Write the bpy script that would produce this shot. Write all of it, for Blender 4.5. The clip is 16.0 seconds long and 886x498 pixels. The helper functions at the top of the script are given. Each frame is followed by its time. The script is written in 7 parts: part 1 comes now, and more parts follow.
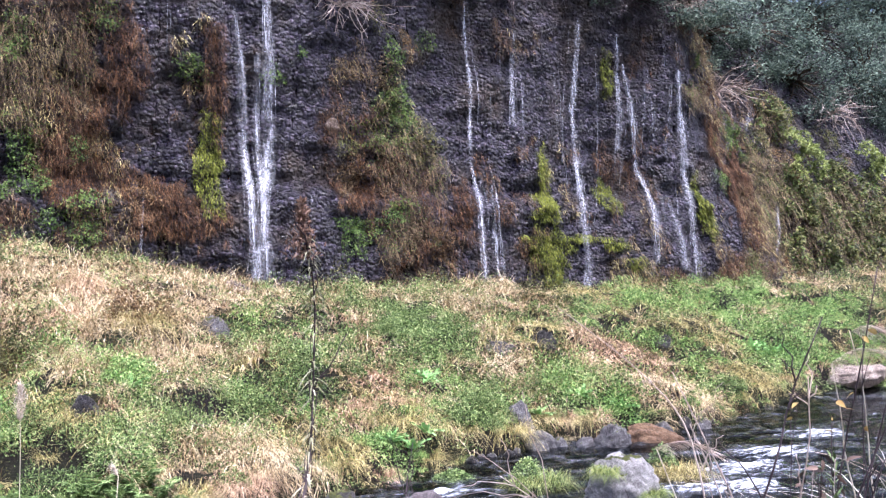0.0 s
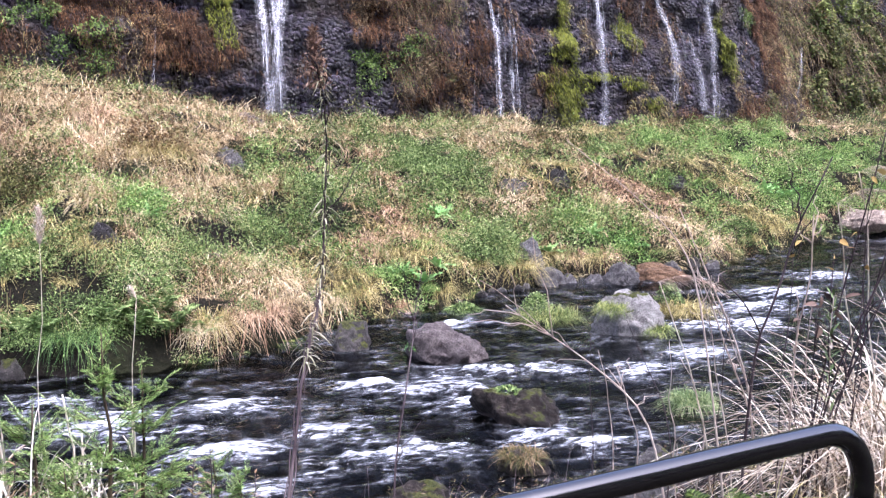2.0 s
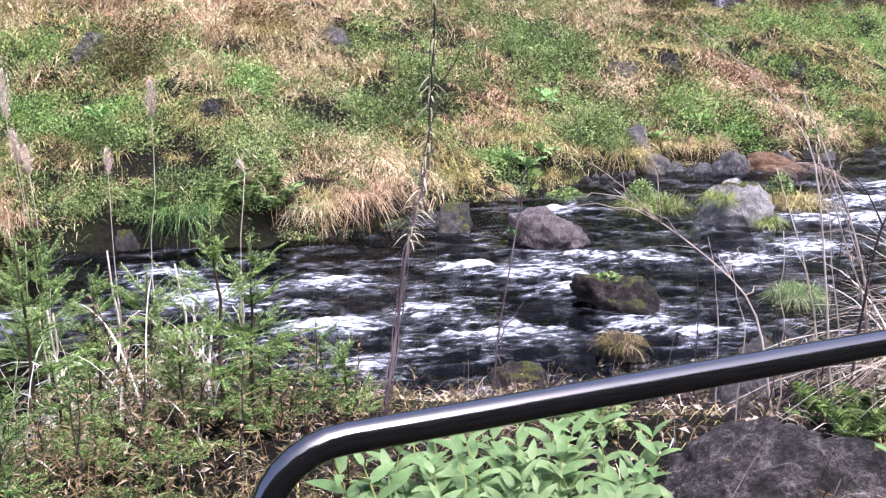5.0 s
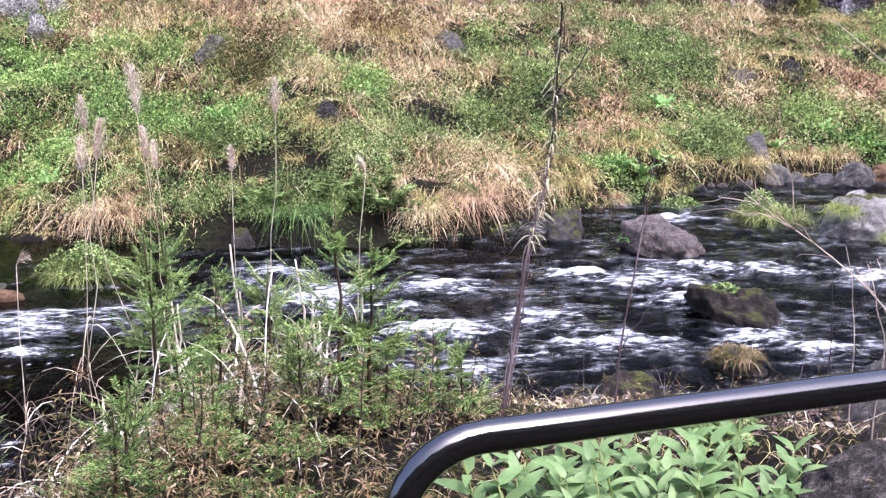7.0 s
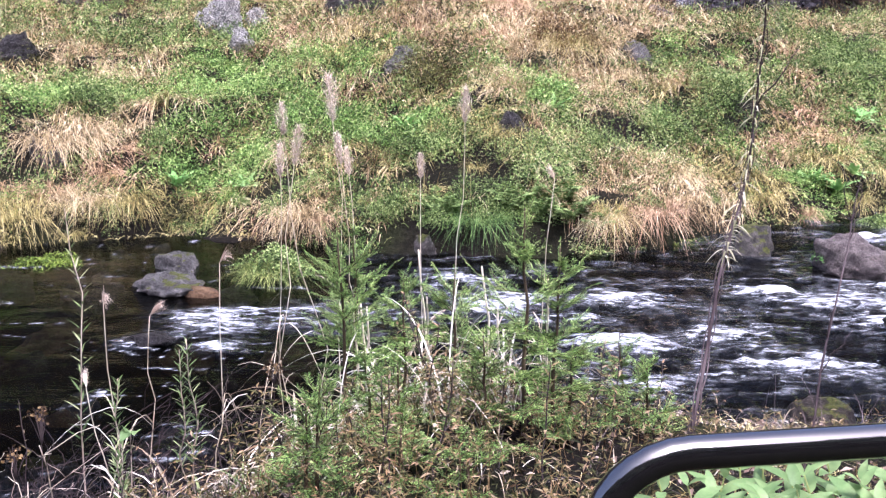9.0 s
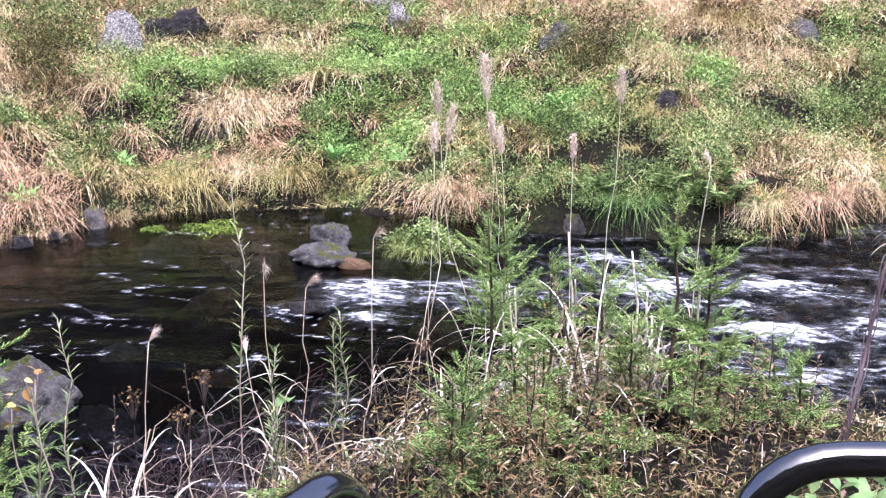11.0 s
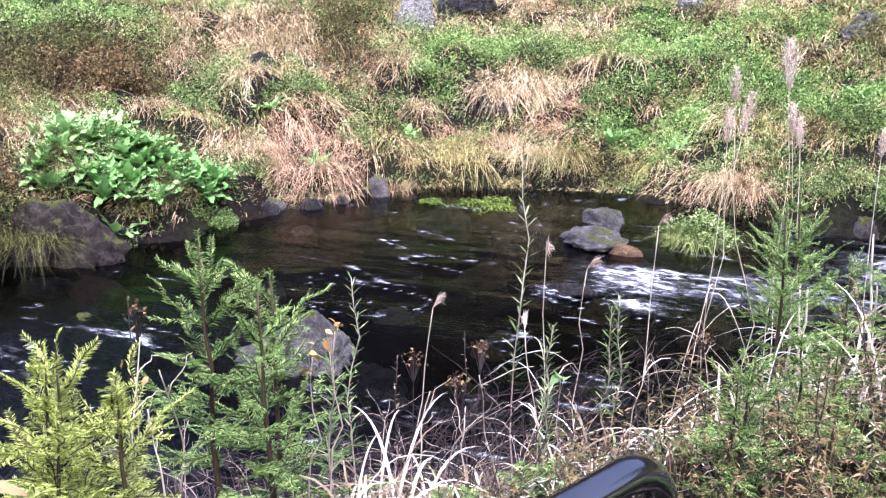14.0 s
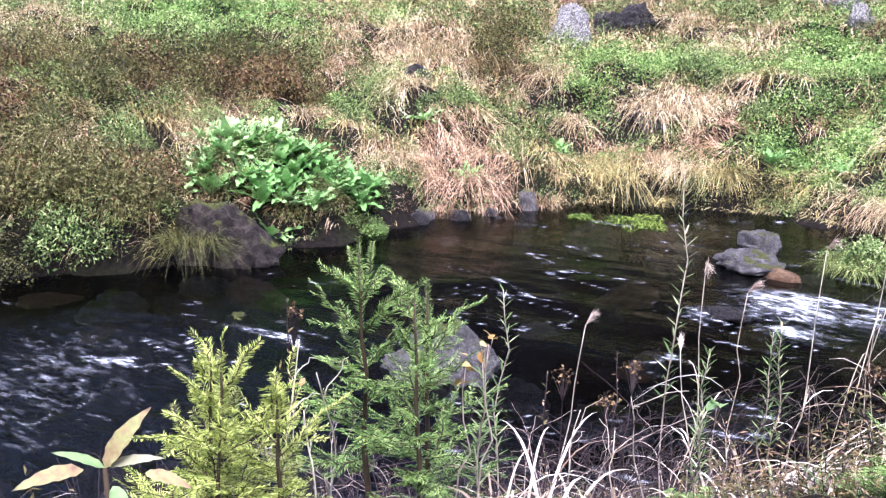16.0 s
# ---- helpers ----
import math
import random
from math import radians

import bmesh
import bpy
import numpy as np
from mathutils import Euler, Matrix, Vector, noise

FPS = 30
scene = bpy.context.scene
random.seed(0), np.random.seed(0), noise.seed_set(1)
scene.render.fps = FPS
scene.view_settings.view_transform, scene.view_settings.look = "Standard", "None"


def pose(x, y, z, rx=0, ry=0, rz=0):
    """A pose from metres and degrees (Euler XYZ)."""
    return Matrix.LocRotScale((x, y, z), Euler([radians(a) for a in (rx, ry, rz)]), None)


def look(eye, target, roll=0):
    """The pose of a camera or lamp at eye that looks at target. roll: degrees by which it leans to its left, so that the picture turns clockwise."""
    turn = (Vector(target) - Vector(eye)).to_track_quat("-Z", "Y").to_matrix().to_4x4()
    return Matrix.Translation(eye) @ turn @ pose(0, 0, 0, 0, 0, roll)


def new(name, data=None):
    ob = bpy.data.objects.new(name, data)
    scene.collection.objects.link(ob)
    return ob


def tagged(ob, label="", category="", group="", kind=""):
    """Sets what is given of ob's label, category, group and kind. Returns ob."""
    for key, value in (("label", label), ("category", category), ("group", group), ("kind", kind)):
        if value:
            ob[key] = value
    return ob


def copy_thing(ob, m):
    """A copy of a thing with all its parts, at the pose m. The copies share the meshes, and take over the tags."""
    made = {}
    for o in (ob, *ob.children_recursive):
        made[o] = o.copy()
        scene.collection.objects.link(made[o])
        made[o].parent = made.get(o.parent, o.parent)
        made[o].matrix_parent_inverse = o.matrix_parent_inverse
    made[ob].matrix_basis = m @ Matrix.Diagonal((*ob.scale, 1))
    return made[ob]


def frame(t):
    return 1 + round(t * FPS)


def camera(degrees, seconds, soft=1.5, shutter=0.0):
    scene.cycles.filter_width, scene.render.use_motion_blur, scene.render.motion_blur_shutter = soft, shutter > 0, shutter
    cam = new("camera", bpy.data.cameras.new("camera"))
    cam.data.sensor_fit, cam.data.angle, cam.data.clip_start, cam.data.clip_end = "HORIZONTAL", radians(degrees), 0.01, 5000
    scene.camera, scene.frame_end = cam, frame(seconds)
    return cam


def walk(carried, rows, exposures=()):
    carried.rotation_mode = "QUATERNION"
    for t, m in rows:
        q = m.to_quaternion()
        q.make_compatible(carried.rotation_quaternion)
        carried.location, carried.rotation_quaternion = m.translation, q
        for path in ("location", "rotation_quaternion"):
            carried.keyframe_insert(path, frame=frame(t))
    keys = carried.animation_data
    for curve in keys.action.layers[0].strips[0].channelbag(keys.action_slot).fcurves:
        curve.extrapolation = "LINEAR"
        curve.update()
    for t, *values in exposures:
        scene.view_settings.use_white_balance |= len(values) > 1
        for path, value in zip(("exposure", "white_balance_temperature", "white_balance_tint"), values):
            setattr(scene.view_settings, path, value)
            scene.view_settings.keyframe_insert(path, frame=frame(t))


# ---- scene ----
cam = camera(46.9, 16.0, soft=1.3)

PATH = [
    (0, (0.172, 0.146, 1.599), (-0.04, 2.135, 1.62), -0.9),
    (0.5, (0.19, 0.097, 1.602), (-0.032, 2.083, 1.544), -0.9),
    (1, (0.197, 0.116, 1.592), (-0.037, 2.097, 1.453), -0.8),
    (1.5, (0.192, 0.102, 1.592), (-0.045, 2.076, 1.379), -0.5),
    (2, (0.194, 0.114, 1.577), (-0.045, 2.078, 1.281), 0.2),
    (2.5, (0.2, 0.138, 1.563), (-0.051, 2.086, 1.182), 0.5),
    (3, (0.192, 0.112, 1.565), (-0.075, 2.042, 1.113), 0.6),
    (3.5, (0.203, 0.146, 1.552), (-0.09, 2.06, 1.053), 0.6),
    (4, (0.196, 0.155, 1.556), (-0.14, 2.057, 1.036), 0.6),
    (6.5, (0.105, 0.189, 1.512), (-0.461, 2.039, 1.004), 0.6),
    (7, (0.083, 0.198, 1.504), (-0.54, 2.029, 0.995), 0.6),
    (7.5, (0.074, 0.189, 1.505), (-0.614, 1.997, 0.996), 0.5),
    (8, (0.079, 0.199, 1.505), (-0.682, 1.979, 1.002), 0.3),
    (8.5, (0.06, 0.17, 1.504), (-0.788, 1.912, 1.006), 0.2),
    (9, (0.031, 0.188, 1.49), (-0.909, 1.884, 1.0), -0.1),
    (11.5, (0.039, 0.141, 1.528), (-1.191, 1.621, 0.982), -0.2),
    (12, (0.026, 0.126, 1.525), (-1.268, 1.548, 0.975), -0.1),
    (12.5, (0.002, 0.129, 1.515), (-1.361, 1.484, 0.961), -0.2),
    (13, (-0.012, 0.124, 1.51), (-1.433, 1.415, 0.948), -0.1),
    (13.5, (-0.043, 0.122, 1.503), (-1.52, 1.346, 0.939), 0.3),
    (14, (-0.047, 0.11, 1.5), (-1.577, 1.268, 0.936), 0.2),
    (14.5, (-0.053, 0.098, 1.502), (-1.627, 1.202, 0.95), 0.2),
    (15, (-0.062, 0.097, 1.502), (-1.678, 1.147, 0.97), 0.4),
    (15.5, (-0.088, 0.094, 1.492), (-1.748, 1.076, 0.962), 0.5),
    (16, (-0.1, 0.089, 1.489), (-1.789, 1.015, 0.949), 0.3),
]
walk(cam, [(t, look(eye, target, roll)) for t, eye, target, roll in PATH], [(0, 2.16, 5550, 21), (2, 1.96, 5650, 22), (4, 1.9, 5750, 23), (9, 1.98, 5750, 24), (16, 2.24, 5550, 25)])

# ---- light: an overcast day under a wooded cliff ----
world = bpy.data.worlds.new("overcast")
scene.world = world
world.use_nodes = True
wn = world.node_tree.nodes
wl = world.node_tree.links
wn.clear()
sky = wn.new("ShaderNodeTexSky")
sky.sky_type, sky.sun_disc = "NISHITA", False
sky.sun_elevation, sky.sun_rotation = radians(66), radians(126)
sky.air_density, sky.dust_density, sky.ozone_density = 0.7, 6.0, 1.0
bg = wn.new("ShaderNodeBackground")
bg.inputs["Strength"].default_value = 0.135
wout = wn.new("ShaderNodeOutputWorld")
wl.new(sky.outputs[0], bg.inputs["Color"])
wl.new(bg.outputs[0], wout.inputs["Surface"])
sun = new("sun", bpy.data.lights.new("sun", "SUN"))
sun.data.energy, sun.data.angle, sun.data.color = 1.5, radians(34), (1.0, 0.96, 0.9)
sun.matrix_world = look((18, -2, 60), (-4, 14, 0))

# ---- materials ----
def nodes_of(name):
    m = bpy.data.materials.new(name)
    m.use_nodes = True
    t = m.node_tree
    t.nodes.clear()
    out = t.nodes.new("ShaderNodeOutputMaterial")
    return m, t, out


def add(t, kind, **values):
    n = t.nodes.new(kind)
    for key, value in values.items():
        n.inputs[key.replace("_", " ")].default_value = value
    return n


def ramp(t, source, stops):
    r = t.nodes.new("ShaderNodeValToRGB")
    e = r.color_ramp.elements
    while len(e) < len(stops):
        e.new(0.5)
    for el, (pos, col) in zip(e, stops):
        el.position, el.color = pos, (*col, 1)
    t.links.new(source, r.inputs[0])
    return r.outputs[0]


def coords(t, scale=(1, 1, 1)):
    tc = t.nodes.new("ShaderNodeNewGeometry")
    mp = t.nodes.new("ShaderNodeMapping")
    mp.inputs["Scale"].default_value = scale
    t.links.new(tc.outputs["Position"], mp.inputs["Vector"])
    return mp.outputs[0]


def noise_tex(t, vec, scale, detail=4.0, rough=0.55):
    n = add(t, "ShaderNodeTexNoise", Scale=scale, Detail=detail, Roughness=rough)
    t.links.new(vec, n.inputs["Vector"])
    return n.outputs[0]


def maths(t, op, a, b=0.5):
    n = t.nodes.new("ShaderNodeMath")
    n.operation = op
    for i, v in enumerate((a, b)):
        if isinstance(v, (int, float)):
            n.inputs[i].default_value = v
        else:
            t.links.new(v, n.inputs[i])
    return n.outputs[0]


def blend(t, factor, a, b, mode="MIX"):
    n = t.nodes.new("ShaderNodeMix")
    n.data_type, n.blend_type = "RGBA", mode
    for key, v in ((0, factor), (6, a), (7, b)):
        if isinstance(v, (int, float)):
            n.inputs[key].default_value = v
        elif isinstance(v, tuple):
            n.inputs[key].default_value = (*v, 1)
        else:
            t.links.new(v, n.inputs[key])
    return n.outputs[2]


def bumped(t, height, strength=0.5, distance=0.02):
    b = add(t, "ShaderNodeBump", Strength=strength, Distance=distance)
    t.links.new(height, b.inputs["Height"])
    return b.outputs[0]


def leaf_mat(name, stops, rough=0.5, through_light=0.17, patch=0.6, spread=1.1):
    """Leaves, blades and stems: each piece takes its own tone, and the tone drifts over the ground."""
    m, t, out = nodes_of(name)
    g = t.nodes.new("ShaderNodeNewGeometry")
    drift = maths(t, "ADD", maths(t, "MULTIPLY", noise_tex(t, coords(t), patch, 2.0), 0.5), maths(t, "MULTIPLY", noise_tex(t, coords(t), patch * 6, 2.0), 0.5))
    tone = maths(t, "ADD", maths(t, "MULTIPLY", g.outputs["Random Per Island"], spread), maths(t, "MULTIPLY", maths(t, "SUBTRACT", drift, 0.53), 2.0))
    col = ramp(t, tone, stops)
    fine = noise_tex(t, coords(t), 60.0, 2.0)
    col = blend(t, 0.35, col, ramp(t, fine, [(0.3, (0.35, 0.35, 0.35)), (0.75, (1, 1, 1))]), "MULTIPLY")
    p = add(t, "ShaderNodeBsdfPrincipled", Roughness=rough)
    p.inputs["Specular IOR Level"].default_value = 0.2
    t.links.new(col, p.inputs["Base Color"])
    if through_light:
        tr = t.nodes.new("ShaderNodeBsdfTranslucent")
        t.links.new(col, tr.inputs["Color"])
        mx = t.nodes.new("ShaderNodeMixShader")
        mx.inputs[0].default_value = through_light
        t.links.new(p.outputs[0], mx.inputs[1])
        t.links.new(tr.outputs[0], mx.inputs[2])
        t.links.new(mx.outputs[0], out.inputs[0])
    else:
        t.links.new(p.outputs[0], out.inputs[0])
    return m


def rock_mat(name, stops, moss=None, moss_amount=0.0, rough=0.75, lichen=0.0, scale=7.0):
    m, t, out = nodes_of(name)
    v = coords(t)
    n1, n2, n3 = noise_tex(t, v, scale, 8.0, 0.7), noise_tex(t, v, scale * 5, 8.0, 0.75), noise_tex(t, v, scale * 24, 3.0, 0.8)
    tone = maths(t, "ADD", maths(t, "MULTIPLY", n1, 0.4), maths(t, "ADD", maths(t, "MULTIPLY", n2, 0.35), maths(t, "MULTIPLY", n3, 0.25)))
    col = ramp(t, tone, [(0.5 + (pos - 0.5) * 0.42, c) for pos, c in stops])
    pits = add(t, "ShaderNodeTexVoronoi", Scale=scale * 6)
    t.links.new(v, pits.inputs["Vector"])
    col = blend(t, ramp(t, pits.outputs["Distance"], [(0.1, (0.75,) * 3), (0.3, (0,) * 3)]), col, (0.012, 0.011, 0.011))
    if lichen:
        spots = noise_tex(t, v, scale * 5, 5.0, 0.7)
        col = blend(t, ramp(t, spots, [(0.62 - lichen * 0.2, (0, 0, 0)), (0.68 - lichen * 0.2, (1, 1, 1))]), col, (0.5, 0.5, 0.47))
    if moss_amount:
        g = t.nodes.new("ShaderNodeNewGeometry")
        sep = t.nodes.new("ShaderNodeSeparateXYZ")
        t.links.new(g.outputs["Normal"], sep.inputs[0])
        f = maths(t, "ADD", maths(t, "MULTIPLY", sep.outputs[2], 0.5), noise_tex(t, v, 4.0, 5.0))
        f = ramp(t, f, [(1.08 - 0.4 * moss_amount, (0, 0, 0)), (1.2 - 0.4 * moss_amount, (1, 1, 1))])
        mc = ramp(t, noise_tex(t, v, 30.0, 3.0), [(0.3, moss[0]), (0.7, moss[1])])
        col = blend(t, f, col, mc)
    p = add(t, "ShaderNodeBsdfPrincipled", Roughness=rough)
    p.inputs["Specular IOR Level"].default_value = 0.25
    t.links.new(col, p.inputs["Base Color"])
    t.links.new(ramp(t, n2, [(0.3, (rough - 0.2,) * 3), (0.7, (min(1, rough + 0.15),) * 3)]), p.inputs["Roughness"])
    high = maths(t, "ADD", n1, maths(t, "ADD", maths(t, "MULTIPLY", n2, 0.7), maths(t, "MULTIPLY", n3, 0.25)))
    t.links.new(bumped(t, high, 1.0, 0.1), p.inputs["Normal"])
    t.links.new(p.outputs[0], out.inputs[0])
    return m


MOSS2 = ((0.035, 0.045, 0.012), (0.12, 0.13, 0.03))
M_curl = leaf_mat("curled_grey_leaf", [(0.0, (0.104, 0.104, 0.0585)), (0.5, (0.26, 0.26, 0.156)), (1.0, (0.546, 0.52, 0.39))], 0.6)
M_fade = leaf_mat("fading_pink_leaf", [(0.0, (0.1, 0.065, 0.04)), (0.35, (0.3, 0.19, 0.12)), (0.7, (0.33, 0.3, 0.14)), (1.0, (0.36, 0.42, 0.17))], 0.5, 0.3, 9.0)
M_litter = leaf_mat("leaf_litter", [(0.0, (0.025, 0.016, 0.012)), (0.5, (0.09, 0.06, 0.045)), (0.9, (0.24, 0.17, 0.14)), (1.0, (0.5, 0.42, 0.36))], 0.7, 0.0)
M_cliffseed = leaf_mat("brown_seed", [(0.0, (0.12, 0.07, 0.05)), (0.5, (0.3, 0.19, 0.13)), (1.0, (0.5, 0.36, 0.26))], 0.8)
M_rock_grey = rock_mat("rock_grey", [(0.3, (0.035, 0.034, 0.038)), (0.5, (0.1, 0.096, 0.1)), (0.7, (0.22, 0.21, 0.215))], MOSS2, 0.25, 0.6)
M_rock_mossy = rock_mat("rock_mossy", [(0.3, (0.02, 0.019, 0.02)), (0.5, (0.06, 0.055, 0.055)), (0.7, (0.14, 0.13, 0.125))], MOSS2, 0.62, 0.6)
M_rock_pink = rock_mat("rock_pink", [(0.3, (0.05, 0.04, 0.042)), (0.5, (0.14, 0.118, 0.118)), (0.7, (0.27, 0.235, 0.23))], MOSS2, 0.15)
M_rock_wet = rock_mat("rock_wet", [(0.3, (0.008, 0.008, 0.009)), (0.5, (0.025, 0.023, 0.025)), (0.7, (0.065, 0.06, 0.064))], None, 0.0, 0.35)
M_rock_pale = rock_mat("rock_pale", [(0.3, (0.045, 0.043, 0.045)), (0.5, (0.13, 0.126, 0.13)), (0.7, (0.28, 0.27, 0.27))], MOSS2, 0.3, 0.8, 0.55)
M_rock_light = rock_mat("rock_light", [(0.3, (0.09, 0.086, 0.086)), (0.5, (0.3, 0.29, 0.285)), (0.7, (0.5, 0.49, 0.48))], MOSS2, 0.3, 0.8)
M_rock_brown = rock_mat("rock_brown", [(0.3, (0.06, 0.035, 0.02)), (0.5, (0.16, 0.095, 0.055)), (0.7, (0.26, 0.17, 0.1))], MOSS2, 0.2)
M_rock_tan = rock_mat("rock_tan", [(0.3, (0.13, 0.1, 0.08)), (0.5, (0.3, 0.24, 0.2)), (0.7, (0.5, 0.43, 0.36))], MOSS2, 0.1)
M_fern = leaf_mat("fern_green", [(0.0, (0.05, 0.09, 0.025)), (0.5, (0.15, 0.24, 0.07)), (1.0, (0.32, 0.44, 0.17))], 0.5)
M_rock_dark = rock_mat("rock_dark", [(0.3, (0.006, 0.005, 0.005)), (0.5, (0.026, 0.02, 0.018)), (0.75, (0.12, 0.1, 0.09))], MOSS2, 0.4, 0.55)
M_rock_near = rock_mat("rock_near", [(0.3, (0.014, 0.012, 0.012)), (0.5, (0.06, 0.051, 0.05)), (0.75, (0.34, 0.31, 0.3))], None, 0.0, 0.8, 0.0, 8.0)

# earth and litter under the plants; near black, to deepen the shade between them
def ground_material():
    m, t, out = nodes_of("earth")
    v = coords(t)
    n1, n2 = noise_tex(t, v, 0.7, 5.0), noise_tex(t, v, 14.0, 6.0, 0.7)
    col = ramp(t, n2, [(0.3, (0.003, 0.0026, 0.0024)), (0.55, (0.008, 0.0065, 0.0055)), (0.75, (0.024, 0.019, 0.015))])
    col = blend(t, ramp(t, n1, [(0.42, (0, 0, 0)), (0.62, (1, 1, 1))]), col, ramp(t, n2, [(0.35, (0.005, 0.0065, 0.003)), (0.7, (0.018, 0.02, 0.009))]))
    p = add(t, "ShaderNodeBsdfPrincipled", Roughness=0.9)
    p.inputs["Specular IOR Level"].default_value = 0.08
    t.links.new(col, p.inputs["Base Color"])
    t.links.new(bumped(t, n2, 0.8, 0.06), p.inputs["Normal"])
    t.links.new(p.outputs[0], out.inputs[0])
    return m


def cliff_material():
    """Wet conglomerate: dark matrix with stones standing out, seep stains running down."""
    m, t, out = nodes_of("cliff_rock")
    v = coords(t)
    n1, n2 = noise_tex(t, v, 0.5, 6.0, 0.6), noise_tex(t, v, 5.0, 8.0, 0.7)
    bent = t.nodes.new("ShaderNodeVectorMath")
    bent.operation = "ADD"
    wob = add(t, "ShaderNodeTexNoise", Scale=4.0, Detail=3.0)
    t.links.new(v, wob.inputs["Vector"])
    sc = t.nodes.new("ShaderNodeVectorMath")
    sc.operation = "SCALE"
    sc.inputs["Scale"].default_value = 0.16
    t.links.new(wob.outputs["Color"], sc.inputs[0])
    t.links.new(v, bent.inputs[0])
    t.links.new(sc.outputs[0], bent.inputs[1])
    cells = add(t, "ShaderNodeTexVoronoi", Scale=8.0)
    t.links.new(bent.outputs[0], cells.inputs["Vector"])
    tone = t.nodes.new("ShaderNodeSeparateColor")
    t.links.new(cells.outputs["Color"], tone.inputs[0])
    streak = noise_tex(t, coords(t, (3.0, 3.0, 0.25)), 1.2, 5.0, 0.6)
    mixed = maths(t, "ADD", maths(t, "MULTIPLY", n2, 0.65), maths(t, "MULTIPLY", tone.outputs[0], 0.35))
    # dark purple-grey rock, with extra blue in the colour for distance haze
    col = ramp(t, mixed, [(0.3, (0.003, 0.0025, 0.0042)), (0.5, (0.0125, 0.0098, 0.0175)), (0.63, (0.038, 0.031, 0.05)), (0.78, (0.14, 0.12, 0.155))])
    col = blend(t, ramp(t, n1, [(0.5, (0, 0, 0)), (0.66, (1, 1, 1))]), col, ramp(t, n2, [(0.3, (0.008, 0.006, 0.005)), (0.7, (0.05, 0.032, 0.022))]))
    p = add(t, "ShaderNodeBsdfPrincipled", Roughness=0.5)
    t.links.new(col, p.inputs["Base Color"])
    t.links.new(ramp(t, streak, [(0.4, (0.25,) * 3), (0.6, (0.8,) * 3)]), p.inputs["Roughness"])
    high = maths(t, "SUBTRACT", maths(t, "MULTIPLY", n2, 0.8), maths(t, "MULTIPLY", cells.outputs["Distance"], 0.9))
    t.links.new(bumped(t, high, 1.0, 0.35), p.inputs["Normal"])
    t.links.new(p.outputs[0], out.inputs[0])
    return m


def water_material():
    """Clear dark water over a stony bed; the foam and chop attributes say where it breaks, and the former also paints
    sky glints.
    """
    m, t, out = nodes_of("river_water")
    v = coords(t)
    mp = t.nodes.new("ShaderNodeMapping")
    mp.vector_type = "TEXTURE"
    mp.inputs["Rotation"].default_value = (0, 0, radians(27))
    mp.inputs["Scale"].default_value = (2.5, 1, 1)
    t.links.new(v, mp.inputs["Vector"])
    r1, r2, r3 = noise_tex(t, mp.outputs[0], 4.5, 4.0), noise_tex(t, mp.outputs[0], 17.0, 4.0, 0.6), noise_tex(t, mp.outputs[0], 1.3, 2.0)
    foam_glint_at, chop_at = t.nodes.new("ShaderNodeAttribute"), t.nodes.new("ShaderNodeAttribute")
    foam_glint_at.attribute_name, chop_at.attribute_name = "foam_glint", "chop"
    nor = bumped(t, maths(t, "ADD", r1, maths(t, "MULTIPLY", r2, 0.5)), 0.9, 0.1)
    calm = maths(t, "MULTIPLY", ramp(t, r3, [(0.42, (0.03,) * 3), (0.62, (0.22,) * 3)]), 1.0)
    t.links.new(maths(t, "ADD", maths(t, "MULTIPLY", chop_at.outputs["Fac"], 1.1), calm), nor.node.inputs["Strength"])
    fr = add(t, "ShaderNodeFresnel", IOR=1.28)
    t.links.new(nor, fr.inputs["Normal"])
    gl = add(t, "ShaderNodeBsdfGlossy", Roughness=0.05)
    t.links.new(nor, gl.inputs["Normal"])
    tr = t.nodes.new("ShaderNodeBsdfTransparent")
    tr.inputs[0].default_value = (0.2, 0.22, 0.235, 1)
    body = t.nodes.new("ShaderNodeMixShader")
    t.links.new(fr.outputs[0], body.inputs[0])
    t.links.new(tr.outputs[0], body.inputs[1])
    t.links.new(gl.outputs[0], body.inputs[2])
    w1, w2 = noise_tex(t, mp.outputs[0], 3.2, 4.0, 0.6), noise_tex(t, mp.outputs[0], 13.0, 8.0, 0.7)
    churn = maths(t, "ADD", maths(t, "MULTIPLY", maths(t, "SUBTRACT", w1, 0.5), 1.3), maths(t, "MULTIPLY", maths(t, "SUBTRACT", w2, 0.5), 4.2))
    broken = ramp(t, foam_glint_at.outputs["Fac"], [(0.02, (0, 0, 0)), (0.4, (1, 1, 1))])
    f = ramp(t, maths(t, "ADD", foam_glint_at.outputs["Fac"], maths(t, "MULTIPLY", churn, broken)), [(0.16, (0, 0, 0)), (0.42, (0.1, 0.1, 0.1)), (0.78, (0.36, 0.36, 0.36)), (1.2, (0.88, 0.88, 0.88))])
    foam_glint = add(t, "ShaderNodeBsdfPrincipled", Roughness=0.6)
    foam_glint.inputs["Base Color"].default_value = (0.66, 0.71, 0.8, 1)
    t.links.new(nor, foam_glint.inputs["Normal"])
    mx = t.nodes.new("ShaderNodeMixShader")
    t.links.new(f, mx.inputs[0])
    t.links.new(body.outputs[0], mx.inputs[1])
    t.links.new(foam_glint.outputs[0], mx.inputs[2])
    t.links.new(mx.outputs[0], out.inputs[0])
    return m


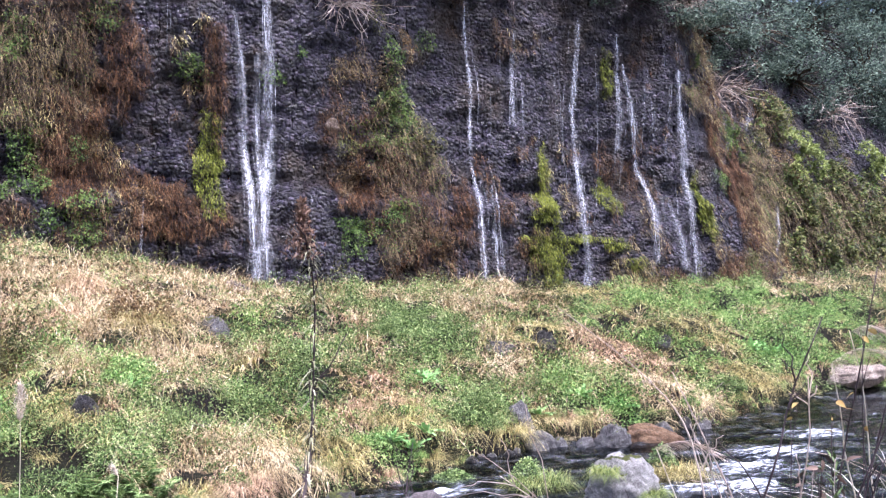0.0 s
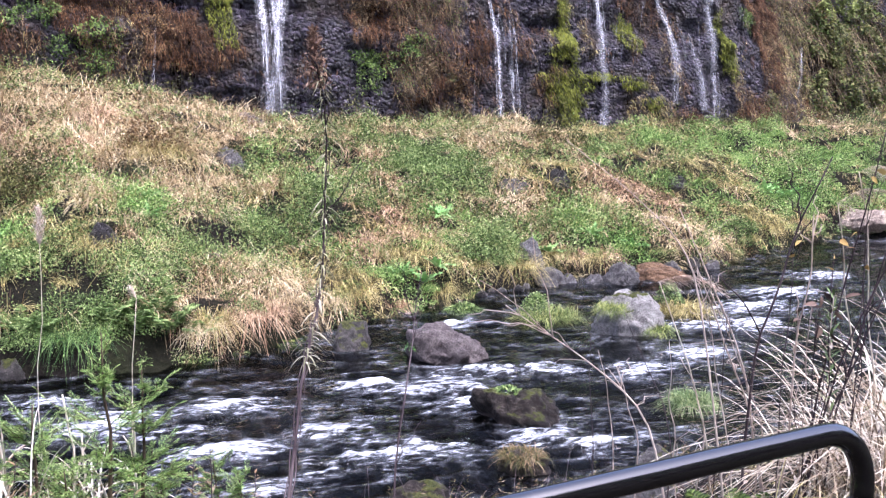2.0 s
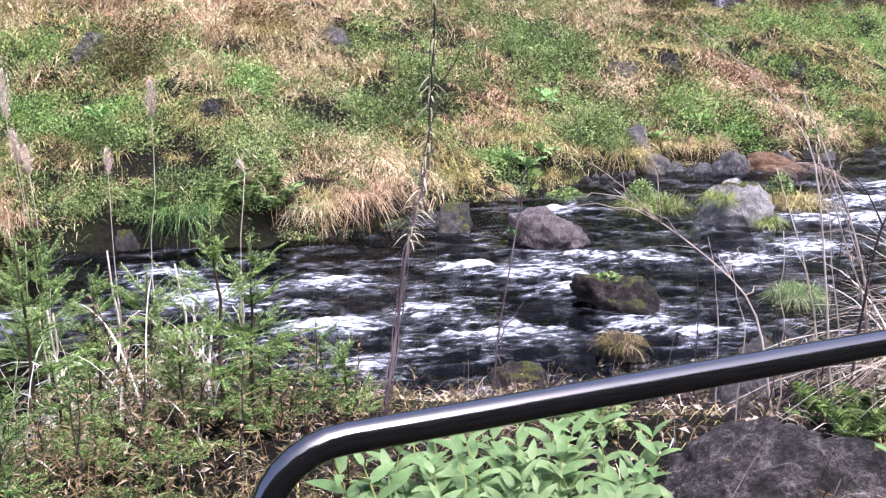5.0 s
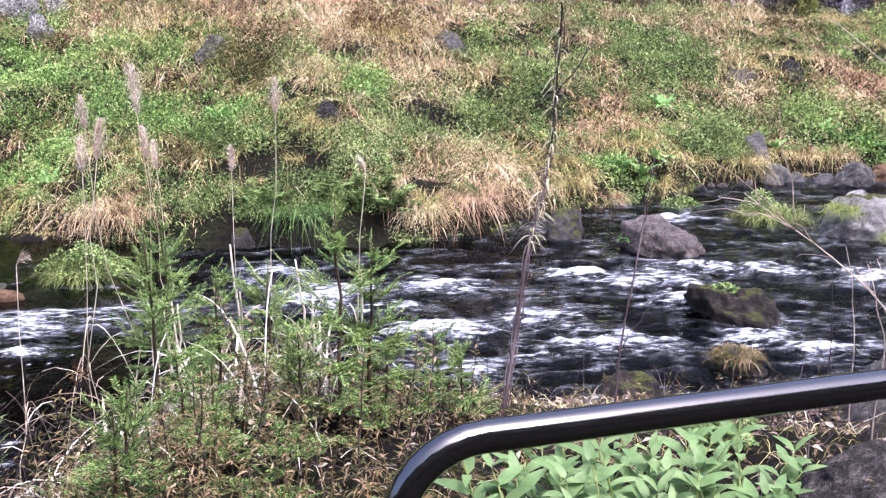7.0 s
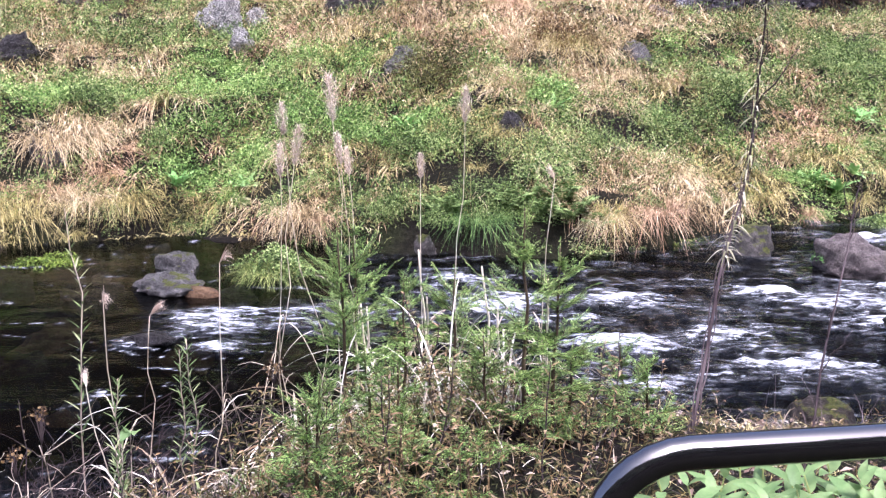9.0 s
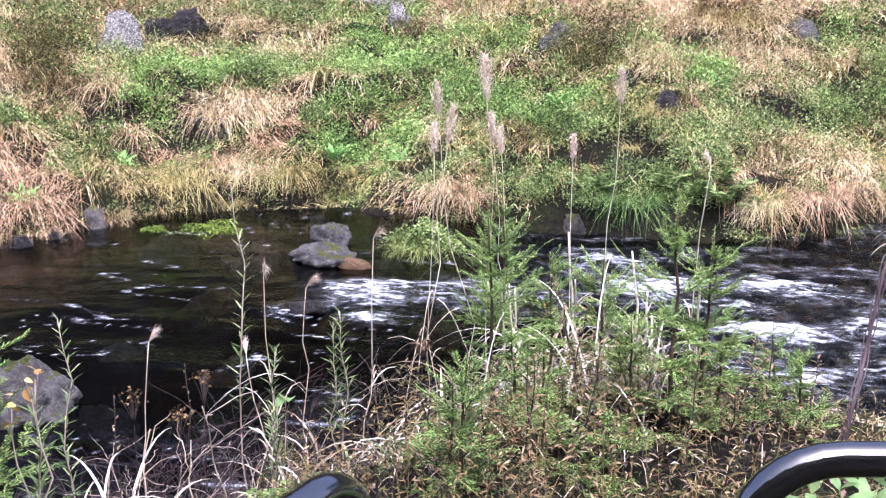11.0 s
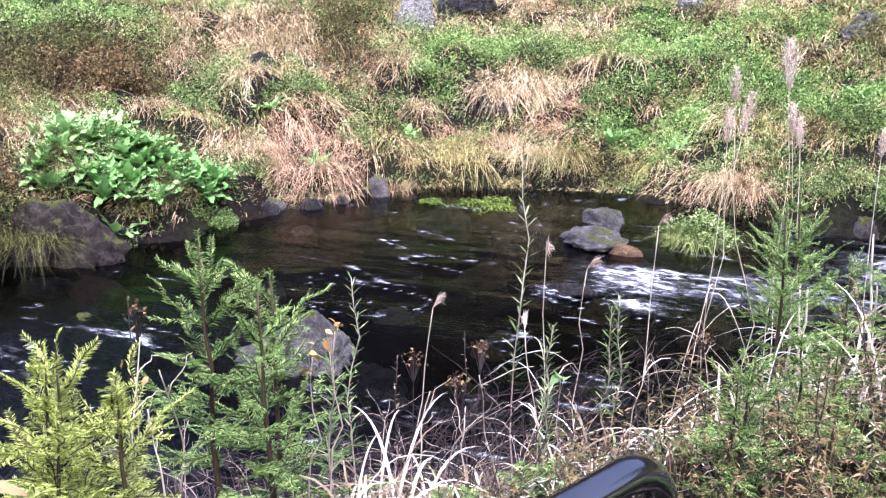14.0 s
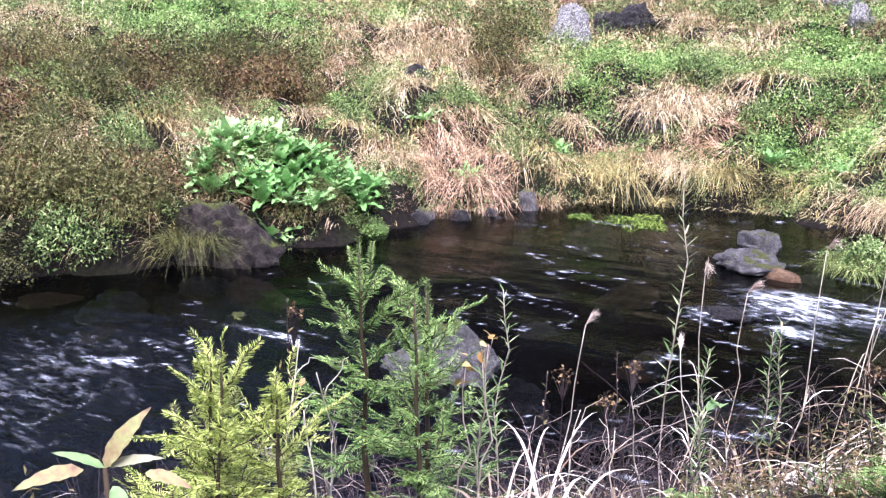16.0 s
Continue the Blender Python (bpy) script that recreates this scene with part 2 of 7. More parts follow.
def fall_material(name, most):
    m, t, out = nodes_of(name)
    n = noise_tex(t, coords(t, (17.0, 17.0, 0.9)), 1.6, 6.0, 0.7)
    f = ramp(t, n, [(0.4, (0.0,) * 3), (0.5, (0.3 * most,) * 3), (0.62, (most,) * 3)])
    w = add(t, "ShaderNodeBsdfPrincipled", Roughness=0.4)
    w.inputs["Base Color"].default_value = (0.7, 0.72, 0.79, 1)
    tr = t.nodes.new("ShaderNodeBsdfTransparent")
    mx = t.nodes.new("ShaderNodeMixShader")
    sheet = t.nodes.new("ShaderNodeAttribute")
    sheet.attribute_name = "sheet"
    t.links.new(maths(t, "MULTIPLY", f, sheet.outputs["Fac"]), mx.inputs[0])
    t.links.new(tr.outputs[0], mx.inputs[1])
    t.links.new(w.outputs[0], mx.inputs[2])
    t.links.new(mx.outputs[0], out.inputs[0])
    return m


def rail_material():
    m, t, out = nodes_of("painted_steel_tube")
    # black gloss paint
    n = noise_tex(t, coords(t), 70.0, 4.0)
    p = add(t, "ShaderNodeBsdfPrincipled", Roughness=0.2)
    p.inputs["Coat Weight"].default_value, p.inputs["Coat Roughness"].default_value, p.inputs["Coat IOR"].default_value = 1.0, 0.06, 2.15
    p.inputs["Specular IOR Level"].default_value = 0.1
    t.links.new(ramp(t, n, [(0.3, (0.004, 0.004, 0.0045)), (0.7, (0.009, 0.0085, 0.009))]), p.inputs["Base Color"])
    t.links.new(ramp(t, noise_tex(t, coords(t), 9.0, 5.0), [(0.3, (0.14,) * 3), (0.7, (0.28,) * 3)]), p.inputs["Roughness"])
    t.links.new(bumped(t, n, 0.05, 0.001), p.inputs["Normal"])
    t.links.new(p.outputs[0], out.inputs[0])
    return m


def post_material():
    m, t, out = nodes_of("worn_grey_post")
    n, big = noise_tex(t, coords(t), 120.0, 5.0, 0.7), noise_tex(t, coords(t), 14.0, 5.0)
    p = add(t, "ShaderNodeBsdfPrincipled", Roughness=0.55)
    t.links.new(ramp(t, maths(t, "ADD", maths(t, "MULTIPLY", n, 0.5), maths(t, "MULTIPLY", big, 0.5)), [(0.35, (0.018, 0.018, 0.02)), (0.65, (0.05, 0.05, 0.053))]), p.inputs["Base Color"])
    t.links.new(bumped(t, n, 0.15, 0.001), p.inputs["Normal"])
    t.links.new(p.outputs[0], out.inputs[0])
    return m


M_post = post_material()
M_shaded_earth, M_cliff, M_water, M_fall, M_rail = ground_material(), cliff_material(), water_material(), fall_material("falling_water", 0.85), rail_material()
M_veil = fall_material("thin_falling_water", 0.55)
M_herb = leaf_mat("herb_green", [(0.0, (0.014, 0.028, 0.008)), (0.35, (0.075, 0.132, 0.034)), (0.7, (0.205, 0.315, 0.092)), (1.0, (0.47, 0.57, 0.24))])
M_freshherb = leaf_mat("herb_light_green", [(0.0, (0.024, 0.06, 0.012)), (0.35, (0.13, 0.25, 0.06)), (0.7, (0.28, 0.47, 0.12)), (1.0, (0.56, 0.71, 0.28))])
M_grass = leaf_mat("grass_green", [(0.0, (0.035, 0.055, 0.014)), (0.5, (0.19, 0.26, 0.075)), (1.0, (0.5, 0.53, 0.2))])
M_straw = leaf_mat("dry_grass", [(0.0, (0.0744, 0.0446, 0.0205)), (0.3, (0.391, 0.288, 0.144)), (0.65, (0.688, 0.549, 0.326)), (1.0, (0.856, 0.763, 0.539))])
M_rustgrass = leaf_mat("rust_grass", [(0.0, (0.09, 0.045, 0.024)), (0.5, (0.47, 0.295, 0.175)), (1.0, (0.8, 0.62, 0.43))])
M_olive = leaf_mat("olive_grass", [(0.0, (0.05, 0.042, 0.014)), (0.4, (0.3, 0.25, 0.09)), (0.75, (0.58, 0.5, 0.21)), (1.0, (0.78, 0.69, 0.36))])
M_thicket = leaf_mat("brown_thicket", [(0.0, (0.017, 0.0102, 0.0051)), (0.5, (0.119, 0.0723, 0.0323)), (1.0, (0.306, 0.204, 0.0935))])
M_darkherb = leaf_mat("dark_herb", [(0.0, (0.0141, 0.0166, 0.00448)), (0.5, (0.0768, 0.0828, 0.0224)), (1.0, (0.23, 0.23, 0.0828))])
M_dock = leaf_mat("broad_leaf", [(0.0, (0.08, 0.2, 0.05)), (0.5, (0.2, 0.41, 0.12)), (1.0, (0.5, 0.7, 0.33))], 0.4)
M_conifer = leaf_mat("conifer_needles", [(0.0, (0.045, 0.1, 0.03)), (0.5, (0.19, 0.35, 0.085)), (1.0, (0.45, 0.6, 0.21))], 0.5)
M_conifer_yellow = leaf_mat("young_conifer_needles", [(0.0, (0.16, 0.22, 0.045)), (0.5, (0.42, 0.52, 0.11)), (1.0, (0.7, 0.77, 0.26))], 0.5)
M_bark = leaf_mat("sapling_bark", [(0.0, (0.02, 0.014, 0.009)), (0.5, (0.05, 0.036, 0.022)), (1.0, (0.1, 0.075, 0.05))], 0.85, 0.0)
M_twig = leaf_mat("pale_twig", [(0.0, (0.2, 0.15, 0.125)), (0.5, (0.4, 0.32, 0.27)), (1.0, (0.64, 0.56, 0.5))], 0.8, 0.0)
M_darktwig = leaf_mat("dark_twig", [(0.0, (0.012, 0.008, 0.009)), (0.5, (0.04, 0.028, 0.032)), (1.0, (0.15, 0.12, 0.125))], 0.8, 0.0)
M_reed = leaf_mat("bleached_reed_leaf", [(0.0, (0.2, 0.145, 0.1)), (0.35, (0.46, 0.38, 0.28)), (0.7, (0.74, 0.67, 0.55)), (1.0, (0.92, 0.88, 0.8))], 0.6)
M_reedgreen = leaf_mat("reed_leaf_green", [(0.0, (0.07, 0.115, 0.04)), (0.5, (0.17, 0.25, 0.09)), (1.0, (0.38, 0.43, 0.22))], 0.5)
M_plume = leaf_mat("reed_plume", [(0.0, (0.6, 0.48, 0.4)), (0.5, (0.78, 0.66, 0.56)), (1.0, (0.92, 0.84, 0.76))], 0.8, 0.4)
M_withered = leaf_mat("withered_leaf", [(0.0, (0.025, 0.03, 0.01)), (0.35, (0.1, 0.1, 0.035)), (0.65, (0.2, 0.155, 0.07)), (0.85, (0.26, 0.16, 0.09)), (1.0, (0.42, 0.33, 0.22))], 0.6)
M_shrubleaf = leaf_mat("light_green_leaf", [(0.0, (0.08, 0.15, 0.055)), (0.5, (0.18, 0.295, 0.115)), (1.0, (0.36, 0.47, 0.22))], 0.42, 0.3, 2.0)
M_yellowleaf = leaf_mat("yellow_leaf", [(0.0, (0.34, 0.2, 0.07)), (0.6, (0.5, 0.36, 0.12)), (1.0, (0.52, 0.34, 0.22))], 0.5)
M_moss = leaf_mat("moss", [(0.0, (0.0354, 0.0442, 0.00707)), (0.5, (0.115, 0.133, 0.0194)), (1.0, (0.265, 0.283, 0.053))], 0.9, 0.1)
M_weed = leaf_mat("water_weed", [(0.0, (0.045, 0.08, 0.01)), (0.5, (0.1, 0.165, 0.02)), (1.0, (0.22, 0.29, 0.05))], 0.5)
M_cliffrust = leaf_mat("rust_moss_curtain", [(0.0, (0.00904, 0.00516, 0.00387)), (0.45, (0.0451, 0.0206, 0.00968)), (0.8, (0.129, 0.0595, 0.0245)), (1.0, (0.232, 0.142, 0.071))], 0.8, 0.1, 1.6)
M_clifftan = leaf_mat("hanging_dry_grass", [(0.0, (0.0181, 0.0129, 0.00774)), (0.45, (0.0968, 0.0679, 0.0354)), (1.0, (0.297, 0.226, 0.129))], 0.7, 0.2, 1.6)
M_sedge = leaf_mat("dark_sedge", [(0.0, (0.02, 0.05, 0.015)), (0.5, (0.08, 0.17, 0.045)), (1.0, (0.26, 0.4, 0.13))], 0.5)
M_cliffgreen = leaf_mat("cliff_fern", [(0.0, (0.015, 0.0314, 0.00749)), (0.5, (0.0749, 0.13, 0.0299)), (1.0, (0.217, 0.299, 0.0824))], 0.5, 0.3, 1.6)
M_yellowshrub = leaf_mat("yellow_green_leaf", [(0.0, (0.0792, 0.108, 0.0216)), (0.5, (0.187, 0.238, 0.0576)), (1.0, (0.36, 0.403, 0.13))], 0.5)
# evergreen green, paled and greyed in the colour to give distance haze
M_hazy_treeleaf = leaf_mat("hazy_evergreen_leaf", [(0.0, (0.0325, 0.05, 0.0425)), (0.5, (0.106, 0.15, 0.122)), (1.0, (0.275, 0.35, 0.263))], 0.75, 0.25)
# ---- the lie of the land ----
WATER = -2.4


def lattice(ix, iy, iz, seed):
    h = (ix * 374761393 + iy * 668265263 + iz * 1442695041 + seed * 974634777) & 0xFFFFFFFF
    h = ((h ^ (h >> 13)) * 1274126177) & 0xFFFFFFFF
    h = ((h ^ (h >> 16)) * 1103515245) & 0xFFFFFFFF
    return ((h ^ (h >> 15)) & 0xFFFFFF) / 0xFFFFFF


def vnoise(x, y, z=0.0, seed=0):
    """Smooth value noise, -1 to 1, on arrays."""
    x, y, z = np.broadcast_arrays(np.asarray(x, float), np.asarray(y, float), np.asarray(z, float))
    ix, iy, iz = (np.floor(v).astype(np.int64) for v in (x, y, z))
    f = [v - i for v, i in ((x, ix), (y, iy), (z, iz))]
    f = [v * v * (3 - 2 * v) for v in f]
    out = 0.0
    for a in (0, 1):
        for b in (0, 1):
            for c in (0, 1):
                w = (f[0] if a else 1 - f[0]) * (f[1] if b else 1 - f[1]) * (f[2] if c else 1 - f[2])
                out = out + w * lattice(ix + a, iy + b, iz + c, seed)
    return 2 * out - 1


def fbm(x, y, z=0.0, seed=0, octaves=4, gain=0.5):
    out, amp = 0.0, 1.0
    for o in range(octaves):
        k = 2.03 ** o
        out = out + amp * vnoise(np.asarray(x) * k, np.asarray(y) * k, np.asarray(z) * k, seed + o * 7)
        amp *= gain
    return out


def smooth(v, a, b):
    s = np.clip((np.asarray(v, float) - a) / (b - a), 0, 1)
    return s * s * (3 - 2 * s)


FAR_SHORE = np.array([(-40, -45), (-22, -16), (-16, -6), (-13.8, 0.5), (-13.4, 3.0), (-13.4, 4.6), (-13.8, 6.6), (-14.2, 7.8), (-13.9, 9.5), (-13.4, 11.6), (-11.7, 12.8), (-9.6, 12.9),
                      (-7.5, 13.2), (-4.9, 14.7), (-4.0, 17.1), (-3.2, 17.8), (-1.4, 20.9), (-0.4, 22.2), (1.7, 23.4), (3.8, 25.0), (5.6, 28.0), (7.8, 30.8), (11.0, 32.0), (20, 36.0), (45, 45)], float)
OLD_BANK = np.array([(-30, -45), (-14, -16), (-10, -6), (-8.7, 0.3), (-8.1, 1.9), (-7.5, 4.2), (-6.3, 5.6), (-5.3, 6.9), (-4.0, 7.9), (-2.5, 8.9), (-0.7, 9.8), (0.9, 11.0), (2.4, 12.2),
                       (5.2, 15.2), (8.5, 18.5), (14, 22), (22, 27), (45, 34)], float)
NEAR_SHORE = np.array([(-26, -45), (-11, -16), (-7.5, -6), (-6.1, 0.3), (-5.8, 1.9), (-5.5, 4.0), (-5.1, 5.6), (-4.6, 6.4), (-3.7, 7.0), (-2.3, 7.7), (-0.5, 8.4), (1.1, 9.9), (2.5, 12.0),
                       (5.2, 15.2), (8.5, 18.5), (14, 22), (22, 27), (45, 34)], float)
RAIL_A, RAIL_B = np.array((-1.02, 1.25)), np.array((0.92, 2.74))   # where the railing's line runs
RAIL_DIR = (RAIL_B - RAIL_A) / np.linalg.norm(RAIL_B - RAIL_A)
RAIL_OUT = np.array((-RAIL_DIR[1], RAIL_DIR[0]))


def shore_distance(line, x, y):
    """Distance to a shore line, positive on its far side."""
    x, y = np.broadcast_arrays(np.asarray(x, float), np.asarray(y, float))
    best = np.full(x.shape, 1e9)
    sign = np.ones(x.shape)
    for (ax, ay), (bx, by) in zip(line[:-1], line[1:]):
        dx, dy = bx - ax, by - ay
        s = np.clip(((x - ax) * dx + (y - ay) * dy) / (dx * dx + dy * dy), 0, 1)
        d = np.hypot(x - ax - s * dx, y - ay - s * dy)
        side = np.where(dx * (y - ay) - dy * (x - ax) > 0, 1.0, -1.0)
        closer = d < best - 1e-9
        sign = np.where(closer, side, sign)
        best = np.where(closer, d, best)
    return best * sign


MOUNDS = [(-13.5, 25.0, 4.5, 1.1), (-16.0, 13.3, 1.5, 0.5), (-14.2, 14.4, 1.2, 0.5), (-8.0, 15.5, 1.3, 0.35), (-4.9, 16.6, 1.2, 0.3), (-13.2, 16.2, 1.6, 0.35),
          (-2.6, 20.4, 1.0, 0.35), (-16.5, 9.0, 1.2, 0.4), (-15.5, 4.4, 1.5, 0.2), (-16.2, 1.5, 2.2, 0.7), (4.0, 33.0, 4.0, 0.3)]


def land(x, y, rough=True):
    x, y = np.broadcast_arrays(np.asarray(x, float), np.asarray(y, float))
    wob = 0.22 * fbm(x * 0.9, y * 0.9, 0, 3, 3)
    far = shore_distance(FAR_SHORE, x, y) + wob
    near = -shore_distance(NEAR_SHORE, x, y) + wob
    crest = -shore_distance(OLD_BANK, x, y) + wob
    f = np.maximum(far, 0)
    zf = WATER + 0.34 * smooth(f, 0, 0.22) + 0.31 * np.minimum(f, 7) + 0.13 * np.clip(f - 7, 0, 9) + 0.03 * np.clip(f - 16, 0, 60)
    for mx, my, r, h in MOUNDS:
        zf = zf + h * np.exp(-((x - mx) ** 2 + (y - my) ** 2) / (r * r))
    if rough:
        zf = zf + smooth(f, 0, 1.5) * (0.17 * fbm(x * 0.55, y * 0.55, 0, 11, 2) + 0.17 * fbm(x * 1.3, y * 1.3, 0, 12, 2))
    n = np.maximum(crest, 0)
    out = (x - RAIL_A[0]) * RAIL_OUT[0] + (y - RAIL_A[1]) * RAIL_OUT[1]
    q = np.maximum(out - 0.25, 0)
    s = n / np.maximum(n + q, 1e-6)
    zn = WATER * (1 - s) ** (1.1 - 0.5 * smooth(-x, 2.2, 4.0)) * np.where(q > 0, 1, 0)
    zn = zn + 0.8 * np.clip(-out - 5.0, 0, 18)   # the unseen wooded slope behind the path, added to darken that side
    zn = zn + smooth(n, 0, 1.5) * smooth(q, 0, 0.8) * 0.42 * np.exp(-((x + 2.5) ** 2 + (y - 4.6) ** 2) / 2.2)
    if rough:
        zn = zn + smooth(q, 0.0, 0.8) * smooth(n, 0, 1) * 0.07 * fbm(x * 1.5, y * 1.5, 0, 13, 2)
    zn = WATER + (zn - WATER) * smooth(near, 0, 0.9)
    bed = WATER - 0.55 * smooth(np.minimum(-far, -near), 0, 1.6) + 0.08 * fbm(x * 1.2, y * 1.2, 0, 14, 2)
    return np.where(far > 0, zf, np.where(near > 0, zn, bed))


CLIFF_BASE = np.array((-9.1, 31.0))
CLIFF_DIR = np.array((14.8, 9.0)) / np.hypot(14.8, 9.0)
CLIFF_FRONT = np.array((CLIFF_DIR[1], -CLIFF_DIR[0]))


def cliff(u, v, push=0.0, rough=True):
    """A point of the rock face: u along its foot, v up; push: metres out of it."""
    u, v = np.broadcast_arrays(np.asarray(u, float), np.asarray(v, float))
    hill = smooth(u, 17.5, 23)
    back = 0.10 * v + hill * (0.10 * (u - 17.5) + 0.40 * v) + 0.5 * smooth(v, 3.6, 4.4) * (1 - hill)
    out = push - back
    if rough:
        out = out + 0.45 * fbm(u * 0.28, v * 0.2, 0, 21, 3) + 0.16 * fbm(u * 1.3, v * 1.9, 0, 22, 3) + 0.07 * vnoise(u * 0.7, v * 4.2, 0, 23) - 0.14 * np.abs(vnoise(u * 2.6, v * 3.1, 0, 24)) + 0.10 * np.maximum(vnoise(u * 5.3, v * 6.1, 0, 25), 0.1)
    p = CLIFF_BASE + u[..., None] * CLIFF_DIR + out[..., None] * CLIFF_FRONT
    return np.concatenate([p, (v - 0.2)[..., None]], -1)

# ---- mesh building ----
rng = np.random.default_rng(7)


def mesh_of(name, verts, faces, material, shade=False):
    """A mesh from arrays: verts (n, 3); faces (m, k), all with k corners."""
    me = bpy.data.meshes.new(name)
    verts, faces = np.asarray(verts, np.float32), np.asarray(faces, np.int32)
    m, k = faces.shape
    me.vertices.add(len(verts))
    me.vertices.foreach_set("co", verts.ravel())
    me.loops.add(m * k)
    me.loops.foreach_set("vertex_index", faces.ravel())
    me.polygons.add(m)
    me.polygons.foreach_set("loop_start", np.arange(0, m * k, k, dtype=np.int32))
    me.polygons.foreach_set("loop_total", np.full(m, k, dtype=np.int32))
    if shade:
        me.polygons.foreach_set("use_smooth", np.ones(m, dtype=bool))
    me.update(calc_edges=True)
    me.materials.append(material)
    return me


def thing(name, label, category, at=(0, 0, 0), group="", kind=""):
    ob = new(name)
    ob.empty_display_size = 0.05
    ob.location = at
    return tagged(ob, label, category, group, kind)


def part(name, me, parent, label=""):
    ob = new(name, me)
    ob.parent = parent
    return tagged(ob, label)


def unit(v):
    return v / np.maximum(np.linalg.norm(v, axis=-1, keepdims=True), 1e-9)


class Soup:
    """Many small pieces of one material, gathered as triangles."""

    def __init__(self):
        self.v, self.f, self.n = [], [], 0

    def take(self, verts, faces):
        """verts (n, k, 3), one row a piece; faces (m, 3) within a piece."""
        n, k, _ = verts.shape
        faces = np.asarray(faces)
        self.v.append(verts.reshape(-1, 3))
        self.f.append((faces[None] + (np.arange(n) * k)[:, None, None]).reshape(-1, 3) + self.n)
        self.n += n * k
        return self

    def blades(self, root, way, length, width, bend=0.5, segs=3, twist=None):
        """Tapered blades: they start along way and bend to the ground as they go. All arrays of n."""
        n = len(root)
        length, width, bend = (np.broadcast_to(np.asarray(a, float), n) for a in (length, width, bend))
        way = unit(np.asarray(way, float))
        flat = way * (1, 1, 0)
        flat = unit(flat + 1e-4 * rng.normal(size=(n, 3)) * (1, 1, 0))
        side = unit(np.cross(flat, (0, 0, 1)))
        if twist is None:
            twist = rng.uniform(-1, 1, n)
        side = unit(side + flat * twist[:, None] * 0.8)
        s = np.linspace(0, 1, segs + 1)
        pts = []
        for k in range(segs + 1):
            drop = bend * s[k] ** 2
            c = root + (way * (s[k] - 0.35 * drop)[:, None] + flat * (0.45 * drop)[:, None] + np.array((0, 0, -1)) * (0.75 * drop)[:, None]) * length[:, None]
            w = width * (0.7 + 0.3 * min(1, 4 * s[k])) * (1 - s[k]) ** 0.6 * 0.5
            if k < segs:
                pts += [c - side * w[:, None], c + side * w[:, None]]
            else:
                pts.append(c)
        faces = []
        for k in range(segs - 1):
            a = 2 * k
            faces += [(a, a + 1, a + 3), (a, a + 3, a + 2)]
        a = 2 * (segs - 1)
        faces.append((a, a + 1, a + 2))
        return self.take(np.stack(pts, 1), faces)

    def leaves(self, root, way, normal, length, width, fold=0.25):
        """Pointed leaves of two folded halves."""
        n = len(root)
        length, width = (np.broadcast_to(np.asarray(a, float), n)[:, None] for a in (length, width))
        way = unit(way)
        side = unit(np.cross(way, normal))
        up = np.cross(side, way)
        mid = root + way * length * 0.45
        v = np.stack([root, mid - side * width * 0.5 + up * width * fold, root + way * length - up * length * 0.12, mid + side * width * 0.5 + up * width * fold], 1)
        return self.take(v, [(0, 2, 1), (0, 3, 2)])

    def broad(self, root, way, normal, length, width, droop=0.3, fold=0.2, segs=5, wave=0.0):
        """Larger leaves with a midrib, a pointed tip and a drooping end."""
        n = len(root)
        length, width, droop = (np.broadcast_to(np.asarray(a, float), n)[:, None] for a in (length, width, droop))
        way = unit(way)
        side = unit(np.cross(way, normal))
        up = np.cross(side, way)
        pts = []
        for k in range(segs + 1):
            s = k / segs
            c = root + way * length * s - up * length * droop * s * s
            w = width * 0.5 * (np.sin(math.pi * s ** 0.75) ** 0.8 if 0 < s < 1 else 0.02)
            lift = wave * width * math.sin(k * 2.3)
            pts += [c - side * w + up * (w * fold + lift), c, c + side * w + up * (w * fold - lift)]
        faces = []
        for k in range(segs):
            a = 3 * k
            faces += [(a, a + 1, a + 4), (a, a + 4, a + 3), (a + 1, a + 2, a + 5), (a + 1, a + 5, a + 4)]
        return self.take(np.stack(pts, 1), faces)

    def tube(self, path, radius, sides=6):
        """One tapered tube along a path (k, 3)."""
        path = np.asarray(path, float)
        k = len(path)
        radius = np.broadcast_to(np.asarray(radius, float), k)
        tan = unit(np.gradient(path, axis=0))
        ref = np.array((0.31, 0.95, 0.05)) if abs(tan[0] @ (0.31, 0.95, 0.05)) < 0.9 else np.array((1.0, 0, 0))
        a = unit(np.cross(tan, ref))
        b = np.cross(tan, a)
        ang = np.arange(sides) * 2 * math.pi / sides
        ring = path[:, None] + radius[:, None, None] * (np.cos(ang)[None, :, None] * a[:, None] + np.sin(ang)[None, :, None] * b[:, None])
        faces = []
        for i in range(k - 1):
            for j in range(sides):
                p, q, r, s = i * sides + j, i * sides + (j + 1) % sides, (i + 1) * sides + (j + 1) % sides, (i + 1) * sides + j
                faces += [(p, q, r), (p, r, s)]
        for j in range(1, sides - 1):
            faces += [(0, j + 1, j), ((k - 1) * sides, (k - 1) * sides + j, (k - 1) * sides + j + 1)]
        return self.take(ring.reshape(1, -1, 3), faces)

    def mesh(self, name, material, shade=False):
        return mesh_of(name, np.concatenate(self.v), np.concatenate(self.f), material, shade)


def ways(n, tilt_low, tilt_high):
    """Random directions, by their tilt from upright in degrees."""
    az, ti = rng.uniform(0, 2 * math.pi, n), np.radians(rng.uniform(tilt_low, tilt_high, n))
    return np.stack([np.sin(ti) * np.cos(az), np.sin(ti) * np.sin(az), np.cos(ti)], 1)


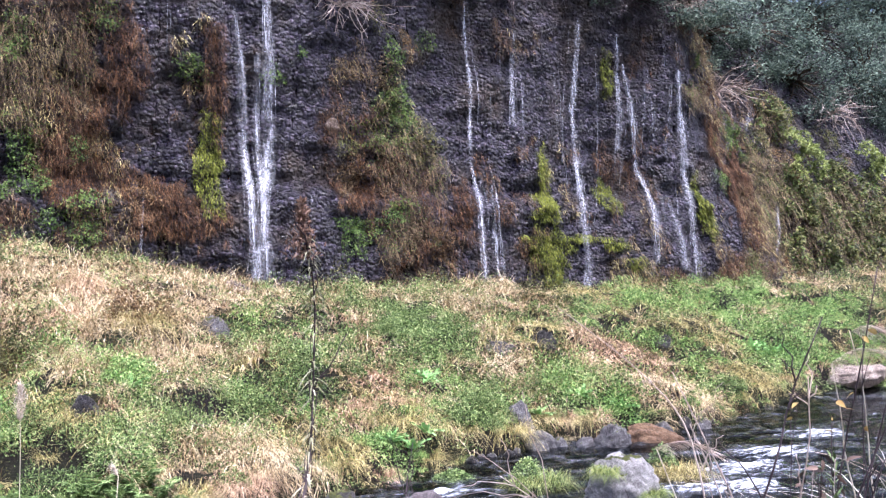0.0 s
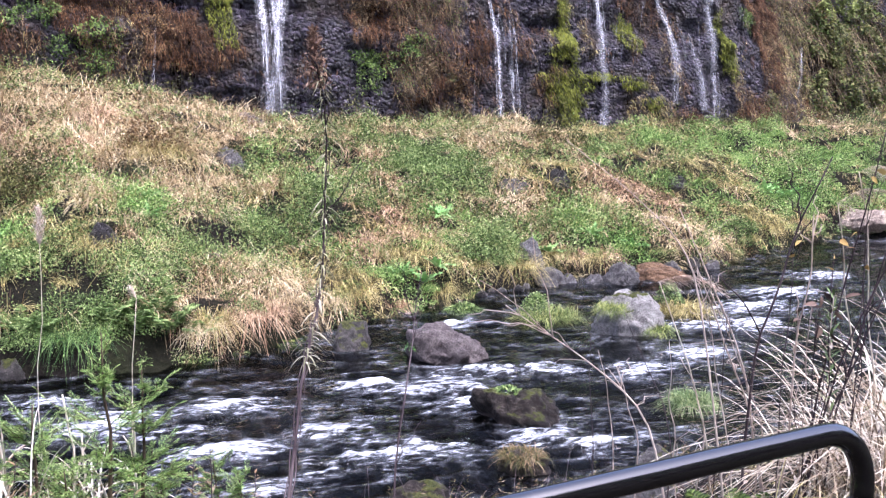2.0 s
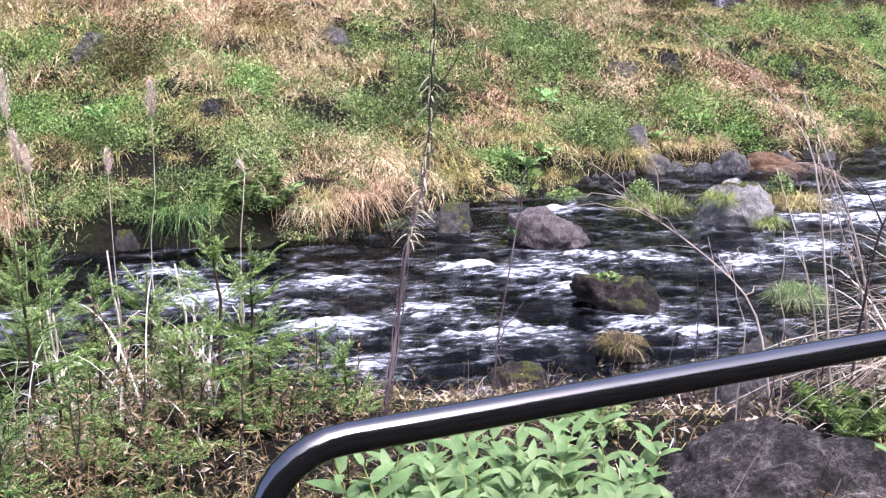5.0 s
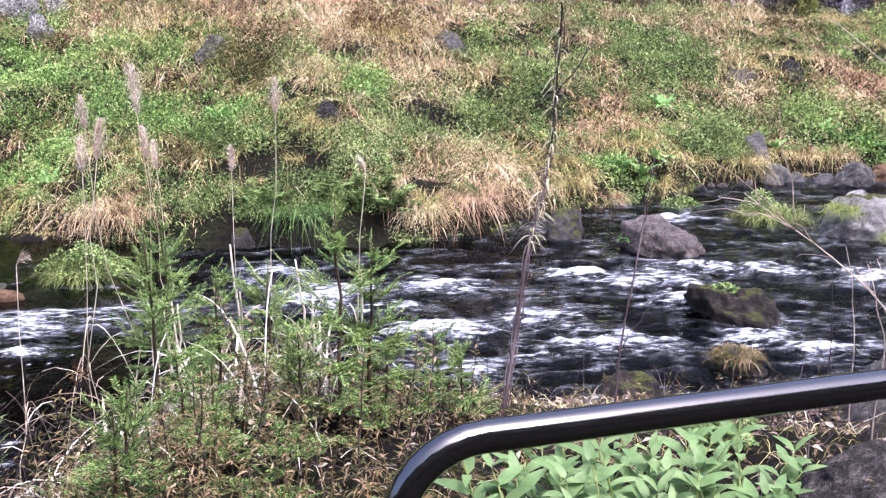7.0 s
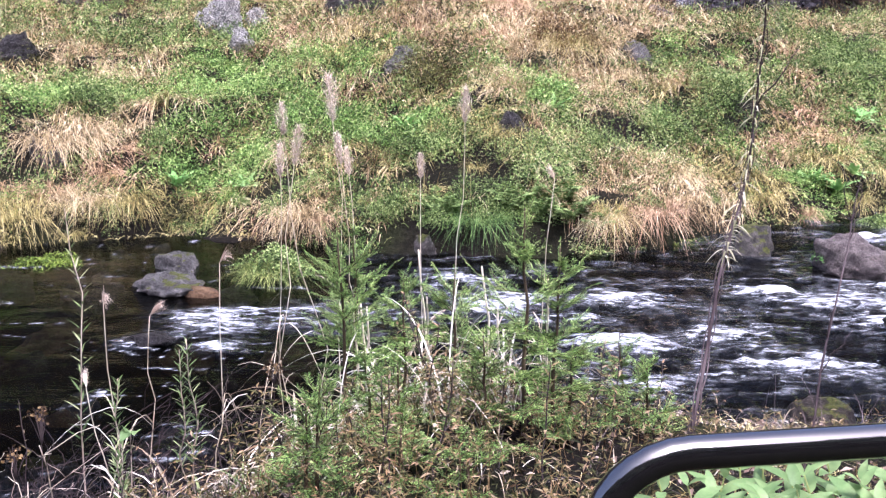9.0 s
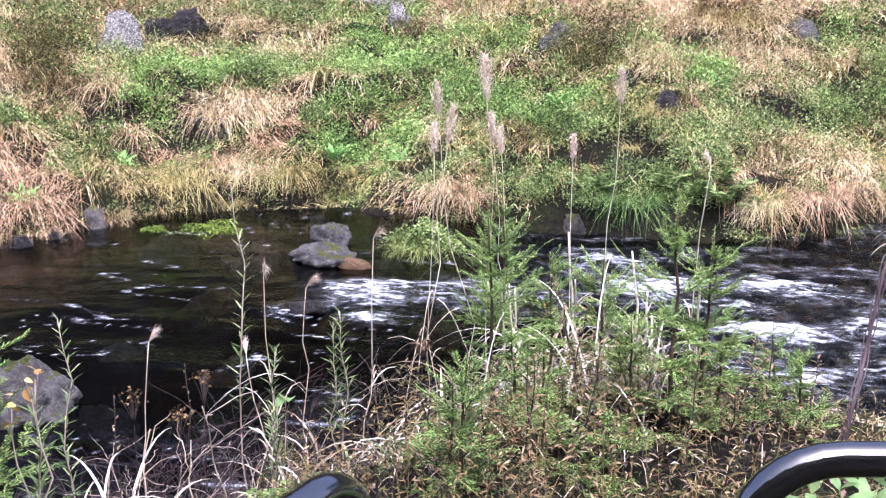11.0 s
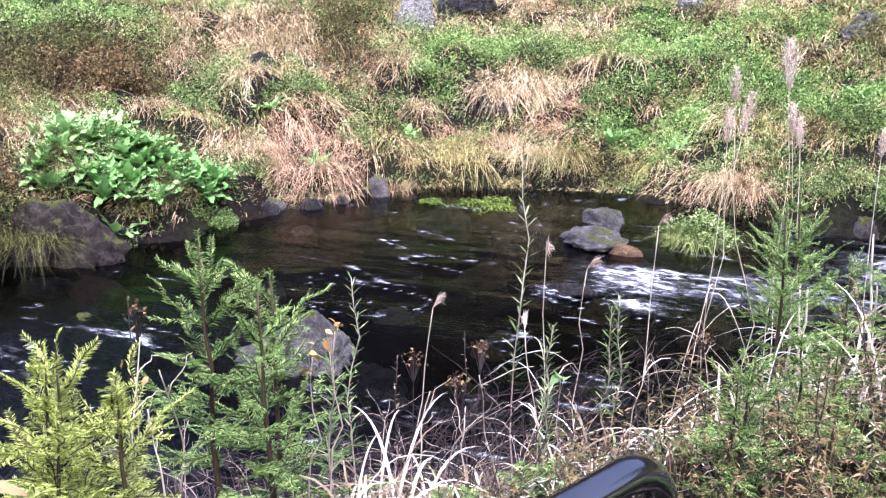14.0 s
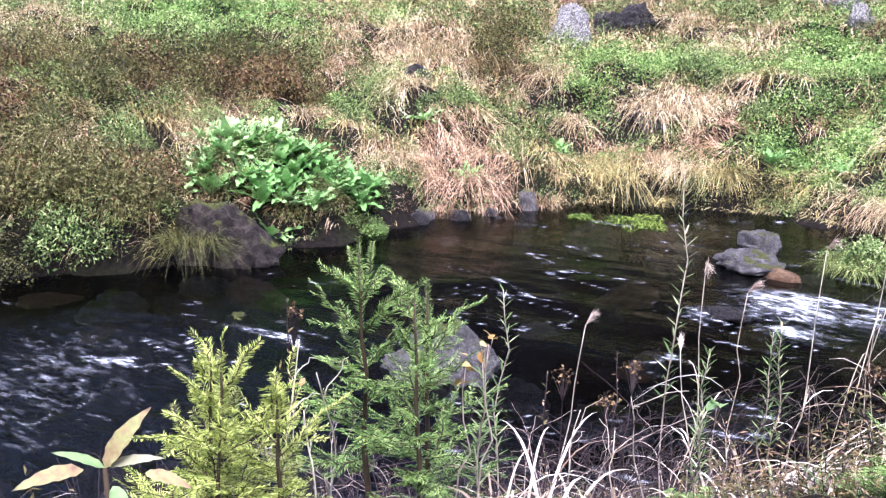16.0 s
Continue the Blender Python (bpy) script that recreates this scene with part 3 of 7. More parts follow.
def curve_path(a, b, sag=0.0, k=8, wander=0.0, seed=0):
    s = np.linspace(0, 1, k)[:, None]
    p = np.asarray(a, float) * (1 - s) + np.asarray(b, float) * s
    p[:, 2] += sag * 4 * (s * (1 - s))[:, 0]
    if wander:
        for ax in range(3):
            p[:, ax] += wander * vnoise(s[:, 0] * 5, seed + ax * 9.3, 0, 5) * np.sin(math.pi * s[:, 0])
    return p

# ---- ground, water and rock face ----
def axis(parts):
    out = []
    for a, b, step in parts:
        out += list(np.arange(a, b, step))
    return np.array(out + [parts[-1][1]])


def grid_faces(nx, ny):
    i = np.arange(nx * ny).reshape(ny, nx)
    return np.stack([i[:-1, :-1], i[:-1, 1:], i[1:, 1:], i[1:, :-1]], -1).reshape(-1, 4)


gx = axis([(-2000, -200, 300), (-200, -40, 20), (-40, -24, 1.0), (-24, 12, 0.24), (12, 40, 1.0), (40, 200, 20), (200, 2000, 300)])
gy = axis([(-2000, -200, 300), (-200, -20, 15), (-20, -2, 1.0), (-2, 42, 0.24), (42, 60, 1.5), (60, 200, 20), (200, 2000, 300)])
GX, GY = np.meshgrid(gx, gy)
GZ = land(np.clip(GX, -60, 60), np.clip(GY, -60, 80))
ground = new("ground", mesh_of("ground", np.stack([GX, GY, GZ], -1).reshape(-1, 3), grid_faces(len(gx), len(gy)), M_shaded_earth, True))
tagged(ground, "brown earth river bank, darkened for shade under plants, sloping down to the stream", "ground", kind="structure")

FLOW = np.array((0.73, 0.68))
ACROSS = np.array((-0.68, 0.73))
FOAM = [(-2.5, 13.6, 0.42), (-1.52, 13.6, 0.55), (-0.95, 14.45, 0.6), (0.0, 14.9, 0.5), (-3.5, 10.85, 0.5), (-2.63, 11.5, 0.48), (-1.55, 11.08, 0.48), (-2.36, 10.38, 0.25), (-2.7, 9.67, 0.3), (-0.05, 11.8, 0.46), (0.6, 11.64, 0.35),
        (2.36, 17.95, 0.5), (3.34, 18.1, 0.75), (2.14, 15.9, 0.5), (1.2, 14.9, 0.4), (-1.75, 17.6, 0.35), (-6.4, 12.2, 0.42), (-5.28, 11.45, 0.55), (-4.6, 11.3, 0.45)]
FOAM += [(-8.42, 9.1, 0.4), (-8.25, 9.25, 0.6), (-8.05, 9.0, 0.58), (-7.7, 9.75, 0.52), (-7.1, 9.7, 0.58), (-8.38, 8.15, 0.26), (-7.4, 8.5, 0.3), (-4.0, 12.4, 0.45), (4.6, 21.3, 0.7), (3.7, 19.8, 0.75), (-0.95, 12.95, 0.35), (-1.1, 13.45, 0.5), (5.8, 23.5, 0.6)]


def rapids(x, y, reach=1.0):
    """How broken the water is: 0 calm, 1 white."""
    out = np.zeros(np.shape(x))
    for fx, fy, r in FOAM:
        a = ((x - fx) * 0.9 + (y - fy) * 0.44) / (r * 1.4 * reach)
        b = ((y - fy) * 0.9 - (x - fx) * 0.44) / (r * 0.85 * reach)
        out = np.maximum(out, np.exp(-(a * a + b * b) * 1.35))
    return out


def make_water():
    a, b = axis([(-24, -7.5, 0.14), (-7.5, 21, 0.06), (21, 46, 0.2)]), axis([(-6, 3.5, 0.2), (3.5, 16, 0.055), (16, 17, 0.2)])
    A, B = np.meshgrid(a, b)
    X, Y = A * FLOW[0] + B * ACROSS[0], A * FLOW[1] + B * ACROSS[1]
    inside = np.minimum(-shore_distance(FAR_SHORE, X, Y), shore_distance(NEAR_SHORE, X, Y)) > -0.75
    F, G = rapids(X, Y), rapids(X, Y, 2.0)
    run = smooth(A, 0.0, 3.5)
    riffle = np.exp(-((X + 9.9) ** 2 + (Y - 0.9) ** 2) / 3.5) + smooth(-A, 8.0, 10.0)
    # steep little waves with sharp crests, larger where the water breaks
    P, Q = X * 0.9 + Y * 0.44, Y * 0.9 - X * 0.44
    crest = 1 - np.abs(vnoise(P * 1.5 + 0.6 * vnoise(P * 2, Q * 2, 0, 36), Q * 2.4, 0, 33)) * 1.6
    small = 1 - np.abs(vnoise(P * 4.1, Q * 6.3, 0, 34)) * 1.6
    Z = WATER + 0.006 * fbm(A * 1.5, B * 3.2, 0, 31, 2) + (0.026 * run + 0.035 * F) * crest + (0.012 * run + 0.022 * F + 0.01 * riffle) * small + 0.02 * F
    keep = inside[:-1, :-1] | inside[1:, 1:]
    faces = grid_faces(len(a), len(b))[keep.ravel()]
    used, index = np.unique(faces, return_inverse=True)
    verts = np.stack([X, Y, Z], -1).reshape(-1, 3)[used]
    me = mesh_of("water", verts, index.reshape(-1, 4), M_water, True)
    # thin pale streaks painted on the calm pool for its sky reflections
    line = smooth(1 - np.abs(vnoise(P * 0.7 + 0.5 * vnoise(P * 0.5, Q * 0.5, 0, 39), Q * 4.5, 0, 38)), 0.9, 1.0) * smooth(vnoise(P * 1.1, Q * 1.3, 0, 37), -0.2, 0.4)
    # the riffle and line terms whiten the water as painted sky glints
    white = 0.05 * G + 0.26 * F + (0.16 * run + 0.4 * F ** 1.5) * crest + 0.12 * (run + F) * small + 0.2 * np.clip(riffle, 0, 1) * (0.4 + small) + 0.42 * (1 - run) * line
    rough = 0.36 * run + 0.6 * F + 0.9 * np.clip(riffle, 0, 1)
    for name, value in (("foam_glint", white), ("chop", rough)):
        me.attributes.new(name, "FLOAT", "POINT").data.foreach_set("value", value.ravel()[used].astype(np.float32))
    return new("water", me)


tagged(make_water(), "dark clear stream with white broken rapids", "river", kind="structure")


def make_cliff():
    # left of -27 the face is unseen, added to block low sky
    u, v = np.concatenate([np.arange(-90, -27, 0.7), np.arange(-27, 40, 0.12), np.arange(40, 70, 0.7)]), np.concatenate([np.arange(-1.2, 15.0, 0.11), [15.3, 16, 17.5, 20, 26]])
    U, V = np.meshgrid(u, v)
    W = np.minimum(V, 15.0)
    P = cliff(U, W)
    past = (V - W)[..., None]
    P[..., :2] -= past * 3.0 * CLIFF_FRONT
    P[..., 2:] += past * 0.25
    return new("cliff", mesh_of("cliff", P.reshape(-1, 3), grid_faces(len(u), len(v)), M_cliff, True))


tagged(make_cliff(), "wet dark brown rock cliff with spring seeps", "cliff", kind="structure")

# ---- railing beside the path ----
RAIL_TOP, TUBE = 0.735, 0.0303


def railing(start, end, ring_end, label, r=0.13):
    """A bent tube: a post, a bend, a level top bar, a bend, a post. start and end lie on the plan."""
    start, end = np.array(start, float), np.array(end, float)
    d = (end - start) / np.linalg.norm(end - start)
    path = []
    for z in (-0.25, 0.0, 0.25, RAIL_TOP - r - 0.06):
        path.append((*start, z))
    for k in range(9):
        a = math.pi / 2 * k / 8
        path.append((*(start + d * r * (1 - math.cos(a))), RAIL_TOP - r + r * math.sin(a)))
    n = 6
    for k in range(1, n):
        path.append((*(start + d * r + (end - start - 2 * r * d) * k / n), RAIL_TOP))
    for k in range(9):
        a = math.pi / 2 * (1 - k / 8)
        path.append((*(end - d * r * (1 - math.cos(a))), RAIL_TOP - r + r * math.sin(a)))
    for z in (RAIL_TOP - r - 0.06, 0.25, 0.0, -0.25):
        path.append((*end, z))
    base = thing("railing", label, "railing")
    path = np.array(path)
    cut = [3, len(path) - 4]
    posts = []
    for name, seg in (("post", path[:cut[0] + 1]), ("top_bar", path[cut[0]:cut[1] + 1]), ("post", path[cut[1]:])):
        piece = part(name, Soup().tube(seg, TUBE if name == "top_bar" else TUBE * 0.985, 28).mesh(name, M_rail if name == "top_bar" else M_post, True), base)
        if name == "post":
            posts.append(piece)
    for p, post in ((end, posts[1]), (start, posts[0])) if ring_end == 2 else ((end, posts[1]),):
        z = RAIL_TOP - r - 0.06
        prof = [(z - 0.03, TUBE + 0.001), (z - 0.029, TUBE + 0.0035), (z - 0.004, TUBE + 0.0035), (z - 0.002, TUBE + 0.001), (z + 0.006, TUBE + 0.001), (z + 0.008, TUBE + 0.006), (z + 0.014, TUBE + 0.0065), (z + 0.017, TUBE + 0.001)]
        part("collar", Soup().tube([(*p, h) for h, _ in prof], [w for _, w in prof], 28).mesh("collar", M_post, True), post, "black clamp collar on the post")
    return base


right_end = RAIL_A + RAIL_DIR * 2.52
right_start = RAIL_A + RAIL_DIR * 0.67 + RAIL_OUT * 0.025
railing(right_start, right_end, 1, "dark grey painted steel tube railing with rounded corners", 0.16)
LEFT_END = np.array((-1.0, 1.275))
railing((-0.74, -0.65), LEFT_END, 2, "dark grey painted steel tube railing at the path edge", 0.12)


def chain(a, b, sag, n=22):
    """A sagging chain of oval links, each one a part."""
    base = thing("chain", "dark steel chain hung between the two railings", "chain", tuple(a))
    pts = curve_path(np.zeros(3), np.subtract(b, a), -sag, n + 1)
    ring = np.linspace(0, 2 * math.pi, 13)
    for k in range(n):
        m, d = (pts[k] + pts[k + 1]) / 2, unit(pts[k + 1] - pts[k])
        half = np.linalg.norm(pts[k + 1] - pts[k]) * 0.72
        side = unit(np.cross(d, (0, 0, 1)))
        if k % 2:
            side = np.cross(d, side)
        loop = m + np.cos(ring)[:, None] * d * half + np.sin(ring)[:, None] * side * 0.011
        part("link", Soup().tube(loop, 0.0028, 6).mesh("link", M_rail, True), base)


chain((LEFT_END[0] + 0.03, LEFT_END[1] + 0.02, 0.6), (right_start[0] - 0.02, right_start[1] - 0.03, 0.6), 0.09)

# ---- stones ----
def stone(x, y, z, w, d, h, turn, material, label, seed, lean=0.0, name="boulder", group="", rugged=0.0):
    """A weathered stone, w by d on the plan and h above z; a part of it is sunk."""
    bm = bmesh.new()
    bmesh.ops.create_icosphere(bm, subdivisions=6 if rugged else 5 if w > 0.6 else 4 if w > 0.4 else 3, radius=1.0)
    co = np.array([v.co[:] for v in bm.verts])
    dirs = np.random.default_rng(seed).normal(size=(16, 3)) * (1, 1, 0.8)
    dirs /= np.linalg.norm(dirs, axis=1)[:, None]
    far_off = np.random.default_rng(seed + 500).uniform(0.72, 1.05, 16)
    facet = (np.maximum(co @ dirs.T, 0) / far_off) ** 9
    k = np.minimum(np.maximum(facet.sum(1), 1e-6) ** (-1 / 9), 1.15)
    k = k * (1 + 0.12 * fbm(co[:, 0] * 0.9 + seed * 3.1, co[:, 1] * 0.9, co[:, 2] * 0.9, 41, 2) + 0.13 * fbm(co[:, 0] * 3.2 + seed, co[:, 1] * 3.2, co[:, 2] * 3.2, 42, 4, 0.6))
    if rugged:
        k = k * (1 + rugged * fbm(co[:, 0] * 5 + seed, co[:, 1] * 5, co[:, 2] * 5, 43, 4, 0.65))
    co = co * k[:, None] * np.array((w / 2, d / 2, h * 0.92)) / 0.85
    co[:, 2] += h * 0.08
    co[:, 2] += lean * co[:, 0]
    c, s = math.cos(turn), math.sin(turn)
    co = np.stack([co[:, 0] * c - co[:, 1] * s, co[:, 0] * s + co[:, 1] * c, co[:, 2]], 1)
    for v, p in zip(bm.verts, co):
        v.co = p
    for f in bm.faces:
        f.smooth = True
    me = bpy.data.meshes.new(name)
    bm.to_mesh(me)
    bm.free()
    me.materials.append(material)
    ob = new(name, me)
    ob.location = (x, y, z)
    return tagged(ob, label, "rock", group)


# stones on the bed of the stream, seen through the water
for i in range(120):
    x, y = rng.uniform(-13.5, -6), rng.uniform(0.0, 12.5)
    if i % 3 == 2:
        x, y = rng.uniform(-5.5, 1.5), rng.uniform(9.5, 18)
    if shore_distance(FAR_SHORE, x, y) > -0.3 or shore_distance(NEAR_SHORE, x, y) < 0.4:
        continue
    w = rng.uniform(0.25, 0.95)
    bed = float(land(x, y))
    stone(x, y, bed - 0.06, w, w * rng.uniform(0.6, 0.9), min(w * rng.uniform(0.3, 0.5), WATER - 0.07 - bed), rng.uniform(0, 6), (M_rock_brown, M_rock_dark, M_rock_pink, M_rock_grey)[i % 4], "rounded stone on the stream bed under water", 300 + i, group="stones on the stream bed", name="bed_stone")
AIM = math.atan2(0.12, 1.0)
river_stones = [
    (-3.16, 15.75, 0.66, 0.6, 0.4, M_rock_mossy, "mossy grey rock standing in the stream"),
    (-1.68, 15.25, 1.15, 0.8, 0.4, M_rock_pink, "flat pinkish grey boulder in the rapids"),
    (-0.3, 12.4, 0.98, 0.75, 0.42, M_rock_dark, "dark moss-topped boulder splitting the rapids"),
    (1.29, 17.5, 1.35, 1.0, 0.62, M_rock_light, "pale rounded boulder with moss tufts in the stream"),
    (0.81, 21.9, 0.37, 0.3, 0.24, M_rock_grey, "small grey stone at the far waterline"),
    (1.34, 22.1, 0.62, 0.5, 0.36, M_rock_grey, "grey stone at the far waterline"),
    (2.28, 22.8, 1.25, 0.8, 0.32, M_rock_brown, "pale tan flat rock at the waterline"),
    (-0.2, 21.8, 0.6, 0.5, 0.32, M_rock_grey, "low grey stone below the bank"),
    (-0.23, 10.65, 0.5, 0.42, 0.2, M_rock_dark, "dark stone under a dead grass tuft"),
    (-1.15, 9.55, 0.46, 0.36, 0.24, M_rock_dark, "dark stone at the near water edge"),
    (-10.25, 10.8, 0.72, 0.5, 0.22, M_rock_grey, "rounded blue-grey stone in the calm pool"),
    (-9.68, 9.95, 0.95, 0.62, 0.17, M_rock_grey, "flat slanting grey slab in the calm pool"),
    (-13.78, 9.2, 0.4, 0.32, 0.26, M_rock_grey, "grey stone at the grassy pool edge"),
    (-8.35, 4.7, 1.1, 0.85, 0.42, M_rock_grey, "large flat grey boulder behind the saplings"),
    (-13.4, 3.85, 1.5, 1.0, 0.8, M_rock_dark, "large dark mossy boulder under the bushes"),
    (-7.5, 13.3, 0.42, 0.34, 0.26, M_rock_mossy, "small mossy stone below the tussock"),
    (-9.0, 10.0, 0.46, 0.34, 0.14, M_rock_brown, "orange-brown stone at the head of the rapids"),
    (-8.35, 8.2, 0.6, 0.4, 0.12, M_rock_wet, "low black stone awash in the stream"),
]
for i, (x, y, w, d, h, m, label) in enumerate(river_stones):
    stone(x, y, WATER - 0.03, w, d, h, AIM + (i % 5 - 2) * 0.2 - (0.5 if "splitting" in label else 0), m, label, i, -0.12 if "splitting" in label else (i % 3 - 1) * 0.12)
bank_stones = [
    (-7.63, 23.3, 0.7, 0.6, 0.6, M_rock_grey, "upright grey rock in dry grass"),
    (-7.4, 16.2, 0.55, 0.5, 0.5, M_rock_wet, "dark rock under a grass tussock"),
    (-0.12, 27.2, 0.8, 0.6, 0.45, M_rock_wet, "dark rounded rock on the grass bank"),
    (-1.09, 26.6, 0.75, 0.6, 0.35, M_rock_grey, "weathered grey rock on the grass bank"),
    (3.33, 30.4, 0.75, 0.6, 0.4, M_rock_wet, "brown rock on the grass bank"),
    (6.09, 34.7, 0.8, 0.6, 0.5, M_rock_wet, "dark rock in green herbs"),
    (-0.63, 22.3, 0.6, 0.7, 0.55, M_rock_grey, "leaning slab of rock at the bank edge"),
    (-17.2, 19.9, 1.15, 1.0, 1.25, M_rock_pale, "large boulder white with lichen"),
    (-17.0, 21.2, 0.9, 0.7, 0.7, M_rock_pale, "lichen-spotted rock beside the large boulder"),
    (-15.3, 18.5, 0.7, 0.6, 0.45, M_rock_pale, "low lichen-spotted rock below the large boulder"),
    (-14.3, 21.6, 1.5, 0.9, 0.9, M_rock_wet, "dark rock outcrop under brown grass"),
    (-19.3, 15.6, 1.0, 0.8, 0.5, M_rock_wet, "dark rock in a hollow of dry grass"),
    (-11.23, 18.9, 0.85, 0.7, 0.45, M_rock_grey, "grey rock above a dark hollow"),
    (-19.16, 13.7, 1.1, 0.8, 1.2, M_rock_pale, "upright pale boulder in the herbs"),
    (-19.9, 15.3, 0.9, 0.7, 0.6, M_rock_wet, "dark rock behind the pale boulder"),
    (-14.83, 12.4, 0.6, 0.5, 0.45, M_rock_wet, "dark rock capped with dry grass"),
    (-8.86, 28.4, 0.8, 0.6, 0.45, M_rock_pink, "pinkish rock in dry grass below the cliff"),
    (8.9, 31.4, 1.4, 1.1, 0.45, M_rock_tan, "large pale tan rock at the far bank"),
    (-17.6, 9.2, 0.6, 0.5, 0.5, M_rock_wet, "dark rock in faded grass"),
    (-6.2, 18.0, 0.5, 0.4, 0.35, M_rock_pink, "pinkish stone in the grass"),
    (0.69, 5.88, 0.5, 0.4, 0.34, M_rock_grey, "grey stone below the railing"),
    (0.99, 7.2, 0.7, 0.5, 0.45, M_rock_grey, "pale grey stone in brushwood below the railing"),
    (0.52, 5.5, 0.3, 0.26, 0.24, M_rock_pink, "pinkish stone below the railing"),
    (0.58, 4.5, 0.3, 0.25, 0.2, M_rock_dark, "dark stone in litter below the railing"),
    (0.15, 5.0, 0.4, 0.3, 0.22, M_rock_dark, "dark stone on the near bank"),
    (0.2, 6.6, 0.5, 0.4, 0.3, M_rock_grey, "grey stone on the near bank above the stream"),
]
for i, (x, y, w, d, h, m, label) in enumerate(bank_stones):
    stone(x, y, float(land(x, y)) - 0.16, w, d, h * 0.8, AIM + (i % 7 - 3) * 0.25, m, label, 30 + i, (i % 3 - 1) * 0.15)
stone(0.55, 3.36, float(land(0.55, 3.36)) - 0.1, 0.86, 0.6, 0.28, 0.5, M_rock_near, "large rough dark boulder beside the railing", 77, rugged=0.05)
stone(1.13, 3.45, float(land(1.13, 3.45)) - 0.1, 0.42, 0.4, 0.17, 0.2, M_rock_grey, "low grey slab of rock at the railing post", 78)
for i in range(26):
    k = i / 25
    x, y = -13.45 - 0.75 * math.sin(k * 3) + rng.uniform(-0.25, 0.25), 4.6 + 3.6 * k + rng.uniform(-0.2, 0.2)
    w = rng.uniform(0.14, 0.34)
    stone(x + 0.12, y, WATER - 0.03, w, w * 0.8, w * 0.55, rng.uniform(0, 6), M_rock_wet if i % 4 else M_rock_grey, "small wet stone at the pool edge", 100 + i, group="stones along the pool edge", name="stone")
for i in range(22):
    k = i / 21
    x, y = np.array((-1.5, 20.6)) * (1 - k) + np.array((4.0, 25.0)) * k + rng.uniform(-0.35, 0.2, 2)
    w = rng.uniform(0.2, 0.5)
    stone(x, y, WATER - 0.03, w, w * 0.8, w * 0.5, rng.uniform(0, 6), M_rock_grey if i % 3 else M_rock_wet, "small stone along the far waterline", 140 + i, group="stones along the far waterline", name="stone")

# ---- plant cover of the far bank ----
# patches of the plant cover: x, y, half width across the view and half depth
GREEN = [(-9.4, 16.0, 0.5, 0.6), (-7.7, 18.5, 0.5, 0.9), (-7.0, 24.1, 0.6, 0.5), (-3.1, 19.1, 0.9, 0.5), (-2.8, 23.3, 0.6, 0.7), (0.9, 23.8, 0.9, 0.6), (1.7, 23.7, 0.6, 0.1), (3.1, 30.3, 1.3, 0.6), (3.1, 35.3, 2.0, 1.7), (7.1, 33.0, 1.7, 1.8), (6.0, 37.2, 1.9, 2.1), (9.5, 36.9, 1.3, 2.6), (-16.1, 13.4, 0.9, 1.6), (-14.4, 16.9, 2.3, 1.9), (-11.6, 16.1, 1.3, 1.0), (-12.8, 13.8, 0.7, 0.5), (-11.5, 14.0, 0.5, 0.6), (-9.4, 16.2, 0.5, 0.6), (-7.8, 18.5, 0.4, 0.9), (-22.5, 6.1, 2.7, 1.9), (-16.3, 12.4, 0.8, 1.3), (-15.5, 12.0, 0.5, 0.3), (-14.6, 16.9, 1.6, 1.8), (-12.7, 13.9, 0.7, 0.7)]
HERB = [(-7.6, 13.5, 0.7, 0.3), (-6.5, 14.0, 0.9, 0.3), (-7.3, 13.9, 1.1, 0.4), (-6.2, 14.3, 0.7, 0.3), (-6.9, 18.0, 0.9, 0.6), (-6.2, 19.0, 0.7, 0.8), (-8.0, 15.4, 1.1, 0.4), (-1.3, 21.9, 0.6, 0.7), (-2.3, 25.9, 0.9, 0.9), (-3.7, 27.3, 1.8, 2.6), (-5.3, 22.1, 0.6, 1.4), (-7.9, 15.5, 1.0, 0.3), (-6.3, 19.0, 0.7, 0.7), (-18.1, 18.2, 1.3, 0.9), (-6.4, 16.0, 0.6, 0.5), (-16.1, 8.8, 0.7, 0.5), (-22.0, 3.5, 1.3, 1.9), (-15.3, 14.2, 0.5, 1.0), (-17.0, 7.8, 0.5, 0.7), (-15.6, 9.9, 0.4, 0.6)]
STRAW = [(-8.4, 21.7, 1.3, 2.2), (-11.6, 22.7, 1.0, 1.7), (-9.3, 28.9, 1.2, 4.4), (-5.0, 16.0, 1.3, 1.0), (-2.2, 29.2, 0.9, 1.7), (-1.6, 34.0, 1.5, 3.1), (-0.9, 25.6, 0.9, 0.8), (3.0, 25.6, 1.0, 1.1), (-4.0, 17.3, 0.6, 0.4), (-17.4, 16.0, 1.3, 1.5), (-14.7, 13.0, 1.0, 0.4), (-16.6, 17.0, 0.6, 0.9), (-9.7, 13.3, 0.6, 0.3), (-4.6, 16.4, 1.3, 0.9), (-5.7, 16.1, 0.5, 0.7), (-9.4, 21.9, 1.3, 1.5), (-21.0, 2.7, 0.8, 0.7), (-19.5, 10.1, 1.2, 1.1), (-15.1, 13.2, 0.8, 0.6), (-17.0, 16.1, 0.7, 1.0), (-15.6, 16.4, 0.6, 1.7)]
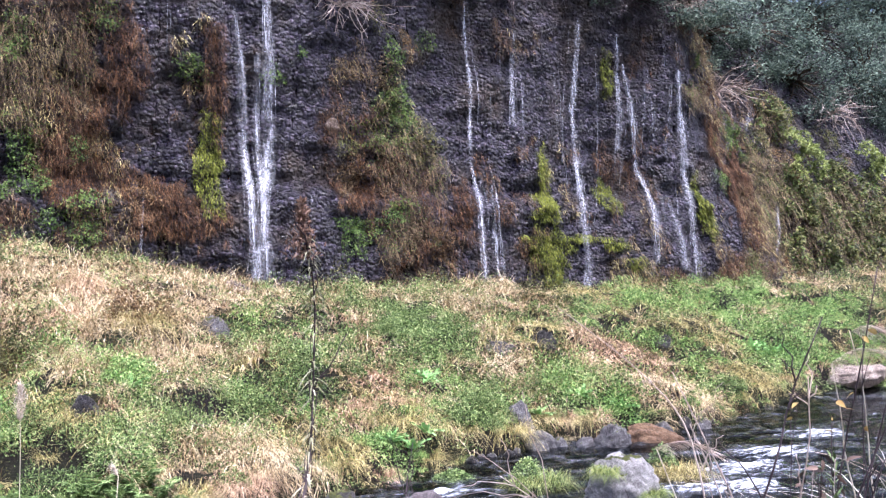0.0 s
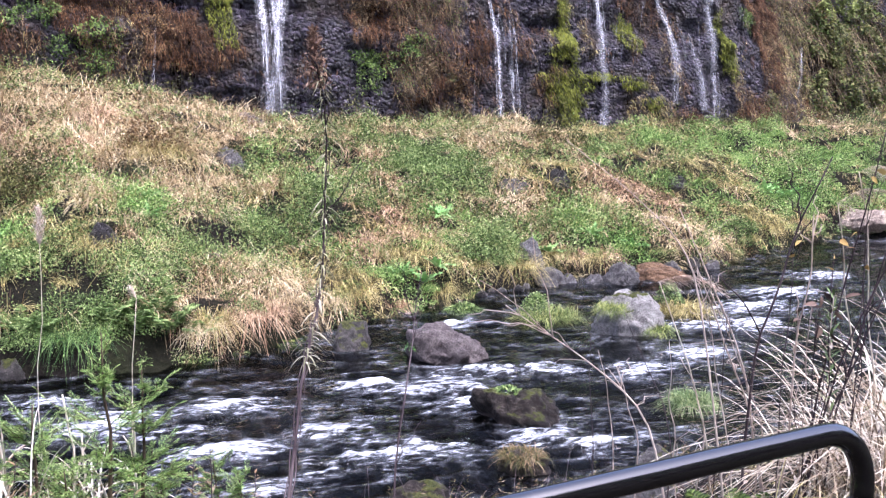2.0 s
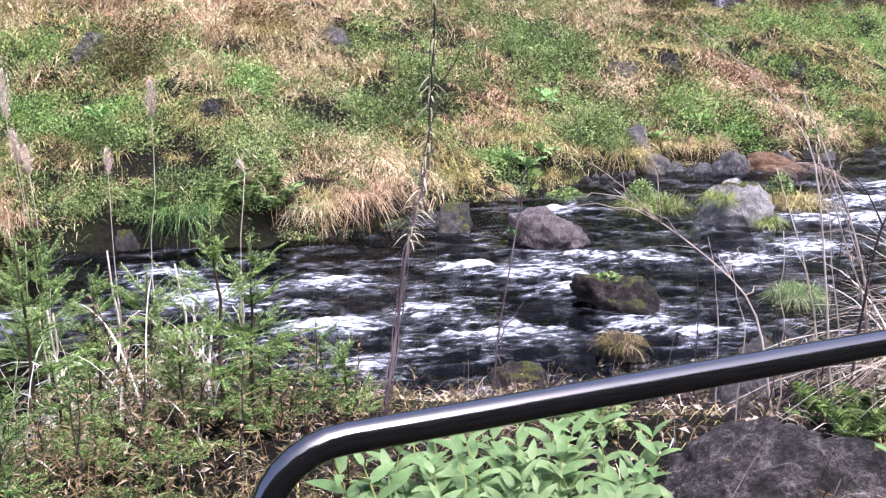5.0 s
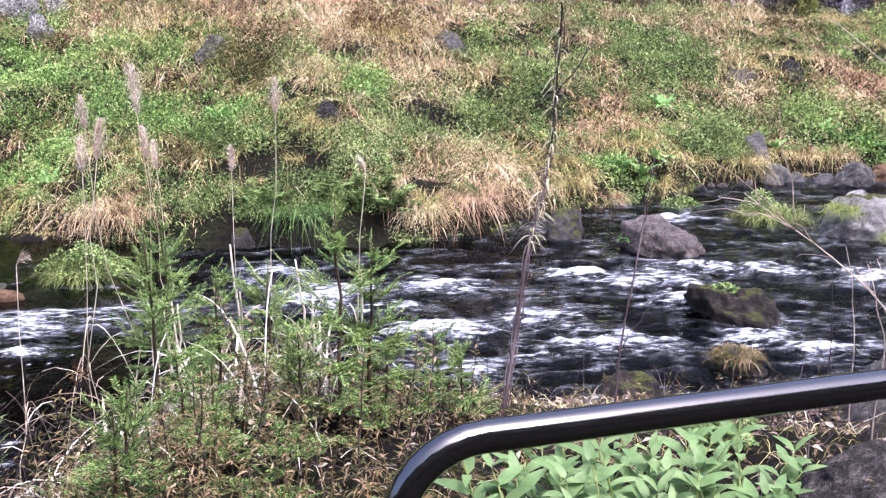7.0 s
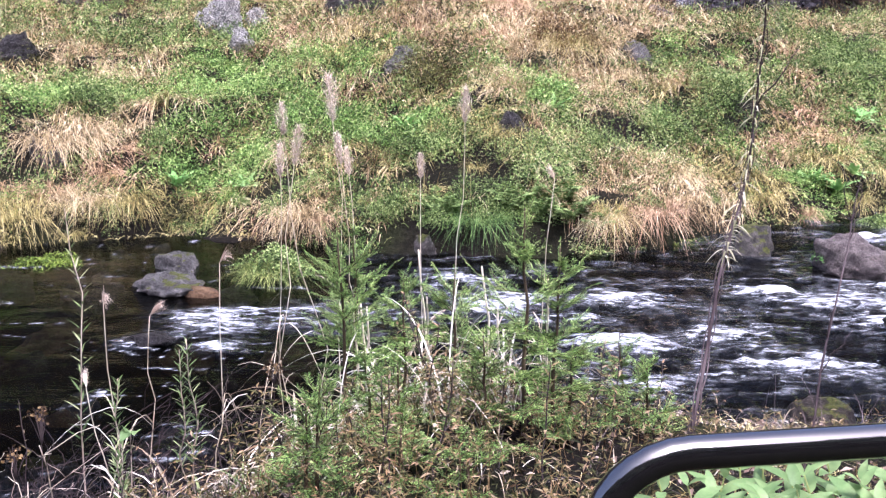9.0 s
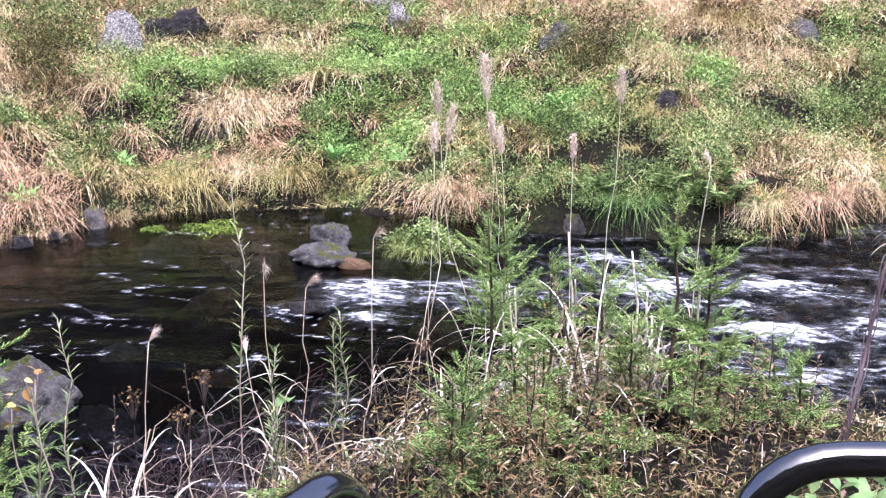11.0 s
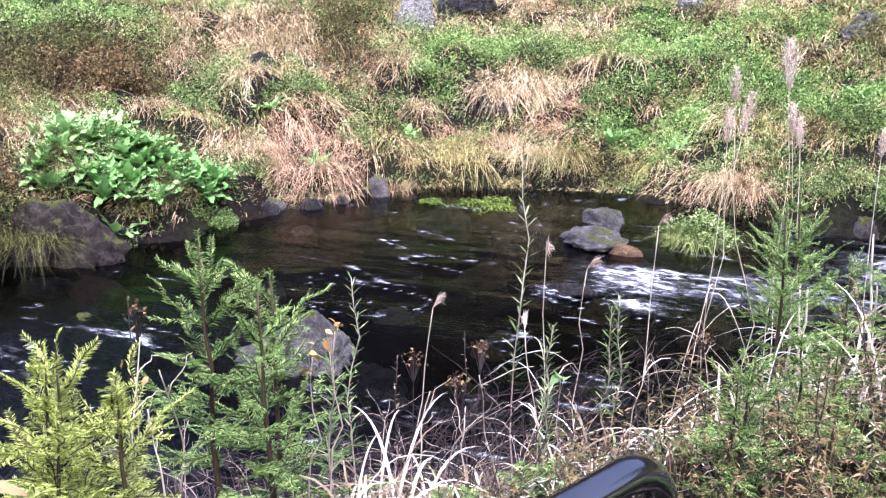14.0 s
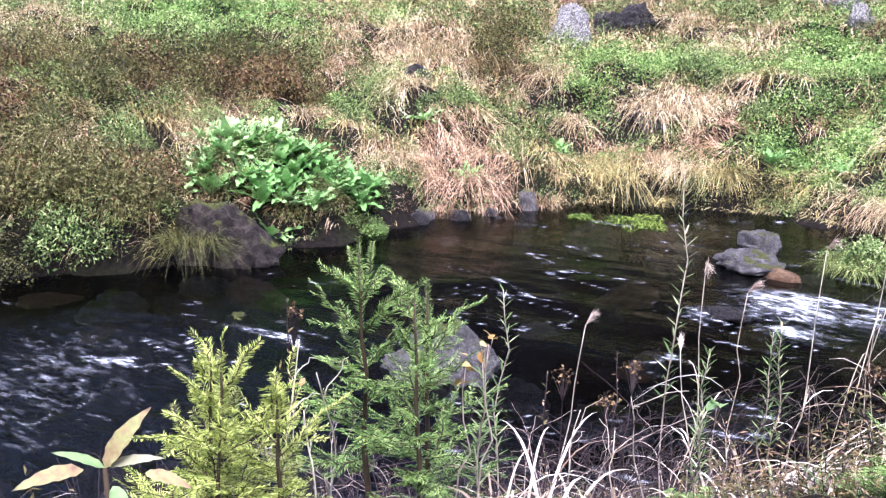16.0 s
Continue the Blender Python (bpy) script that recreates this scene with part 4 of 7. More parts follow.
RUSTY = [(-9.9, 22.4, 0.8, 1.1), (1.6, 28.4, 1.4, 1.3), (-3.7, 22.9, 0.7, 1.9), (-5.1, 27.4, 0.6, 1.1), (-14.1, 19.0, 0.9, 1.0), (-12.2, 21.1, 0.8, 0.9), (-14.4, 11.8, 0.9, 0.5), (-15.4, 8.6, 0.9, 0.6), (-13.6, 12.9, 0.7, 0.5), (-14.2, 9.1, 0.6, 0.2), (-10.9, 23.3, 0.7, 1.0)]
OLIVE = [(-8.8, 17.3, 0.8, 0.9), (-3.8, 20.8, 0.9, 0.8), (-3.8, 18.2, 0.8, 0.6), (-0.9, 21.9, 0.5, 0.7), (4.6, 31.9, 1.2, 1.4), (5.5, 29.1, 1.1, 1.0), (-0.4, 27.9, 0.9, 0.9), (1.3, 36.5, 1.8, 3.1), (-13.5, 11.6, 1.5, 0.2), (-8.4, 16.6, 0.6, 0.8), (-12.7, 19.7, 0.6, 0.9), (-12.5, 12.5, 1.1, 0.1), (-13.8, 10.7, 1.5, 0.4), (-15.8, 3.4, 0.6, 0.3), (-19.3, 3.2, 1.0, 0.9), (-22.8, 11.5, 0.8, 1.1), (-6.4, 21.2, 0.7, 0.3)]
DARK = [(-10.4, 18.7, 0.8, 0.4), (-6.1, 21.4, 0.5, 0.5), (-0.5, 32.0, 0.8, 1.4), (-10.4, 18.4, 0.6, 0.5), (-14.3, 2.2, 1.4, 0.7), (-18.5, 6.0, 1.6, 1.1), (-18.2, 2.8, 1.2, 1.4), (-19.1, 11.9, 0.7, 1.3), (-15.6, 6.6, 0.5, 0.4), (4.7, 39.7, 1.3, 1.4)]
HOLES = [(-6.6, 13.7, 0.4, 0.1), (-5.8, 14.4, 0.3, 0.1), (-7.5, 13.3, 0.5, 0.0), (-7.2, 14.8, 0.6, 0.2), (-6.0, 21.0, 0.5, 0.2), (-5.4, 15.4, 0.4, 0.4), (-11.4, 18.3, 0.3, 0.6), (-7.4, 14.8, 0.5, 0.2), (-6.3, 18.6, 0.4, 0.2), (-19.0, 15.9, 0.7, 0.4), (-15.8, 6.8, 0.3, 0.1), (-16.1, 7.9, 0.3, 0.2), (-14.8, 12.1, 0.3, 0.1), (-14.6, 8.9, 0.2, 0.2), (-14.5, 5.1, 0.3, 0.1), (-1.3, 21.3, 0.2, 0.4)]


def field(spots, x, y):
    """Nearness to the patches of one kind, 0 to 1."""
    out = np.zeros(len(x))
    for sx, sy, wide, deep in spots:
        k = math.hypot(sx, sy)
        p, q = (x - sx) * sy / k - (y - sy) * sx / k, (x - sx) * sx / k + (y - sy) * sy / k
        out = np.maximum(out, np.exp(-((p / (1.2 * wide)) ** 2 + (q / max(1.2 * deep, 0.4)) ** 2)))
    return out


def bank_points(n):
    x, y = rng.uniform(-27, 15, n), rng.uniform(-3, 45, n)
    far = shore_distance(FAR_SHORE, x, y)
    front = (x - CLIFF_BASE[0]) * CLIFF_FRONT[0] + (y - CLIFF_BASE[1]) * CLIFF_FRONT[1]
    dist = np.hypot(x, y)
    ok = (far > -0.12) & (front > 0.1) & (rng.uniform(0, 1, n) < np.clip((15 / dist) ** 1.5, 0, 1)) & (np.abs(np.arctan2(x + 3.0, y) * 57.3 + 30) < 62)
    return x[ok], y[ok], far[ok], dist[ok]


KINDS = (("herb", HERB, 0.19), ("fresh", GREEN, 0.13), ("straw", STRAW, 0.25), ("rust", RUSTY, 0.2), ("olive", OLIVE, 0.29), ("dark", DARK, 0.01))


def cover_kind(x, y, far, jitter):
    """Which cover grows at each point: the patches, frayed by noise."""
    score = []
    for i, (_, spots, base) in enumerate(KINDS):
        score.append(0.85 * field(spots, x, y) + base + 0.2 * fbm(x * 0.8, y * 0.8, 0, 150 + i * 5, 2) + 0.26 * fbm(x * 2.6, y * 2.6, 0, 190 + i * 5, 2) + jitter * rng.normal(size=len(x)))
    score[2] = score[2] + 0.25 * smooth(far, 5.5, 9.0)
    score[0] = score[0] + 0.2 * (1 - smooth(far, 0.1, 0.8))
    score[1] = score[1] - 0.3 * smooth(far, 6.0, 9.0) * smooth(x, -8, -6)
    return np.argmax(np.stack(score), 0)


def bank_cover():
    """Domes of herb leaves and tufts of grass blades, mixed in patches."""
    x, y, far, dist = bank_points(170000)
    # gaps left here bare the darkened earth, which stands in for shaded hollows
    hollow = (field(HOLES, x, y) < 0.45) & (fbm(x * 1.7, y * 1.7, 0, 54, 3) + 0.2 * rng.normal(size=len(x)) > -0.55)
    x, y, far, dist = (v[hollow] for v in (x, y, far, dist))
    kind = cover_kind(x, y, far, 0.2)
    z = np.maximum(land(x, y), WATER + 0.03)
    size = np.clip(dist / 15, 0.9, 1.7)
    tall = np.clip(0.78 + 0.5 * vnoise(x * 0.8, y * 0.8, 0, 53) + 0.42 * vnoise(x * 2.1, y * 2.1, 0, 55) + rng.normal(size=len(x)) * 0.25, 0.22, 1.8) * (0.6 + 0.4 * smooth(far, 0, 0.8))
    # the lie of the grass: down the slope, swirling from clump to clump
    turn = 1.5 * vnoise(x * 0.75, y * 0.75, 0, 56) + 0.8 * vnoise(x * 2.3, y * 2.3, 0, 57)
    swirl = np.stack([0.35 * np.cos(turn) + 0.9 * np.sin(turn), 0.35 * np.sin(turn) - 0.9 * np.cos(turn)], 1)

    def domes(name, sel, per, radius, height, leaf, material, label):
        """Leaves on small rounded mounds."""
        at = np.nonzero(sel)[0]
        n = len(at) * per
        own = np.repeat(at, per)
        a, q = rng.uniform(0, 6.28, n), np.sqrt(rng.uniform(0, 1, n))
        rad = radius * size[own] * (0.6 + 0.6 * tall[own])
        h = height * tall[own] * size[own]
        lift = np.sqrt(np.maximum(1 - q * q, 0))
        px, py = x[own] + rad * q * np.cos(a), y[own] + rad * q * np.sin(a)
        root = np.stack([px, py, np.maximum(land(px, py), z[own] - 0.25) + h * lift * rng.uniform(0.55, 1.05, n)], 1)
        out = np.stack([q * np.cos(a), q * np.sin(a), lift * 0.9 + 0.25], 1)
        way = out * (1, 1, 0.25) + rng.normal(size=(n, 3)) * 0.45
        ln = rng.uniform(*leaf, n) * size[own]
        tagged(new(name, Soup().leaves(root, way, unit(out + rng.normal(size=(n, 3)) * 0.35), ln, ln * rng.uniform(0.24, 0.42, n)).mesh(name, material)), label, "ground cover", kind="stuff")

    def tufts(name, sel, per, radius, length, width, bend, material, label, down=0.4, lean=(3, 45)):
        """Blades rising together from small tufts, each tuft with its own lean."""
        at = np.nonzero(sel)[0]
        n = len(at) * per
        own = np.repeat(at, per)
        a, q = rng.uniform(0, 6.28, n), np.sqrt(rng.uniform(0, 1, n)) * radius * size[own]
        px, py = x[own] + q * np.cos(a), y[own] + q * np.sin(a)
        root = np.stack([px, py, np.maximum(land(px, py), z[own] - 0.2)], 1)
        w = ways(n, *lean)
        comb = rng.normal(size=(len(x), 2)) * 0.18 + down * swirl
        w[:, :2] += comb[own] + 0.5 * np.stack([np.cos(a), np.sin(a)], 1) * (q / radius)[:, None]
        tagged(new(name, Soup().blades(root, w, rng.uniform(*length, n) * tall[own], width * size[own] * rng.uniform(0.5, 1.3, n), rng.uniform(0.3, bend, n), 3).mesh(name, material)), label, "grass", kind="stuff")

    part_of = lambda sel, share: sel & (rng.uniform(0, 1, len(x)) < share)
    herb, fresh, straw, rust, olive, dark = (kind == i for i in range(6))
    domes("herb_cover", part_of(herb, 0.62), 84, 0.17, 0.32, (0.026, 0.056), M_herb, "low leafy green herbs in rounded mounds on the bank")
    domes("fresh_herb_cover", part_of(fresh, 0.62), 84, 0.17, 0.28, (0.026, 0.056), M_freshherb, "fresh light green herbs on the bank")
    tufts("green_grass", part_of(herb | fresh, 0.42), 12, 0.09, (0.2, 0.5), 0.01, 0.9, M_grass, "green grass among the herbs on the bank")
    tufts("olive_grass", part_of(olive, 0.95), 15, 0.1, (0.25, 0.6), 0.012, 1.3, M_olive, "yellowing green grass tufts on the bank", 0.6)
    domes("mixed_herb_cover", part_of(olive | straw, 0.14), 34, 0.13, 0.2, (0.028, 0.06), M_herb, "sparse green herbs in yellowing grass")
    tufts("dry_grass", straw, 15, 0.1, (0.26, 0.7), 0.012, 1.5, M_straw, "dry tan grass tufts bent down the bank", 0.8)
    tufts("rust_grass", rust, 15, 0.1, (0.28, 0.72), 0.012, 1.5, M_rustgrass, "dry reddish grass tufts bent down the bank", 0.8)
    tufts("tall_dry_grass", part_of((straw | rust) & (far > 4.0), 0.3), 11, 0.08, (0.5, 1.0), 0.009, 0.7, M_straw, "tall upright dry golden grass on the upper bank", 0.15, (0, 24))
    domes("brown_herb_cover", part_of(straw | rust, 0.14), 26, 0.13, 0.24, (0.028, 0.055), M_thicket, "withered brown herbs in the dry grass")
    domes("bush_cover", part_of(dark, 0.6), 70, 0.2, 0.6, (0.03, 0.065), M_darkherb, "dark leafy bushes on the bank")
    tufts("thicket", part_of(dark, 0.75), 14, 0.14, (0.4, 0.95), 0.008, 0.6, M_thicket, "brown upright stems of withered bushes", 0.0, (0, 30))


bank_cover()


def tussock(x, y, z, r, h, n, material, label, name="grass_tussock", lean=(10, 80), width=0.008, bend=1.6):
    s = Soup()
    a, q = rng.uniform(0, 6.28, n), np.sqrt(rng.uniform(0, 1, n)) * r * 0.6
    root = np.stack([q * np.cos(a), q * np.sin(a), np.zeros(n)], 1)
    w = ways(n, *lean)
    w[:, :2] = w[:, :2] * 0.5 + 0.5 * np.stack([np.cos(a), np.sin(a)], 1) * np.hypot(w[:, 0], w[:, 1])[:, None]
    s.blades(root, w, rng.uniform(0.6, 1.1, n) * h * 1.3, width, rng.uniform(0.5, bend, n), 4)
    ob = new(name, s.mesh(name, material))
    ob.location = (x, y, z)
    return tagged(ob, label, "grass")


tuss = [(-6.95, 13.95, 0.75, 0.5, M_sedge, "dark green arching sedge tussock over the stream"), (-4.7, 15.5, 0.68, 0.6, M_rustgrass, "dry brownish grass tussock hanging over the water"), (-5.2, 15.0, 0.4, 0.42, M_olive, "yellowing grass tussock at the bank edge"),
        (-7.5, 16.1, 0.6, 0.5, M_olive, "yellowing grass tussock over a rock"), (-9.7, 13.3, 0.9, 0.45, M_straw, "flattened dry grass at the water edge"), (-2.9, 20.2, 0.8, 0.6, M_olive, "yellow grass tussock on the slope"), (-0.8, 21.9, 0.7, 0.7, M_olive, "yellowing tussock beside the leaning slab"),
        (-14.6, 8.3, 0.9, 0.9, M_rustgrass, "tall dry reddish grass tussock above the pool"), (-15.4, 7.4, 0.8, 0.8, M_straw, "dry pale grass tussock"), (-14.9, 12.7, 0.8, 0.7, M_straw, "dry grass tussock capping a rock"), (-13.4, 12.1, 0.9, 0.5, M_straw, "dry grass at the grassy pool edge"),
        (-12.9, 12.4, 0.8, 0.45, M_olive, "yellow-green grass at the pool edge"), (-18.5, 11.4, 1.2, 1.3, M_thicket, "tall brown withered grass mound"), (-19.3, 9.6, 1.0, 0.9, M_straw, "dry pinkish grass mound"), (-17.2, 12.0, 0.8, 0.7, M_straw, "dry grass tussock in green herbs"),
        (-8.9, 21.8, 0.9, 1.0, M_olive, "leaning yellow grass clump"), (-9.4, 24.0, 0.9, 0.9, M_straw, "tall dry grass clump below the cliff"), (-7.6, 21.6, 0.8, 0.8, M_straw, "tall dry grass clump beside the rock"), (-4.0, 20.6, 0.8, 0.8, M_rustgrass, "pointed brown grass clump"), (-12.6, 22.8, 1.1, 1.0, M_straw, "tall dry grass on the crest")]
for x, y, r, h, m, label in tuss:
    tussock(x, y, float(land(x, y)) - 0.02, r, h, 640, m, label, width=0.009)


def herb_clump(r, h, n, material, label, leaf=(0.04, 0.085)):
    """A rounded bushy herb."""
    s = Soup()
    a, q = rng.uniform(0, 6.28, n), np.sqrt(rng.uniform(0, 1, n))
    bump = 0.8 + 0.35 * vnoise(np.cos(a) * 2 * q + h * 9, np.sin(a) * 2 * q, 0, 59)
    lift = np.sqrt(np.maximum(1 - q * q, 0))
    root = np.stack([r * q * np.cos(a) * bump, r * q * np.sin(a) * bump, h * lift * bump * rng.uniform(0.4, 1.05, n)], 1)
    out = np.stack([q * np.cos(a), q * np.sin(a), lift + 0.2], 1)
    ln = rng.uniform(*leaf, n)
    s.leaves(root, out * (1, 1, 0.3) + rng.normal(size=(n, 3)) * 0.5, unit(out + rng.normal(size=(n, 3)) * 0.4), ln, ln * 0.38)
    return tagged(new("herb_clump", s.mesh("herb_clump", material)), label, "plant", "herb clumps on the far bank")


# repeated tussocks and herb clumps: a few of each kind, then copies
def sown():
    kinds = [tussock(0, 0, 0, r, h, 300, m, label, width=0.009) for r, h, m, label in [
        (0.5, 0.55, M_straw, "dry tan grass tussock drooping down the bank"), (0.6, 0.7, M_straw, "tall dry tan grass tussock on the bank"), (0.5, 0.5, M_rustgrass, "reddish dry grass tussock on the bank"),
        (0.45, 0.5, M_olive, "yellowing grass tussock on the bank"), (0.45, 0.45, M_grass, "green grass tussock on the bank"), (0.6, 0.8, M_olive, "tall yellowing grass tussock on the bank")]]
    for k in kinds:
        tagged(k, group="grass tussocks on the far bank")
    herbs = [herb_clump(r, h, 1000, m, label, (0.028, 0.06)) for r, h, m, label in [
        (0.4, 0.4, M_herb, "dark green bushy herb on the bank"), (0.35, 0.3, M_freshherb, "light green leafy herb on the bank"), (0.5, 0.55, M_darkherb, "dark olive bushy herb on the bank"), (0.4, 0.4, M_thicket, "withered brown bushy herb on the bank")]]
    firsts = set()
    bushes = [herb_clump(0.75, 0.95, 2200, M_darkherb, "large dark olive bush over the water edge", (0.035, 0.07)), herb_clump(0.7, 0.8, 1900, M_thicket, "withered brown bush over the water edge", (0.035, 0.07)), herb_clump(0.7, 0.85, 2000, M_herb, "green bush over the water edge", (0.035, 0.075))]

    def put(pool, i, x, y, scale):
        z = float(land(x, y)) - 0.03
        m = Matrix.Translation((x, y, max(z, WATER - 0.02))) @ Matrix.Rotation(rng.uniform(0, 6.28), 4, "Z") @ Matrix.Diagonal((scale, scale, scale * rng.uniform(0.8, 1.2), 1))
        if pool[i] not in firsts:
            firsts.add(pool[i])
            pool[i].matrix_basis = m
        else:
            ob = copy_thing(pool[i], m)
            ob.scale = m.to_scale()

    for x, y, i in [(-13.6, 0.0, 0), (-13.55, 1.0, 0), (-13.5, 2.0, 2), (-13.6, 2.8, 0), (-14.0, 0.2, 0), (-14.0, 1.2, 0), (-14.1, 2.2, 0), (-14.2, 3.0, 1), (-14.9, 0.8, 1), (-15.0, 1.9, 0), (-15.0, 3.0, 2), (-15.8, 1.4, 1), (-15.9, 2.6, 0), (-14.2, -0.9, 0), (-16.3, 0.4, 0), (-10.3, 18.2, 0), (-6.4, 15.2, 2), (-9.0, 21.8, 1), (-4.0, 26.2, 2), (-3.0, 26.8, 2), (-1.4, 22.4, 2), (-18.2, 5.2, 1), (-17.6, 6.2, 1), (-18.4, 4.0, 1)]:
        put(bushes, i, x, y, rng.uniform(0.85, 1.2))
    for _ in range(26):
        put(herbs, int(rng.choice([0, 1, 2])), rng.uniform(-14.9, -13.55), rng.uniform(4.0, 6.5), rng.uniform(0.6, 0.95))
    for x, y in [(0.2, 22.6), (0.5, 22.9), (-0.1, 22.4), (0.9, 23.1)]:
        put(kinds, 3, x, y, 0.8)
    # along the far water edge
    for (ax, ay), (bx, by) in zip(FAR_SHORE[4:21], FAR_SHORE[5:22]):
        run = math.hypot(bx - ax, by - ay)
        for k in range(max(1, int(run / 0.42))):
            s = (k + rng.uniform(0, 1)) * 0.42 / run
            x, y = ax + (bx - ax) * s + rng.normal() * 0.1, ay + (by - ay) * s + rng.normal() * 0.1 + 0.32
            stony = -14.6 < x < -13 and 4.6 < y < 8.2
            if rng.uniform() < (0.35 if stony else 0.92):
                sort = int(cover_kind(np.array([x]), np.array([y]), np.array([0.3]), 0.25)[0])
                if sort in (0, 1, 5):
                    put(herbs, (0, 1, 0, 0, 0, 2)[sort], x, y, rng.uniform(0.5, 0.9))
                else:
                    put(kinds, int(rng.choice({2: (0, 1, 0), 3: (2, 0), 4: (3, 5, 4)}[sort])), x, y, rng.uniform(0.55, 0.95))
    # over the slope
    x, y, far, dist = bank_points(1700)
    ok = (far > 0.4) & (field(HOLES, x, y) < 0.4)
    x, y, far = x[ok], y[ok], far[ok]
    for px, py, sort in zip(x, y, cover_kind(x, y, far, 0.12)):
        if sort in (0, 1, 5):
            put(herbs, (0, 1, 0, 0, 0, int(rng.choice([2, 3])))[sort], px, py, rng.uniform(0.6, 1.3))
        else:
            put(kinds, int(rng.choice({2: (0, 1, 1), 3: (2,), 4: (3, 5, 4)}[int(sort)])), px, py, rng.uniform(0.6, 1.15))


sown()
# plants on the stones in the stream
for x, y, z, r, h, m, label in [(-0.09, 18.1, -2.32, 0.85, 0.4, M_grass, "green moss and grass cushion in the stream"), (-8.75, 11.1, -2.33, 0.66, 0.46, M_grass, "round green grass cushion on a stone in the stream"), (-0.23, 10.65, -2.24, 0.36, 0.17, M_withered, "dead grass tussock on a stone in the stream"),
                                (2.37, 19.0, -2.35, 0.8, 0.5, M_olive, "yellowing grass cushion beside the pale boulder"), (-1.67, 18.7, -2.4, 0.6, 0.18, M_herb, "low green cress at the water edge"), (1.0, 17.2, -1.95, 0.35, 0.25, M_grass, "moss tuft on the pale boulder"),
                                (1.75, 17.2, -2.3, 0.35, 0.25, M_grass, "moss tuft at the foot of the pale boulder"), (-13.2, 3.45, -2.1, 0.7, 0.55, M_darkherb, "dark olive grass hanging over the mossy boulder"), (1.82, 13.1, -2.3, 0.4, 0.3, M_reedgreen, "green sedge at the near water edge")]:
    tussock(x, y, z, r, h, 700, m, label, name="grass_cushion", lean=(0, 75), width=0.009, bend=1.3)


def cushion_leaves(x, y, z, r, h, n, material, label):
    s = Soup()
    a, q = rng.uniform(0, 6.28, n), np.sqrt(rng.uniform(0, 1, n)) * r
    ragged = 0.8 + 0.4 * vnoise(np.cos(a) * 2.4 + x, np.sin(a) * 2.4 + y, 0, 66)
    root = np.stack([q * np.cos(a) * ragged, q * np.sin(a) * 0.8 * ragged, h * (1 - (q / r) ** 2) * rng.uniform(0.6, 1.05, n)], 1)
    s.leaves(root, ways(n, 40, 95), unit(rng.normal(size=(n, 3)) * 0.4 + (0, -0.2, 1)), rng.uniform(0.025, 0.055, n), 0.03)
    ob = new("leaf_cushion", s.mesh("leaf_cushion", material))
    ob.location = (x, y, z)
    return tagged(ob, label, "plant", kind="stuff")


for c in [(-0.3, 18.2, -2.25, 0.35, 0.35, 900, M_herb, "leafy green plant on the moss cushion"), (-8.65, 11.05, -2.3, 0.6, 0.4, 1500, M_herb, "small leafy herb on the round cushion"), (-1.67, 18.7, -2.38, 0.4, 0.16, 900, M_herb, "low green cress patch in the stream"),
          (-12.2, 10.2, -2.42, 0.72, 0.04, 1000, M_weed, "bright yellow-green water weed floating in the pool"), (-12.9, 9.6, -2.42, 0.3, 0.05, 500, M_weed, "bright water weed patch in the pool"), (-4.35, 16.0, -2.42, 0.8, 0.06, 1500, M_weed, "bright green water weed under the bank"),
          (-1.95, 15.2, -2.25, 0.28, 0.28, 500, M_dock, "small green fern tuft beside the boulder"), (2.1, 19.0, -2.2, 0.35, 0.4, 800, M_herb, "dark green leafy plant beside the boulder"), (-0.5, 12.5, -2.08, 0.24, 0.07, 260, M_herb, "moss on the dark boulder")]:
    cushion_leaves(*c)


def dock(x, y, size, n, seed_turn, label="rosette of broad bright green leaves on the bank"):
    """A rosette of broad upright leaves."""
    z = float(land(x, y))
    base = thing("dock_plant", label, "plant", (x, y, z), "broad-leaved plants on the far bank")
    a = np.arange(n) * 2.4 + seed_turn
    tilt = np.radians(rng.uniform(12, 82, n))
    w = np.stack([np.sin(tilt) * np.cos(a), np.sin(tilt) * np.sin(a), np.cos(tilt)], 1)
    root = np.stack([0.03 * np.cos(a), 0.03 * np.sin(a), np.full(n, 0.05)], 1)
    length = size * rng.uniform(0.7, 1.1, n)
    nor = unit(np.cross(np.cross(w, (0, 0, 1)), w))
    for i in range(n):
        one = slice(i, i + 1)
        part("leaf", Soup().broad(root[one], w[one], nor[one], length[one], length[one] * 0.34, 0.26, 0.35, 7, 0.16).mesh("leaf", M_dock, True), base)
    return base


DOCKS = [(-7.56, 18.16), (-2.7, 23.21), (-9.42, 16.0), (-2.9, 19.27), (-2.32, 19.86), (1.73, 23.92), (-0.18, 22.93), (0.82, 24.05), (-14.97, 4.84), (-14.44, 5.18), (-14.69, 5.87), (-14.01, 5.15), (-14.13, 4.51), (-14.0, 5.79), (-13.6, 5.35), (-14.06, 6.43), (-14.55, 4.37),
         (-13.78, 4.66), (-14.26, 6.27), (-14.82, 10.47), (-14.49, 8.43), (-15.77, 8.32), (-11.35, 13.73), (-12.47, 13.22), (-7.91, 18.96), (-9.56, 16.15), (-2.65, 23.6), (6.69, 31.48), (6.05, 31.51), (-2.5, 19.4), (-13.8, 5.0), (-14.4, 5.5), (-14.2, 4.9)]
DOCKS += [(rng.uniform(-15.3, -13.5), rng.uniform(3.9, 6.7)) for _ in range(22)]
